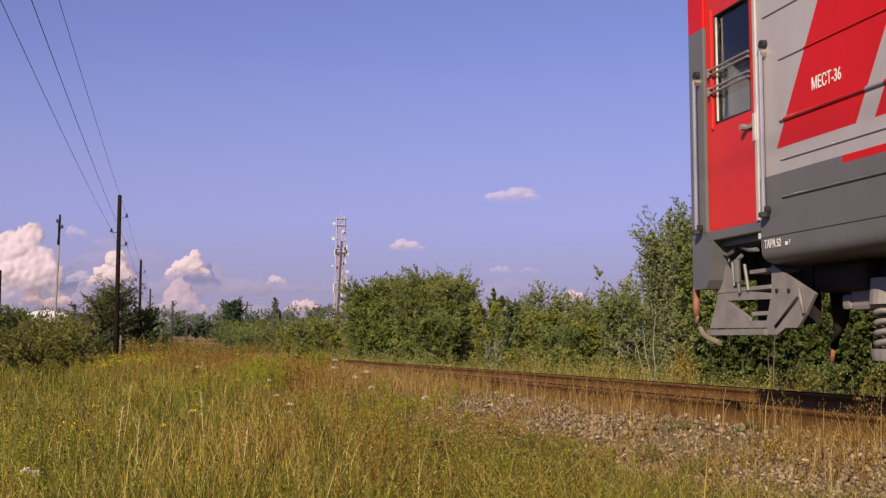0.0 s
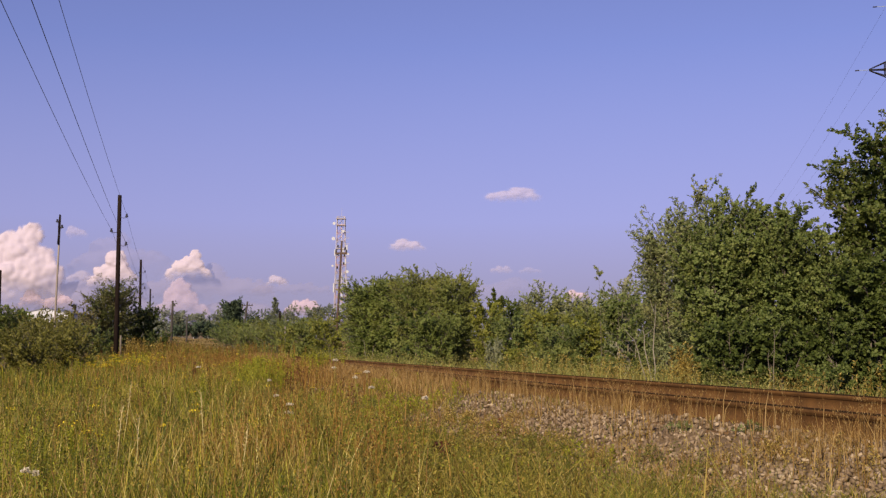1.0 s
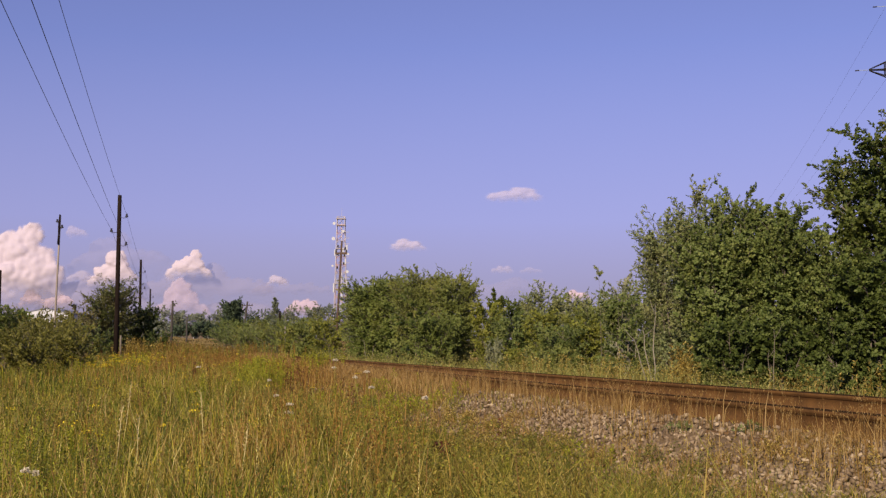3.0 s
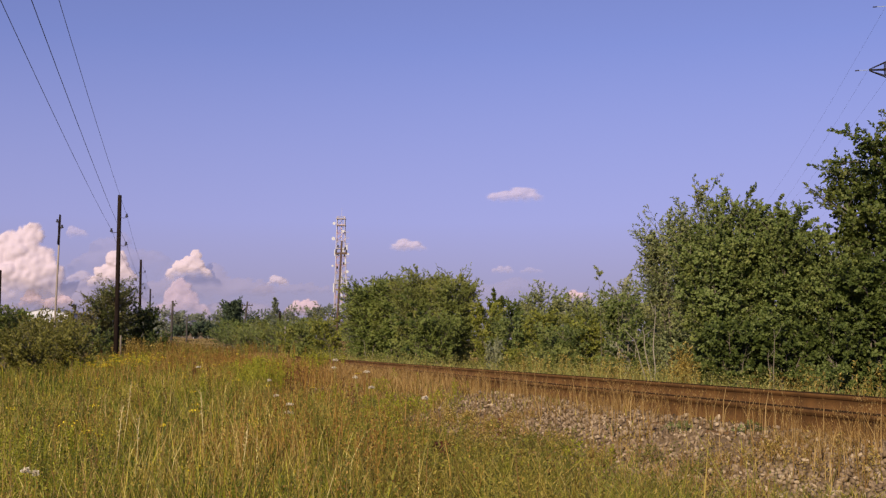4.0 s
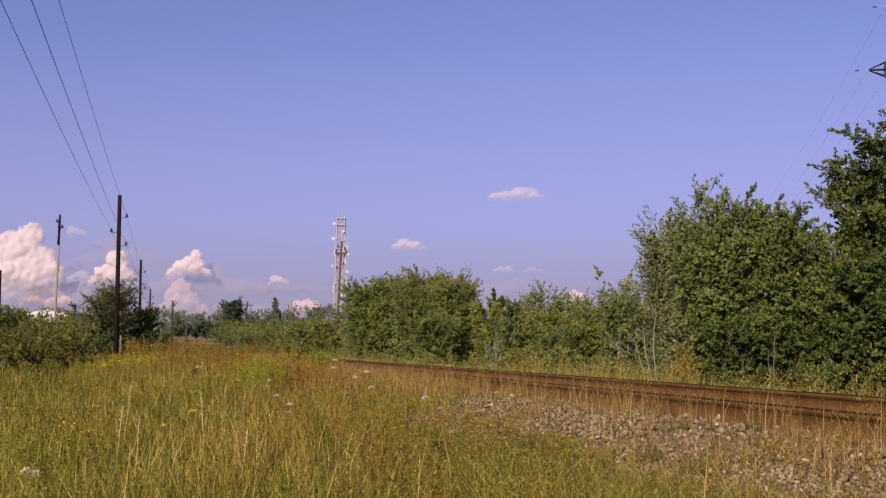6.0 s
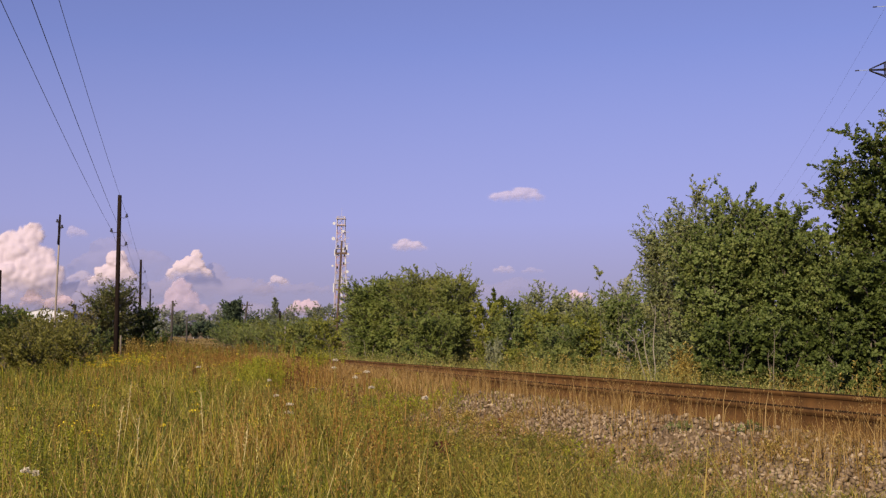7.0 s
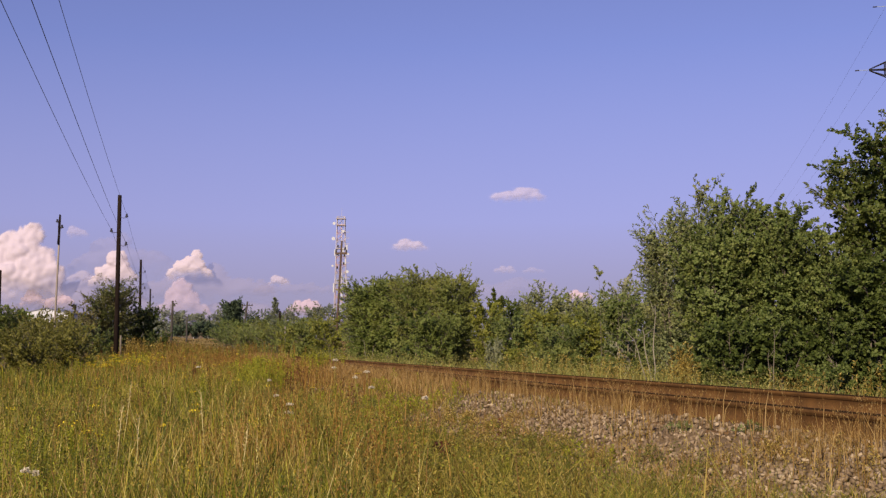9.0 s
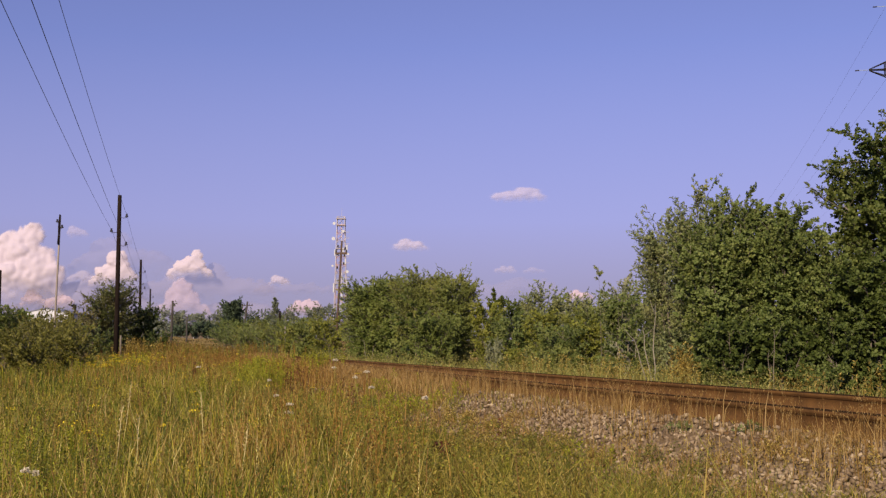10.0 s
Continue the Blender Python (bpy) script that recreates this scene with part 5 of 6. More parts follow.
LINE = -2.62
DARK_POLE = "dark weathered wooden telegraph pole with hooked insulators"
HOOKS = [(-0.38, 6.30), (0.38, 7.05), (0.38, 5.62)]
HOOKS_NEAR = [(-0.10, 6.30), (0.46, 7.05), (0.63, 5.62)]
pole_spots = []
for s, drop in ((-20.0, 0.30), (59.4, 0.0), (103.5, -0.02), (154.9, 0.0)):
    p = at(LINE + (0.42 if s < 20 else 0), s)
    hooks = HOOKS_NEAR if s < 20 else HOOKS
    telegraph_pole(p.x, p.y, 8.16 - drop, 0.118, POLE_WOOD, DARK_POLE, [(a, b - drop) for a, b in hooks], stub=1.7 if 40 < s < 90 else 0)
    pole_spots.append((p, drop, hooks))
for j in range(3):
    for (p, a, h0), (q, b, h1), sag in zip(pole_spots, pole_spots[1:], (0.5, 0.35, 0.35)):
        e0, e1 = Vector((p.x + h0[j][0], p.y, h0[j][1] - a + 0.10)), Vector((q.x + h1[j][0], q.y, h1[j][1] - b + 0.10))
        pts = [e0.lerp(e1, f) - Vector((0, 0, sag * 4 * f * (1 - f))) for f in np.linspace(0, 1, 21)]
        tagged(part("overhead_wire", pipe(bmesh.new(), pts, 0.0065, 4), WIRE), "thin dark overhead wire between telegraph poles", "wire", "telegraph wires")
telegraph_pole(-20.62, 60.0, 7.48, 0.055, POLE_PALE, "thin grey pole with a dark top leaning over bushes", [(-0.15, 7.1), (0.12, 6.8)], (0.18, 0), group="thin poles")
bm = pipe(bmesh.new(), [(-20.50, 59.93, 5.9), (-20.47, 59.92, 6.4), (-20.48, 59.92, 6.9), (-20.44, 59.92, 7.50)], [0.058, 0.050, 0.046, 0.040], 8)
tagged(part("pole_extension", bm, POLE_WOOD), "dark wooden top bound to a thin grey pole", "pole")
telegraph_pole(-31.4, 80.0, 5.9, 0.11, POLE_WOOD, "dark wooden pole at the meadow's edge", group="thin poles")
telegraph_pole(-26.4, 110.0, 4.95, 0.12, GREY_WOOD, "short grey wooden pole beside the track", [(0.2, 4.5)], (0.1, 0), group="thin poles")
telegraph_pole(-36.2, 160.0, 4.75, 0.12, GREY_WOOD, "short grey wooden pole beside the track", group="thin poles")
telegraph_pole(-33.6, 190.0, 8.1, 0.17, GREY_WOOD, "leaning wooden pole with a crossarm far along the track", (), (0.75, 0), 1.0, group="crossarm poles")
telegraph_pole(-8.0, 84.0, 8.35, 0.085, POLE_BROWN, "leaning brown wooden pole with short crossarms before the mast", [(-0.26, 7.9), (0.28, 7.75), (-0.25, 7.3), (0.26, 7.2), (0.24, 6.6), (-0.22, 6.3)], (0.45, 0), 0.45, group="crossarm poles")
telegraph_pole(-17.3, 120.0, 4.3, 0.12, POLE_WOOD, "short dark wooden pole beside a spruce", group="thin poles")
telegraph_pole(-11.15, 80.0, 1.9, 0.05, POLE_PALE, "short pale wooden post in the bushes", group="thin poles")


# ---- telecom mast ----
def lattice(bm, zs, w, t):
    """Braces between the legs of a square lattice; w gives the half width at a height."""
    for z0, z1 in zip(zs, zs[1:]):
        c0 = [(sx * w(z0), sy * w(z0), z0) for sx, sy in ((-1, -1), (1, -1), (1, 1), (-1, 1))]
        c1 = [(sx * w(z1), sy * w(z1), z1) for sx, sy in ((-1, -1), (1, -1), (1, 1), (-1, 1))]
        for i in range(4):
            j = (i + 1) % 4
            rod(bm, c0[i], c1[j], t, seg=4)
            rod(bm, c0[j], c1[i], t, seg=4)
            rod(bm, c1[i], c1[j], t, seg=4)
    return bm


def mast(x, y):
    ob = empty("telecom_mast", pose(x, y, 1.0), "tall pale red and white lattice telecom mast with dishes", "mast")

    def w(z):
        return 2.3 - 1.0 * min(z / 36.0, 1.0)
    H = 44.0
    zs = [H * i / 16 for i in range(17)]
    for sx in (-1, 1):
        for sy in (-1, 1):
            part("leg", rod(bmesh.new(), (sx * w(0), sy * w(0), 0), (sx * w(H), sy * w(H), H), 0.12, 0.09, 6), STEEL_PAINT, ob)
    for i in range(16):
        part("brace_panel", lattice(bmesh.new(), zs[i:i + 2], w, 0.055), MAST_RED if i % 4 in (1, 2) else STEEL_PAINT, ob)
    for z in (21.0, 33.0, 41.0, 43.3):
        d = w(z) + 0.35
        part("platform", box(bmesh.new(), -d, d, -d, d, z - 0.07, z + 0.07, 0.02), STEEL_PAINT, ob)
    part("lightning_rod", rod(bmesh.new(), (0.2, 0, H), (0.2, 0, H + 3.2), 0.06, 0.03, 6), STEEL_PAINT, ob)
    for dx, z, r in ((-2.2, 41.5, 0.75), (-2.4, 36.3, 0.85), (0.9, 38.8, 0.7), (2.6, 31.0, 0.6), (2.4, 25.0, 0.7), (-2.6, 27.0, 0.5)):
        dish = part("dish_antenna", rod(bmesh.new(), (dx, -w(z) - 0.3, z), (dx, -w(z) - 0.9, z), r * 0.55, r * 0.72, 14), DISH, ob, "round white dish")
        part("bracket", rod(bmesh.new(), (dx, -w(z) - 0.3, z), (dx * 0.5, 0, z), 0.08, seg=5), STEEL_PAINT, dish)
    for dx, z, h in ((-1.9, 31.5, 2.2), (0.9, 32.0, 2.2), (2.2, 33.2, 2.0), (2.3, 20.5, 3.5), (-2.2, 19.5, 3.0), (0.6, 16.5, 2.5), (1.7, 28.5, 2.0)):
        part("panel_antenna", box(bmesh.new(), dx - 0.22, dx + 0.22, -w(z) - 0.5, -w(z) - 0.25, z - h / 2, z + h / 2, 0.04), DISH, ob, "upright white panel")
    for z in (38.5, 36.5, 34.5, 30.0, 28.0, 23.0):
        part("boom", rod(bmesh.new(), (0, -w(z), z), (3.0, -w(z) - 0.2, z + 0.1), 0.07, seg=5), STEEL_PAINT, ob)
    part("cable_ladder", box(bmesh.new(), 0.1, 0.3, -0.2, 0.0, 0, 42, 0.02), STEEL_PAINT, ob)


mast(-34.9, 385.0)


# ---- power line pylon ----
def pylon(x, y, top):
    z0 = float(ground_z(x, y)) - 0.3
    ob = empty("power_pylon", pose(x, y, z0, 0, 0, -8), "dark steel lattice power pylon behind the trees", "pylon")
    H = top - z0

    def w(z):
        return 2.4 - 1.8 * min(z / (H * 0.72), 1.0)
    for sx in (-1, 1):
        for sy in (-1, 1):
            k = H * 0.72
            part("leg", pipe(bmesh.new(), [(sx * w(0), sy * w(0), 0), (sx * 0.6, sy * 0.6, k), (sx * 0.35, sy * 0.35, H)], [0.11, 0.09, 0.06], 4), DARK_STEEL, ob)
    zs = [H * i / 12 for i in range(13)]
    for i in range(12):
        part("brace_panel", lattice(bmesh.new(), zs[i:i + 2], w, 0.045), DARK_STEEL, ob)
    for z, l in ((H - 5.6, 3.6), (H - 0.35, 2.05)):
        for sx in (-1, 1):
            bm = bmesh.new()
            for sy in (-1, 1):
                rod(bm, (sx * 0.5, sy * 0.5, z), (sx * l, 0, z), 0.06, seg=4)
                rod(bm, (sx * 0.5, sy * 0.5, z + 1.4), (sx * l, 0, z + 0.05), 0.05, seg=4)
                rod(bm, (sx * 0.5, sy * 0.5, z - 1.3), (sx * l, 0, z - 0.05), 0.05, seg=4)
                for f in (0.3, 0.6):
                    rod(bm, (sx * (0.5 + (l - 0.5) * f), sy * 0.5 * (1 - f), z), (sx * (0.5 + (l - 0.5) * f), sy * 0.5 * (1 - f), z + 1.4 * (1 - f)), 0.04, seg=4)
                    rod(bm, (sx * (0.5 + (l - 0.5) * f), sy * 0.5 * (1 - f), z), (sx * (0.5 + (l - 0.5) * f), sy * 0.5 * (1 - f), z - 1.3 * (1 - f)), 0.04, seg=4)
            arm = part("crossarm", bm, DARK_STEEL, ob)
            bm = bmesh.new()
            for i in range(6):
                rod(bm, (sx * l - 0.12 - 0.11 * i, 0, z), (sx * l - 0.15 - 0.11 * i, 0, z), 0.055, 0.03, 8)
            rod(bm, (sx * l - 0.10, 0, z), (sx * l - 0.80, 0, z), 0.012, seg=5)
            part("insulator_string", bm, GLASSY, arm, "pale glass discs")
            part("clamp", rod(bmesh.new(), (sx * l - 0.78, 0, z), (sx * l - 1.10, 0, z - 0.02), 0.05, 0.05, 6), DARK_STEEL, arm)
    return H


pylon(38.3, 90.0, 28.55)
pylon(79.0, 300.0, 28.5)
for dx, z, sag in ((-3.6, 22.95, 3.0), (3.6, 22.95, 3.0), (-2.05, 28.2, 2.6), (2.05, 28.2, 2.6)):
    e0, e1 = Vector((38.3 + dx, 90.3 - dx * 0.14, z)), Vector((79.0 + dx, 300.0 - dx * 0.14, z + 0.6))
    pts = [e0.lerp(e1, f) - Vector((0, 0, sag * 4 * f * (1 - f))) for f in np.linspace(0, 1, 15)]
    tagged(part("power_wire", pipe(bmesh.new(), pts, 0.0065, 4), WIRE), "thin power line wire sloping behind the trees", "wire", "power line wires")


# ---- far buildings ----
def shed(x, y):
    ob = empty("long_shed", pose(x, y, 1.2), "long white shed with a low grey gable roof", "building")
    part("wall", plate(bmesh.new(), [(-4.6, 0), (4.6, 0), (4.6, 5.72), (0, 6.66), (-4.6, 5.72)], -3, 12), PLASTER, ob)
    rf = part("roof", plate(bmesh.new(), [(-4.9, 5.68), (0.0, 6.68), (4.9, 5.68), (4.9, 5.82), (0.0, 6.84), (-4.9, 5.82)], -3.12, 12.2), ROOF_GREY, ob)
    for i in range(4):
        w = part("window", box(bmesh.new(), -3.9 + 2.2 * i, -2.7 + 2.2 * i, -3.05, -2.9, 2.6, 3.9, 0.02), PLASTER, ob)
        part("pane", box(bmesh.new(), -3.8 + 2.2 * i, -2.8 + 2.2 * i, -3.08, -3.02, 2.7, 3.8), DARK_GLASS, w)
    return rf


def cottage(x, y):
    ob = empty("timber_house", pose(x, y, 1.15, 0, 0, 25), "small dark timber house with a steep brown roof", "building")
    part("wall", box(bmesh.new(), -1.6, 1.6, -2, 2, 0, 1.9, 0.03), TIMBER, ob)
    part("roof", plate(bmesh.new(), [(-2.0, 1.75), (0, 3.3), (2.0, 1.75), (2.0, 1.95), (0, 3.55), (-2.0, 1.95)], -2.3, 2.3), ROOF_BROWN, ob)
    w = part("window", box(bmesh.new(), -0.4, 0.4, -2.06, -1.95, 0.7, 1.5, 0.02), PLASTER, ob)
    part("pane", box(bmesh.new(), -0.32, 0.32, -2.09, -2.03, 0.78, 1.42), DARK_GLASS, w)


shed(-77.0, 222.0)
cottage(-47.2, 214.0)


# ---- clouds ----
def cloud(px, pz, wide, tall, seed, heaps=12, dist=3000.0, towers=(), thick=0.95, mat=CLOUD, fineness=1.0, soft=0.0):
    """The sunlit front of a fair-weather cloud: heaps of ever smaller rounded puffs over a thin flat base."""
    rg = np.random.default_rng(seed)
    balls = []
    for i in range(heaps):
        a = 0.75 * (2 * (i + rg.random()) / heaps - 1)
        top = (1 - abs(a) ** 1.4) * rg.uniform(0.25, 1.0)
        r = (0.30 * tall + 0.13 * math.sqrt(tall * wide)) * rg.uniform(0.55, 1.0) * (1.1 - 0.35 * top) * (1.1 - 0.7 * abs(a))
        balls.append((a * wide * 0.5, 0.0, max(r * 0.35, top * tall - r), r))
    for a, top, r in towers:
        for q in (0.35, 0.6, 0.8, 1.0):
            balls.append((a * wide * 0.5 + rg.normal(0, 0.05) * wide, 0.0, top * tall * q - r * tall, r * tall * rg.uniform(0.8, 1.1)))
    for count, lo, hi in ((12, 0.36, 0.60), (5, 0.36, 0.56)):
        for x, y, z, r in list(balls):
            for _ in range(count if r > 0.03 * tall else 0):
                w = rg.normal(0, 1, 3)
                w[1], w[2] = -abs(w[1]) * 0.8, w[2] + 0.35
                w /= np.linalg.norm(w)
                balls.append((x + w[0] * r * 0.78, y + w[1] * r * 0.70, z + w[2] * r * 0.78, r * rg.uniform(lo, hi)))
    nx, nz = int(112 * fineness), int(84 * fineness)
    xs, zs = np.linspace(-0.95 * wide, 0.95 * wide, nx), np.linspace(-0.12 * tall, 1.35 * tall, nz)
    X, Z = np.meshgrid(xs, zs)

    def billow(scale, k):
        out = np.zeros(X.shape)
        for i in range(nz):
            for j in range(nx):
                out[i, j] = noise.noise((X[i, j] / scale + k, Z[i, j] / scale, seed * 3.7 + k))
        return out
    big, fine = billow(0.30 * tall, 1.0), billow(0.07 * tall, 9.0)
    WX, WZ = X + 0.03 * tall * big + 0.018 * tall * fine, Z + 0.04 * tall * big - 0.018 * tall * fine
    cover, depth = np.zeros(X.shape), np.zeros(X.shape)
    for cx, cy, cz, r in balls:
        q = r * r - (WX - cx) ** 2 - (WZ - cz) ** 2
        cover = np.maximum(cover, q / (r * r) * min(1.0, r / (0.10 * tall)))
        depth = np.maximum(depth, np.where(q > 0, np.sqrt(np.clip(q, 0, None)) - cy, 0))
    base = smooth01((Z / tall + 0.10 + 0.10 * big) / 0.55)
    depth = depth * (0.16 + 0.38 * base) + 0.02 * tall * fine
    for _ in range(int(4 * fineness) + 1):
        depth[1:-1, 1:-1] = (depth[1:-1, 1:-1] * 2 + depth[:-2, 1:-1] + depth[2:, 1:-1] + depth[1:-1, :-2] + depth[1:-1, 2:]) / 6
    for _ in range(int(14 * soft)):
        cover[1:-1, 1:-1] = (cover[1:-1, 1:-1] + cover[:-2, 1:-1] + cover[2:, 1:-1] + 2 * cover[1:-1, :-2] + 2 * cover[1:-1, 2:]) / 7
    density = smooth01(cover / (0.85 - 0.30 * base) + 0.12 * fine * (cover > 0)) * smooth01((Z / tall + 0.16 * big + 0.06 * fine + 0.08) / 0.5) * thick
    V = np.stack([X, -depth, Z], -1).reshape(-1, 3)
    i = (np.arange(nz - 1)[:, None] * nx + np.arange(nx - 1)[None, :]).ravel()
    F = np.stack([i, i + 1, i + nx + 1, i + nx], -1)
    F = F[(density.ravel()[F] > 0.004).any(axis=1)]
    ob = bulk("cloud", V, F, mat, smooth=True)
    ob.data.attributes.new("mist", "FLOAT", "POINT").data.foreach_set("value", density.ravel().astype(np.float32))
    ob.matrix_basis = pose(px, dist, pz)
    return tagged(ob, "white cumulus cloud with a soft flat base low in the sky", "cloud", "cumulus clouds")


# ---- passenger coach ----
def paint_material():
    """Pale grey side, dark grey skirt and slanting red bands, by the place on the coach."""
    m, nt, b = material("coach_paint", 0.42, 0.0, 0.28)
    co = nt.nodes.new("ShaderNodeTexCoord").outputs["Object"]
    sep = nt.nodes.new("ShaderNodeSeparateXYZ")
    nt.links.new(co, sep.inputs[0])
    X, Z = sep.outputs[0], sep.outputs[2]

    def calc(op, a, c):
        n = nt.nodes.new("ShaderNodeMath")
        n.operation = op
        for s, v in zip(n.inputs, (a, c)):
            if isinstance(v, (int, float)):
                s.default_value = v
            else:
                nt.links.new(v, s)
        return n.outputs[0]
    slant = calc("SUBTRACT", X, calc("MULTIPLY", Z, 0.625))         # runs along the leaning edges

    def between(v, lo, hi):
        return calc("MULTIPLY", calc("GREATER_THAN", v, lo), calc("LESS_THAN", v, hi))
    upper = calc("GREATER_THAN", Z, 1.73)
    band = calc("MULTIPLY", between(slant, 0.18, 1.06), upper)
    band2 = calc("MULTIPLY", calc("GREATER_THAN", slant, 1.24), upper)
    line = calc("MULTIPLY", between(Z, 1.52, 1.566), calc("GREATER_THAN", X, 1.995))
    red = calc("MINIMUM", calc("ADD", calc("ADD", band, band2), line), 1.0)
    tail = calc("MULTIPLY", calc("LESS_THAN", X, 0.95), calc("GREATER_THAN", Z, 2.82))
    red = calc("MAXIMUM", red, tail)
    grey = mix(nt, calc("MAXIMUM", calc("LESS_THAN", Z, 1.566), calc("LESS_THAN", X, 0.95)), (0.405, 0.385, 0.41), (0.135, 0.137, 0.143))
    c = mix(nt, red, grey, (0.60, 0.009, 0.005))
    dirt = ramp(nt, noise_tex(nt, 2.2, 6, 0.65, stretch=(1, 1, 0.45)), [(0.35, (0.80, 0.77, 0.74)), (0.7, (1, 1, 1))])
    c = mix(nt, 0.7, c, dirt, "MULTIPLY")
    nt.links.new(c, b.inputs["Base Color"])
    bump(nt, b, noise_tex(nt, 3.0, 3, 0.5), 0.12, 0.01)
    return m


PAINT = paint_material()
RED = worn("red_door_paint", (0.55, 0.018, 0.010), (0.63, 0.026, 0.014), 2.5, 0.42, 0, 0.4, 0.03, grain=0.06)
SKIRT = worn("dark_grey_paint", (0.098, 0.100, 0.105), (0.138, 0.140, 0.147), 3, 0.45, 0, 0.4, 0.04, grain=0.1)
STEP_GREY = worn("grey_step_paint", (0.16, 0.148, 0.145), (0.27, 0.25, 0.245), 5, 0.55, 0, 0.4, 0.08, grain=0.10)
CHROME = worn("brushed_steel", (0.60, 0.56, 0.50), (0.75, 0.70, 0.62), 4, 0.24, 0.85, relief=0.05, grain=0.1)
FRAME_PALE = worn("aluminium_frame", (0.52, 0.48, 0.44), (0.66, 0.62, 0.56), 5, 0.4, 0.3, grain=0.1)
RUBBER = worn("black_rubber", (0.015, 0.014, 0.014), (0.035, 0.033, 0.032), 9, 0.6)
UNDER = worn("grimy_underframe", (0.010, 0.009, 0.009), (0.030, 0.026, 0.024), 5, 0.8)
HOSE = worn("red_brown_hose", (0.22, 0.085, 0.055), (0.36, 0.15, 0.10), 9, 0.7)
HOSE_END = worn("dusty_hose", (0.17, 0.13, 0.09), (0.27, 0.22, 0.15), 9, 0.8)
LETTER = worn("white_lettering", (0.78, 0.76, 0.74), (0.86, 0.84, 0.82), 9, 0.5)
INNER = worn("vestibule_lining", (0.13, 0.13, 0.135), (0.19, 0.19, 0.195), 3, 0.6, grain=0.1)


def glass_material():
    m, nt, b = material("window_glass", 0.04, 0.0, 0.5)
    b.inputs["Base Color"].default_value = (0.62, 0.66, 0.70, 1)
    b.inputs["Transmission Weight"].default_value = 1.0
    b.inputs["IOR"].default_value = 1.3
    return m


GLASS = glass_material()
LONG = 24.0


def lettering(text, size, x, z, parent, label, lean=0.0):
    cu = bpy.data.curves.new("lettering", "FONT")
    cu.body, cu.size, cu.extrude, cu.shear = text, size, 0.001, lean
    cu.space_character, cu.offset = 0.98, size * 0.010
    cu.materials.append(LETTER)
    ob = new("lettering", cu)
    ob.parent = parent
    ob.matrix_basis = pose(x, -1.5045, z, 90, 0, 0) @ Matrix.Diagonal((0.72, 1, 1, 1))
    return tagged(ob, label)


def wheelset(parent, x):
    ob = part("wheelset", rod(bmesh.new(), (0, -0.95, 0), (0, 0.95, 0), 0.085, seg=12), UNDER, parent)
    ob.matrix_basis = pose(x, 0, 0.475)
    for sy in (-1, 1):
        y = sy * 0.76
        bm = rod(bmesh.new(), (0, y - 0.05 * sy, 0), (0, y + 0.07 * sy, 0), 0.475, 0.468, 36)
        rod(bm, (0, y - 0.08 * sy, 0), (0, y - 0.05 * sy, 0), 0.505, 0.505, 36)
        part("wheel", bm, UNDER, ob)
        bm = rod(bmesh.new(), (0, y + 0.07 * sy, 0), (0, y + 0.10 * sy, 0), 0.16, 0.12, 16)
        part("hub", bm, IRON, ob)
    return ob


def bogie(parent, x0):
    """One bogie: side beams, axle boxes, springs with caps."""
    bg = part("bogie_frame", box(bmesh.new(), x0 - 1.25, x0 + 1.25, -0.85, 0.85, 0.60, 0.78, 0.03), UNDER, parent)
    for sy in (-1, 1):
        bm = bmesh.new()
        box(bm, x0 - 1.95, x0 + 1.95, sy * 0.96, sy * 1.12, 0.672, 0.812, 0.03)
        box(bm, x0 - 2.03, x0 - 1.93, sy * 0.94, sy * 1.13, 0.68, 0.78, 0.025)
        box(bm, x0 + 1.93, x0 + 2.03, sy * 0.94, sy * 1.13, 0.68, 0.78, 0.025)
        part("side_beam", bm, STEP_GREY, bg)
        for ax in (-1.2, 1.2):
            part("axle_box", box(bmesh.new(), x0 + ax - 0.16, x0 + ax + 0.16, sy * 0.90, sy * 1.16, 0.33, 0.62, 0.04), UNDER, bg)
            for dx in (-0.38, 0.38):
                cx = x0 + ax + dx
                bm = rod(bmesh.new(), (cx, sy * 1.08, 0.70), (cx, sy * 1.08, 0.86), 0.13, 0.115, 18)
                part("spring_cap", bm, STEP_GREY, bg)
                bm = bmesh.new()
                pts = [(cx + 0.095 * math.cos(a), sy * 1.08 + 0.095 * math.sin(a), 0.42 + 0.28 * a / (2 * math.pi * 4.5)) for a in np.linspace(0, 2 * math.pi * 4.5, 60)]
                part("coil_spring", pipe(bm, pts, 0.02, 6), STEP_GREY, bg)
                part("spring_seat", rod(bmesh.new(), (cx, sy * 1.08, 0.36), (cx, sy * 1.08, 0.43), 0.12, 0.13, 16), STEP_GREY, bg)
        bm = bmesh.new()
        box(bm, x0 - 0.35, x0 + 0.35, sy * 0.85, sy * 1.10, 0.40, 0.60, 0.03)
        part("bolster", bm, UNDER, bg)
    return bg


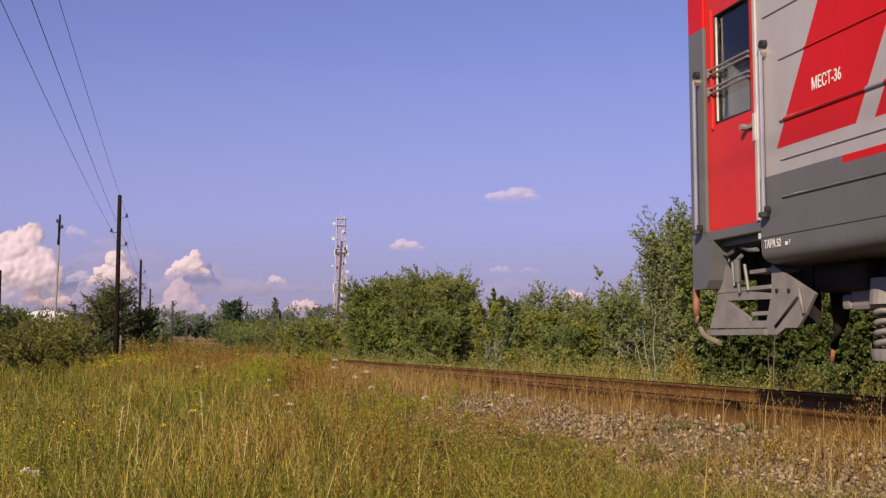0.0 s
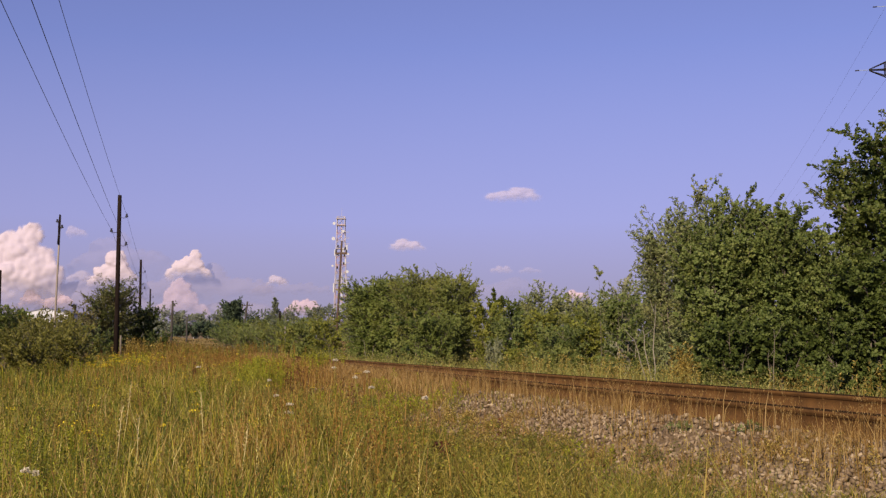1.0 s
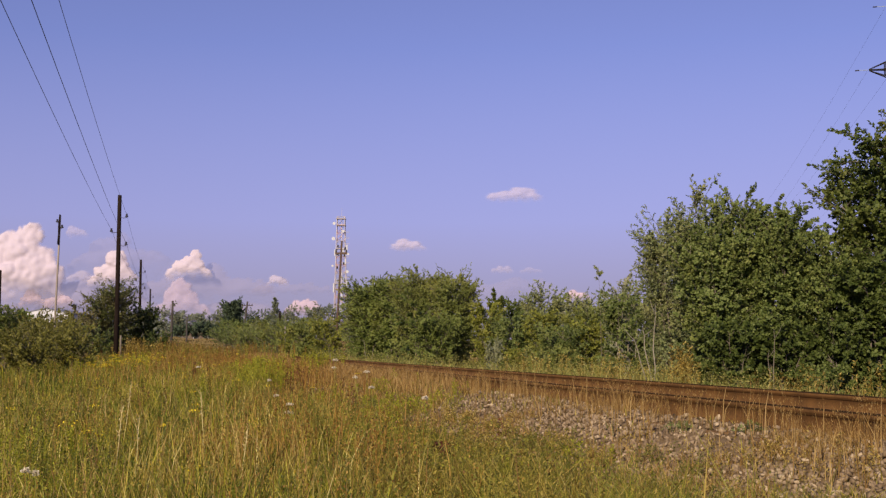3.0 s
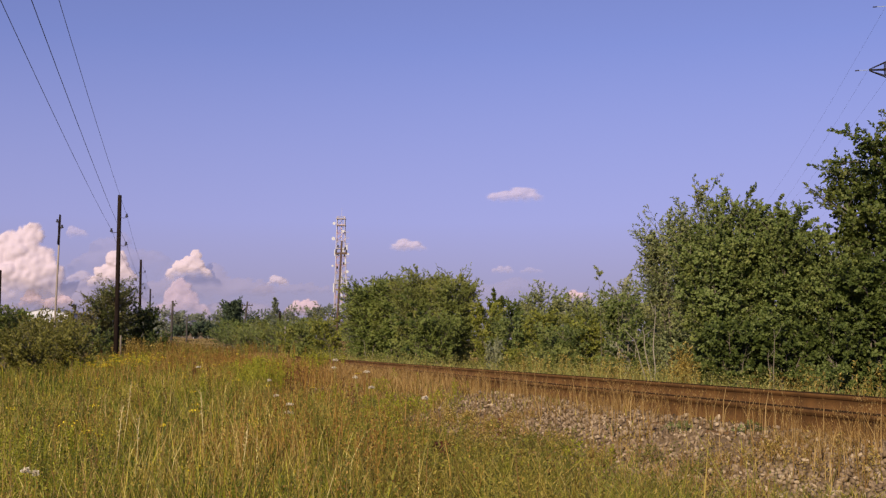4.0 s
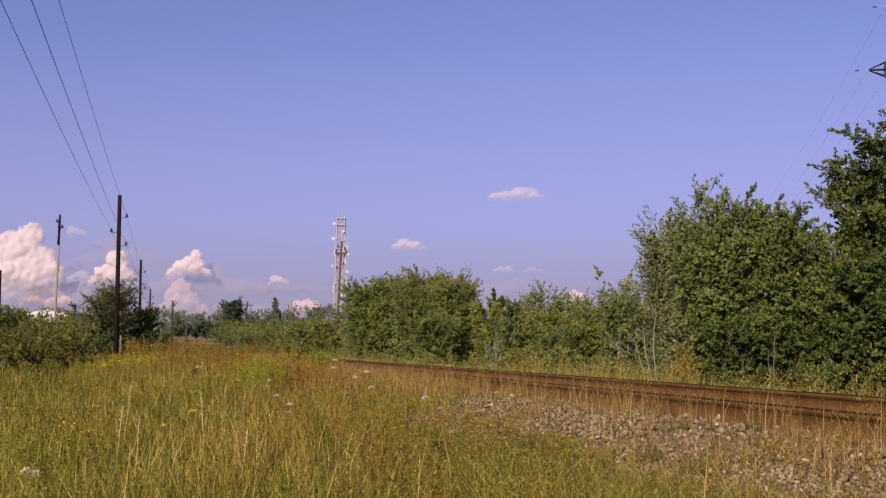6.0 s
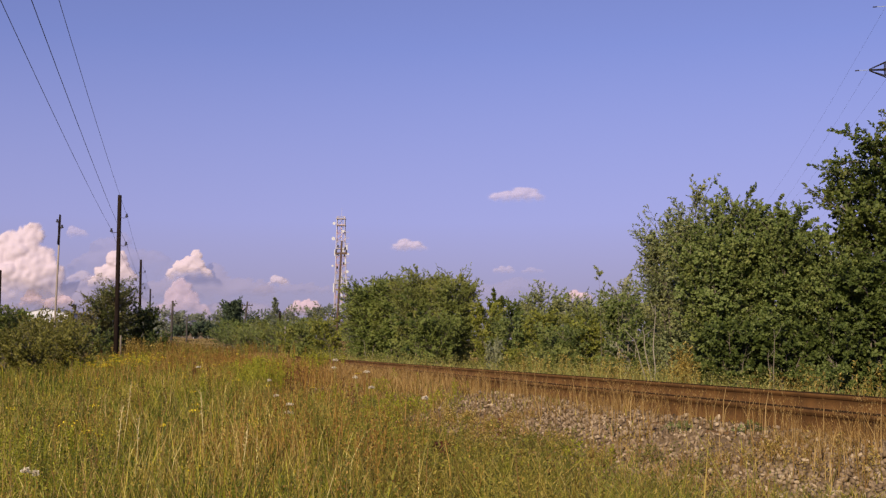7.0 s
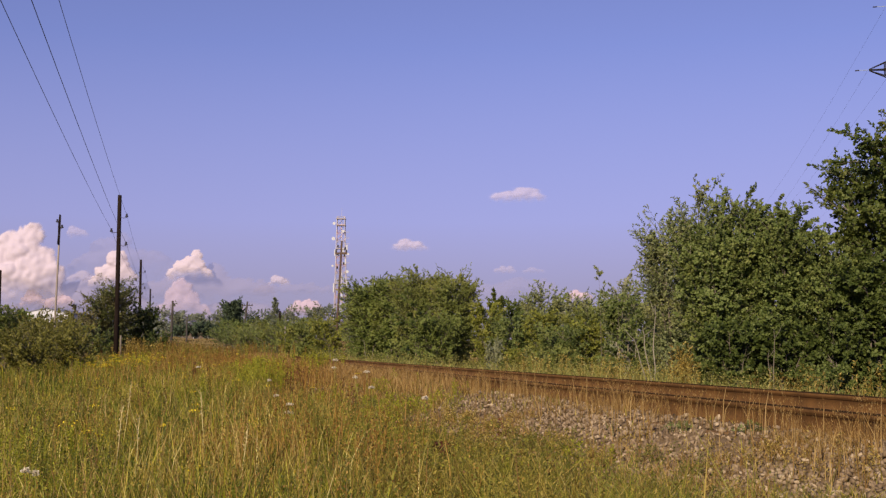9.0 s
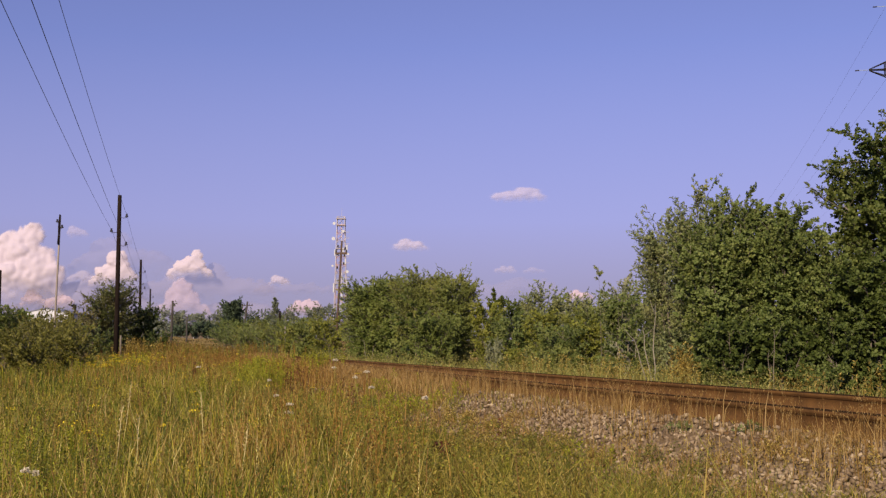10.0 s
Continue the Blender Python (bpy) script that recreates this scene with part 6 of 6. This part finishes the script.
def coach():
    ob = empty("passenger_coach", Matrix.Identity(4), "grey and red passenger coach with red door and folding steps", "train coach")
    # shell beyond the entrance: vertical sides, arched roof, rounded-under skirt
    side = [(1.20, 0.985), (1.30, 0.987), (1.38, 0.991), (1.43, 0.999), (1.465, 1.014), (1.487, 1.036), (1.497, 1.064), (1.5, 1.10), (1.5, 3.30), (1.44, 3.52), (1.26, 3.82), (0.95, 4.06), (0.5, 4.22), (0.0, 4.27)]
    ring = [(-y, z) for y, z in side] + [(y, z) for y, z in side[-2::-1]]
    bm = bmesh.new()
    ends = []
    for x in (1.035, LONG - 1.035):
        ends.append([bm.verts.new((x, y, z)) for y, z in ring])
    for i in range(len(ring)):
        j = (i + 1) % len(ring)
        f = bm.faces.new((ends[0][i], ends[0][j], ends[1][j], ends[1][i]))
        f.smooth = True
    bm.faces.new(ends[0])
    bm.faces.new(ends[1][::-1])
    bmesh.ops.recalc_face_normals(bm, faces=bm.faces)
    body = part("body_side", bm, PAINT, ob)
    body.data.set_sharp_from_angle(angle=radians(32))
    # pressed ribs along the side
    for z, r in ((2.645, 0.009), (2.312, 0.009), (1.908, 0.017), (1.651, 0.009), (1.406, 0.011), (3.0, 0.009)):
        for sy in (-1, 1):
            x0 = 1.10 if z == 2.645 else 1.29
            bm = pipe(bmesh.new(), [(x0, sy * 1.497, z), (x0 + 0.04, sy * 1.5, z), (LONG - x0 - 0.04, sy * 1.5, z), (LONG - x0, sy * 1.497, z)], [0.001, r, r, 0.001], 8)
            part("rib", bm, PAINT, body)
    part("seam", box(bmesh.new(), 1.04, LONG - 1.04, -1.5035, -1.49, 1.163, 1.1665), RUBBER, body)
    # entrances at both ends
    for e in (0, 1):
        def ex(x):
            return x if e == 0 else LONG - x
        bm = bmesh.new()
        box(bm, ex(0.04), ex(1.03), -1.42, 1.42, 1.17, 1.265)
        part("vestibule_floor", bm, SKIRT, ob)
        bm = bmesh.new()
        box(bm, ex(0.02), ex(0.08), -1.40, 1.40, 1.27, 3.3)
        box(bm, ex(0.98), ex(1.03), -1.40, 1.40, 1.27, 3.3)
        part("vestibule_wall", bm, INNER, ob)
        bm = bmesh.new()
        top = [(y, z) for y, z in ring if z >= 3.2]
        a = [bm.verts.new((ex(0.0), y * 0.995, z)) for y, z in top]
        c = [bm.verts.new((ex(1.034), y * 0.995, z)) for y, z in top]
        for i in range(len(top) - 1):
            bm.faces.new((a[i], a[i + 1], c[i + 1], c[i]))
        bm.faces.new(a)
        bm.faces.new(c[::-1])
        bm.faces.new((a[0], c[0], c[-1], a[-1]))
        bmesh.ops.recalc_face_normals(bm, faces=bm.faces)
        part("vestibule_roof", bm, PAINT, ob)
        part("end_wall", box(bmesh.new(), ex(-0.02), ex(0.02), -1.30, 1.30, 0.95, 3.6, 0.01), SKIRT, ob)
        part("gangway", box(bmesh.new(), ex(-0.30), ex(-0.02), -0.62, 0.62, 1.15, 3.35, 0.05), RUBBER, ob, "black rubber gangway bellows")
        part("coupler", pipe(bmesh.new(), [(ex(0.3), 0, 1.04), (ex(-0.45), 0, 1.04)], [0.12, 0.15], 8), UNDER, ob)
        for sy in (-1, 1):
            # corner post with its hanging lower end
            bm = bmesh.new()
            box(bm, ex(0.0), ex(0.245), sy * 1.33, sy * 1.5, 1.28, 3.36, 0.012)
            part("corner_post", bm, PAINT, ob)
            bm = plate(bmesh.new(), [(ex(0.0), 1.285), (ex(0.0), 0.90), (ex(0.03), 0.87), (ex(0.21), 0.87), (ex(0.26), 0.93), (ex(0.34), 1.22), (ex(0.34), 1.285)], sy * 1.26, sy * 1.495)
            part("corner_skirt", bm, SKIRT, ob)
            part("door_header", box(bmesh.new(), ex(0.245), ex(1.03), sy * 1.36, sy * 1.495, 3.10, 3.36, 0.008), PAINT, ob)
            part("door_sill", box(bmesh.new(), ex(0.245), ex(1.05), sy * 1.38, sy * 1.497, 1.215, 1.283, 0.008), SKIRT, ob)
            part("door_frame", box(bmesh.new(), ex(0.995), ex(1.034), sy * 1.40, sy * 1.512, 1.285, 3.10, 0.008), FRAME_PALE, ob, "pale metal door frame")
            # door leaf round its window
            bm = framed(bmesh.new(), ex(0.25), ex(0.995), 1.287, 3.10, ex(0.385), ex(0.905), 2.065, 2.875, sy * 1.43, sy * 1.478)
            door = part("door", bm, RED, ob, "red steel door")
            bm = bmesh.new()
            box(bm, ex(0.335), ex(0.362), sy * 1.47, sy * 1.496, 2.03, 2.93, 0.006)
            part("drip_strip", bm, RED, door)
            bm = framed(bmesh.new(), ex(0.385), ex(0.905), 2.065, 2.875, ex(0.395), ex(0.897), 2.076, 2.866, sy * 1.435, sy * 1.481)
            part("window_seal", bm, RUBBER, door)
            part("inner_frame", box(bmesh.new(), ex(0.404), ex(0.416), sy * 1.468, sy * 1.48, 2.085, 2.855), FRAME_PALE, door)
            pane = part("pane", box(bmesh.new(), ex(0.395), ex(0.897), sy * 1.446, sy * 1.452, 2.076, 2.866), GLASS, door)
            pane.visible_shadow = False
            for z in (2.47, 2.33):
                bm = bmesh.new()
                rod(bm, (ex(0.325), sy * 1.505, z), (ex(0.93), sy * 1.505, z), 0.009)
                rod(bm, (ex(0.325), sy * 1.505, z - 0.035), (ex(0.93), sy * 1.505, z - 0.035), 0.009)
                box(bm, ex(0.315), ex(0.35), sy * 1.475, sy * 1.515, z - 0.05, z + 0.015, 0.004)
                part("guard_bar", bm, STEP_GREY, door)
            bm = box(bmesh.new(), ex(0.85), ex(0.99), sy * 1.478, sy * 1.50, 1.935, 1.965, 0.006)
            rod(bm, (ex(0.86), sy * 1.50, 1.95), (ex(0.86), sy * 1.54, 1.95), 0.022)
            part("door_handle", bm, STEP_GREY, door)
            part("latch_plate", box(bmesh.new(), ex(0.985), ex(1.02), sy * 1.49, sy * 1.52, 1.83, 2.02, 0.004), FRAME_PALE, door)
            # handrails
            for hx, z0, z1 in ((0.165, 1.31, 2.43), (1.145, 1.33, 2.41)):
                hr = part("handrail", rod(bmesh.new(), (ex(hx), sy * 1.538, z0), (ex(hx), sy * 1.538, z1), 0.0155, seg=12), CHROME, ob, "polished steel handrail")
                for z in (z0 + 0.01, z1 - 0.01):
                    bm = rod(bmesh.new(), (ex(hx), sy * 1.5, z), (ex(hx), sy * 1.545, z), 0.030, 0.028, 12)
                    part("bracket", bm, CHROME if z > 2 else UNDER, hr)
                part("end_cap", rod(bmesh.new(), (ex(hx), sy * 1.5, z1 + 0.045), (ex(hx), sy * 1.535, z1 + 0.045), 0.034, 0.03, 12), RUBBER, hr)
                part("end_cap", rod(bmesh.new(), (ex(hx), sy * 1.538, z0 - 0.035), (ex(hx), sy * 1.538, z0 - 0.005), 0.035, 0.035, 12), RUBBER, hr)
            # folding steps: cheek plates, treads and a strut
            st = part("step_frame", plate(bmesh.new(), [(ex(0.013), 0.572), (ex(0.013), 0.530), (ex(0.866), 0.526), (ex(0.866), 0.566)], sy * 1.34, sy * 1.40), STEP_GREY, ob, "grey folding step frame")
            cheek = [(0.031, 0.584), (0.304, 1.044), (0.454, 1.033), (0.446, 0.848), (0.930, 0.806), (0.929, 0.766), (0.307, 0.780), (0.630, 0.648), (0.630, 0.627), (0.856, 0.621), (0.840, 0.574)]
            part("cheek", plate(bmesh.new(), [(ex(a), b) for a, b in cheek], sy * 1.36, sy * 1.38), STEP_GREY, st)
            cheek = [(0.940, 0.999), (1.468, 0.778), (1.345, 0.649), (1.246, 0.567), (1.099, 0.570), (0.995, 0.525), (0.868, 0.526), (0.858, 0.621), (0.933, 0.809)]
            part("cheek", plate(bmesh.new(), [(ex(a), b) for a, b in cheek], sy * 1.355, sy * 1.375), STEP_GREY, st)
            part("hinge_bar", pipe(bmesh.new(), [(ex(0.985), sy * 1.383, 0.578), (ex(1.268), sy * 1.383, 0.761)], 0.010, 5), UNDER, st)
            part("hinge_bar", pipe(bmesh.new(), [(ex(1.295), sy * 1.388, 0.818), (ex(1.346), sy * 1.388, 0.655)], 0.012, 5), STEP_GREY, st)
            for a, b in ((1.01, 0.819), (1.161, 0.812)):
                part("bolt", rod(bmesh.new(), (ex(a), sy * 1.37, b), (ex(a), sy * 1.387, b), 0.014, seg=6), UNDER, st)
            for z, x0, x1, y0, y1 in ((0.968, 0.61, 0.93, 1.16, 1.36), (0.850, 0.14, 0.93, 1.20, 1.385), (0.674, 0.63, 0.87, 1.22, 1.36), (0.61, 0.62, 0.87, 1.18, 1.355)):
                part("tread", box(bmesh.new(), ex(x0), ex(x1), sy * y0, sy * y1, z - 0.014, z + 0.014, 0.004), STEP_GREY, st)
            bm = rod(bmesh.new(), (ex(0.515), sy * 1.40, 0.90), (ex(0.505), sy * 1.40, 1.06), 0.026, seg=10)
            rod(bm, (ex(0.532), sy * 1.40, 0.825), (ex(0.52), sy * 1.40, 0.91), 0.013, seg=8)
            part("strut", bm, SKIRT, st)
            part("strut", rod(bmesh.new(), (ex(0.647), sy * 1.39, 0.837), (ex(0.599), sy * 1.39, 1.023), 0.013, seg=6), SKIRT, st)
            part("strut", rod(bmesh.new(), (ex(0.463), sy * 1.40, 0.88), (ex(0.44), sy * 1.40, 1.049), 0.012, seg=6), SKIRT, st)
            for pts in ([(0.27, 1.18), (0.276, 1.125), (0.368, 1.108), (0.444, 1.135), (0.475, 1.19)], [(0.355, 1.095), (0.394, 1.038), (0.47, 1.054), (0.559, 1.09)], [(0.561, 1.145), (0.674, 1.119), (0.785, 1.114)]):
                part("lever", pipe(bmesh.new(), [(ex(a), sy * 1.39, b) for a, b in pts], 0.016, 6), SKIRT, st)
            part("lamp", box(bmesh.new(), ex(0.975), ex(0.995), sy * 1.46, sy * 1.49, 1.165, 1.205, 0.004), DISH, ob)
            # dark plate added to give the shaded recess behind the steps
            part("recess_backing", box(bmesh.new(), ex(0.28), ex(1.03), sy * 1.06, sy * 1.12, 0.60, 1.17), UNDER, ob)
        # brake hose
        ho = part("brake_hose", pipe(bmesh.new(), [(ex(-0.07), -1.43, 0.97), (ex(-0.078), -1.43, 0.88), (ex(-0.083), -1.43, 0.765), (ex(-0.080), -1.43, 0.68)], 0.027, 10), HOSE, ob, "red-brown brake hose")
        part("hose_end", pipe(bmesh.new(), [(ex(-0.080), -1.43, 0.68), (ex(-0.070), -1.43, 0.63), (ex(-0.035), -1.43, 0.58), (ex(0.03), -1.43, 0.535), (ex(0.13), -1.43, 0.502), (ex(0.28), -1.43, 0.474)], [0.026, 0.025, 0.024, 0.023, 0.022, 0.020], 10), HOSE_END, ho)
    # underframe
    bm = bmesh.new()
    box(bm, 1.2, LONG - 1.2, -1.10, 1.10, 0.86, 1.03)
    box(bm, 0.3, LONG - 0.3, -0.35, 0.35, 0.85, 1.16)
    box(bm, 1.15, 1.75, -1.2, 1.2, 0.80, 1.0, 0.05)
    part("underframe", bm, UNDER, ob)
    for x in (6.2, 9.5, 13.0, 16.0):
        part("equipment_box", box(bmesh.new(), x, x + 1.6, -1.25, 1.25, 0.45, 0.98, 0.04), UNDER, ob)
    part("drain_pipe", pipe(bmesh.new(), [(1.06, -0.92, 0.95), (1.05, -0.93, 0.62), (0.96, -0.93, 0.44)], [0.10, 0.052, 0.030], 10), UNDER, ob)
    part("drain_pipe", pipe(bmesh.new(), [(0.96, -0.93, 0.45), (0.93, -0.93, 0.34)], 0.018, 6), HOSE, ob)
    bogie(ob, 3.40)
    bogie(ob, LONG - 3.40)
    sets = [wheelset(ob, x) for x in (2.20, 4.60, LONG - 4.60, LONG - 2.20)]
    # saloon windows
    for i in range(9):
        x = 3.1 + i * 2.0
        for sy in (-1, 1):
            w = part("window", box(bmesh.new(), x, x + 1.15, sy * 1.49, sy * 1.512, 2.36, 3.22, 0.008), RUBBER, ob)
            part("pane", box(bmesh.new(), x + 0.05, x + 1.10, sy * 1.50, sy * 1.516, 2.41, 3.17, 0.004), DARK_GLASS, w)
    lettering("МЕСТ-36", 0.108, 1.695, 2.022, ob, "white seat count lettering")
    lettering("ТАРА 52", 0.075, 1.082, 1.092, ob, "white tare weight lettering")
    lettering("т", 0.045, 1.39, 1.10, ob, "small white lettering")
    part("tare_figure", box(bmesh.new(), 1.345, 1.372, -1.506, -1.5035, 1.092, 1.116), LETTER, ob, "small white unreadable figure")
    return ob, sets


COACH, WHEELSETS = coach()


# ---- insects ----
def insect(name, span):
    ob = empty(name, Matrix.Identity(4), "small dark flying insect", "insect", "flying insects")
    bm = bmesh.new()
    pipe(bm, [(0, -span * 0.5, 0), (0, -span * 0.1, span * 0.05), (0, span * 0.2, span * 0.06), (0, span * 0.45, 0.0)], [span * 0.05, span * 0.12, span * 0.14, span * 0.06], 8)
    part("body", bm, IRON, ob)
    for sx in (-1, 1):
        bm = bmesh.new()
        vs = [bm.verts.new(p) for p in ((0, span * 0.1, span * 0.1), (sx * span * 0.5, span * 0.2, span * 0.3), (sx * span * 0.62, 0, span * 0.34), (sx * span * 0.3, -span * 0.1, span * 0.18))]
        bm.faces.new(vs)
        bmesh.ops.solidify(bm, geom=bm.faces[:], thickness=span * 0.01)
        part("wing", bm, UNDER, ob)
    return ob


FLY_A, FLY_B, FLY_C = insect("fly", 0.012), insect("fly", 0.016), insect("fly", 0.010)


# ---- what moves ----
def motions():
    heading = math.degrees(TURN) - 90
    speed = 11.7

    def tail(s):
        p = at(MID, s)
        return pose(p.x, p.y, 0, 0, 0, heading)
    rows = [(0.0, tail(7.846)), (0.1, tail(6.905)), (0.2, tail(5.515)), (0.3, tail(4.34))]
    rows += [(t, tail(4.34 - speed * (t - 0.3))) for t in (1.0, 2.0, 4.0, 6.0, 8.0, 10.0)]
    walk(COACH, rows)
    for ob in WHEELSETS:
        x = ob.matrix_basis.translation.x
        walk(ob, [(i * 0.05, pose(x, 0, 0.475, 0, math.degrees(speed * i * 0.05 / 0.475), 0)) for i in range(201)])
    # shrubs swaying in the wind: how far the top leans, in degrees
    for ob, sway in ((WILLOW_TALL, [(0.0, 0.0), (1.0, -0.2), (2.0, 0.0), (2.5, -1.0), (3.2, -0.3), (4.0, 0.1), (4.5, -0.9), (5.0, -0.9), (5.5, 0.2), (6.3, -0.2), (7.0, -0.6), (7.5, 0.0), (8.0, 0.7), (8.5, 0.7), (9.0, 0.3), (10.0, -0.1)]),
                     (WILLOW_LOW, [(0.0, 0.0), (0.5, -0.6), (1.0, -0.6), (2.0, -0.2), (2.5, -0.4), (4.0, 0.2), (4.5, 0.8), (5.0, 0.8), (5.5, 0.2), (7.0, 0.2), (7.5, 0.6), (8.0, 1.2), (8.5, 1.3), (9.0, 0.2), (9.5, -0.4), (10.0, -0.4)]),
                     (ALDER_EDGE, [(0.0, 0.0), (1.5, -0.1), (2.5, -0.5), (4.0, -0.1), (5.0, 0.25), (5.5, 0.25), (7.0, -0.4), (7.5, -0.1), (8.5, 0.0), (10.0, 0.25)])):
        p = ob.matrix_basis.translation.copy()
        walk(ob, [(t, pose(p.x, p.y, p.z, 0, a, 0)) for t, a in sway])
    walk(FLY_A, [(0.0, pose(0.2, 4.0, 3.0)), (1.2, pose(0.44, 4.0, 1.75)), (1.3, pose(0.482, 4.0, 1.424)), (1.4, pose(0.540, 4.0, 1.151)), (1.5, pose(0.604, 4.0, 0.996)), (1.7, pose(0.8, 3.6, 0.5)), (2.2, pose(1.4, 2.0, -0.2)), (10.0, pose(2.5, -6, -0.2))])
    walk(FLY_B, [(0.0, pose(0.4, 4.0, 3.2)), (1.3, pose(0.82, 4.0, 1.75)), (1.4, pose(0.897, 4.0, 1.669)), (1.5, pose(1.037, 4.0, 1.622, 0, 0, -60)), (1.6, pose(0.963, 4.0, 1.537, 0, 0, -20)), (1.7, pose(0.902, 4.0, 1.479, 0, 0, 40)),
                 (1.8, pose(0.883, 4.0, 1.302, 0, 20, 30)), (1.9, pose(1.112, 4.0, 1.136, 0, 30, -40)), (2.0, pose(1.7, 4.0, 1.0, 0, 0, -40)), (2.5, pose(3.5, 3.0, 0.9)), (10.0, pose(8, -6, 1.0))])
    walk(FLY_C, [(0.0, pose(-3.0, -2.0, 1.2)), (4.3, pose(-0.3, 4.0, 1.9)), (4.4, pose(0.0, 4.0, 1.3)), (4.5, pose(0.19, 4.0, 0.850)), (4.6, pose(0.4, 3.8, 0.4)), (5.0, pose(1.0, 2.5, -0.3)), (10.0, pose(3, -6, -0.3))])
    for ob, x, z, drift in CLOUDS:
        y = ob.matrix_basis.translation.y
        walk(ob, [(0.0, pose(x, y, z)), (10.0, pose(x + drift, y, z))])


CLOUD_FAR = 3000.0
PINK = "pinkish white cumulus cloud low over the horizon"
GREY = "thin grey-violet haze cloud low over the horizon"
CLOUDS = []
for seed, (x, z, wide, tall, heaps, drift, text, towers, thick) in enumerate([
        (-1124, 112, 192, 213, 12, 3, "tall heaped white cumulus cloud lit by evening sun", ((0.28, 1.0, 0.16), (-0.35, 0.88, 0.17), (0.62, 0.72, 0.16), (0.05, 0.75, 0.2)), 0.95),
        (-873, 158, 142, 92, 9, 4, "", ((0.1, 1.0, 0.3),), 0.93), (-676, 182, 122, 72, 9, 4.5, "", ((0.15, 0.85, 0.30), (0.3, 1.05, 0.18)), 0.93),
        (-692, 78, 136, 100, 10, 4.5, PINK, ((-0.1, 0.95, 0.3),), 0.42), (-1020, 100, 76, 68, 8, 3, PINK, (), 0.7), (-1092, 108, 62, 60, 8, 3, PINK, (), 0.7), (-439, 164, 66, 34, 7, 6, "", (), 0.55), (-370, 80, 116, 64, 10, 6, PINK, (), 0.7),
        (-97, 256, 104, 40, 9, 9, "", (), 0.52), (192, 388, 170, 42, 11, 17, "", ((-0.05, 0.95, 0.28), (0.28, 0.85, 0.22)), 0.46), (155, 196, 66, 28, 7, 12, "", (), 0.27), (230, 196, 64, 22, 6, 12, "", (), 0.17), (351, 120, 70, 50, 7, 12, PINK, (), 0.8),
        (-967, 172, 95, 34, 7, 3, "", (), 0.35), (-560, 90, 80, 26, 6, 5, PINK, (), 0.4), (-980, 290, 60, 40, 6, 3, "", (), 0.3)]):
    ob = cloud(x, z, wide, tall, 300 + seed, heaps, CLOUD_FAR, towers, thick, CLOUD_PINK if text == PINK else CLOUD, 1.6 if tall > 200 else 1.0, 1.0 if tall < 60 else 0.0)
    if text:
        tagged(ob, text)
    CLOUDS.append((ob, x, z, drift))
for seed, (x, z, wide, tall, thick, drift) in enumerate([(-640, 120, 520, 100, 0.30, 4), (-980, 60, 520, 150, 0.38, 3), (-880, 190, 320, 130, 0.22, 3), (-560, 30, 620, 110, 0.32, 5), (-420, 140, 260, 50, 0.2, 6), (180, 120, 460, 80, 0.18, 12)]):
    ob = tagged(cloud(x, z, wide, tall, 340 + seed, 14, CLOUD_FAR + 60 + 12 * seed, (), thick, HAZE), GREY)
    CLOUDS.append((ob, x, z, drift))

ballast()
single_stones()
motions()
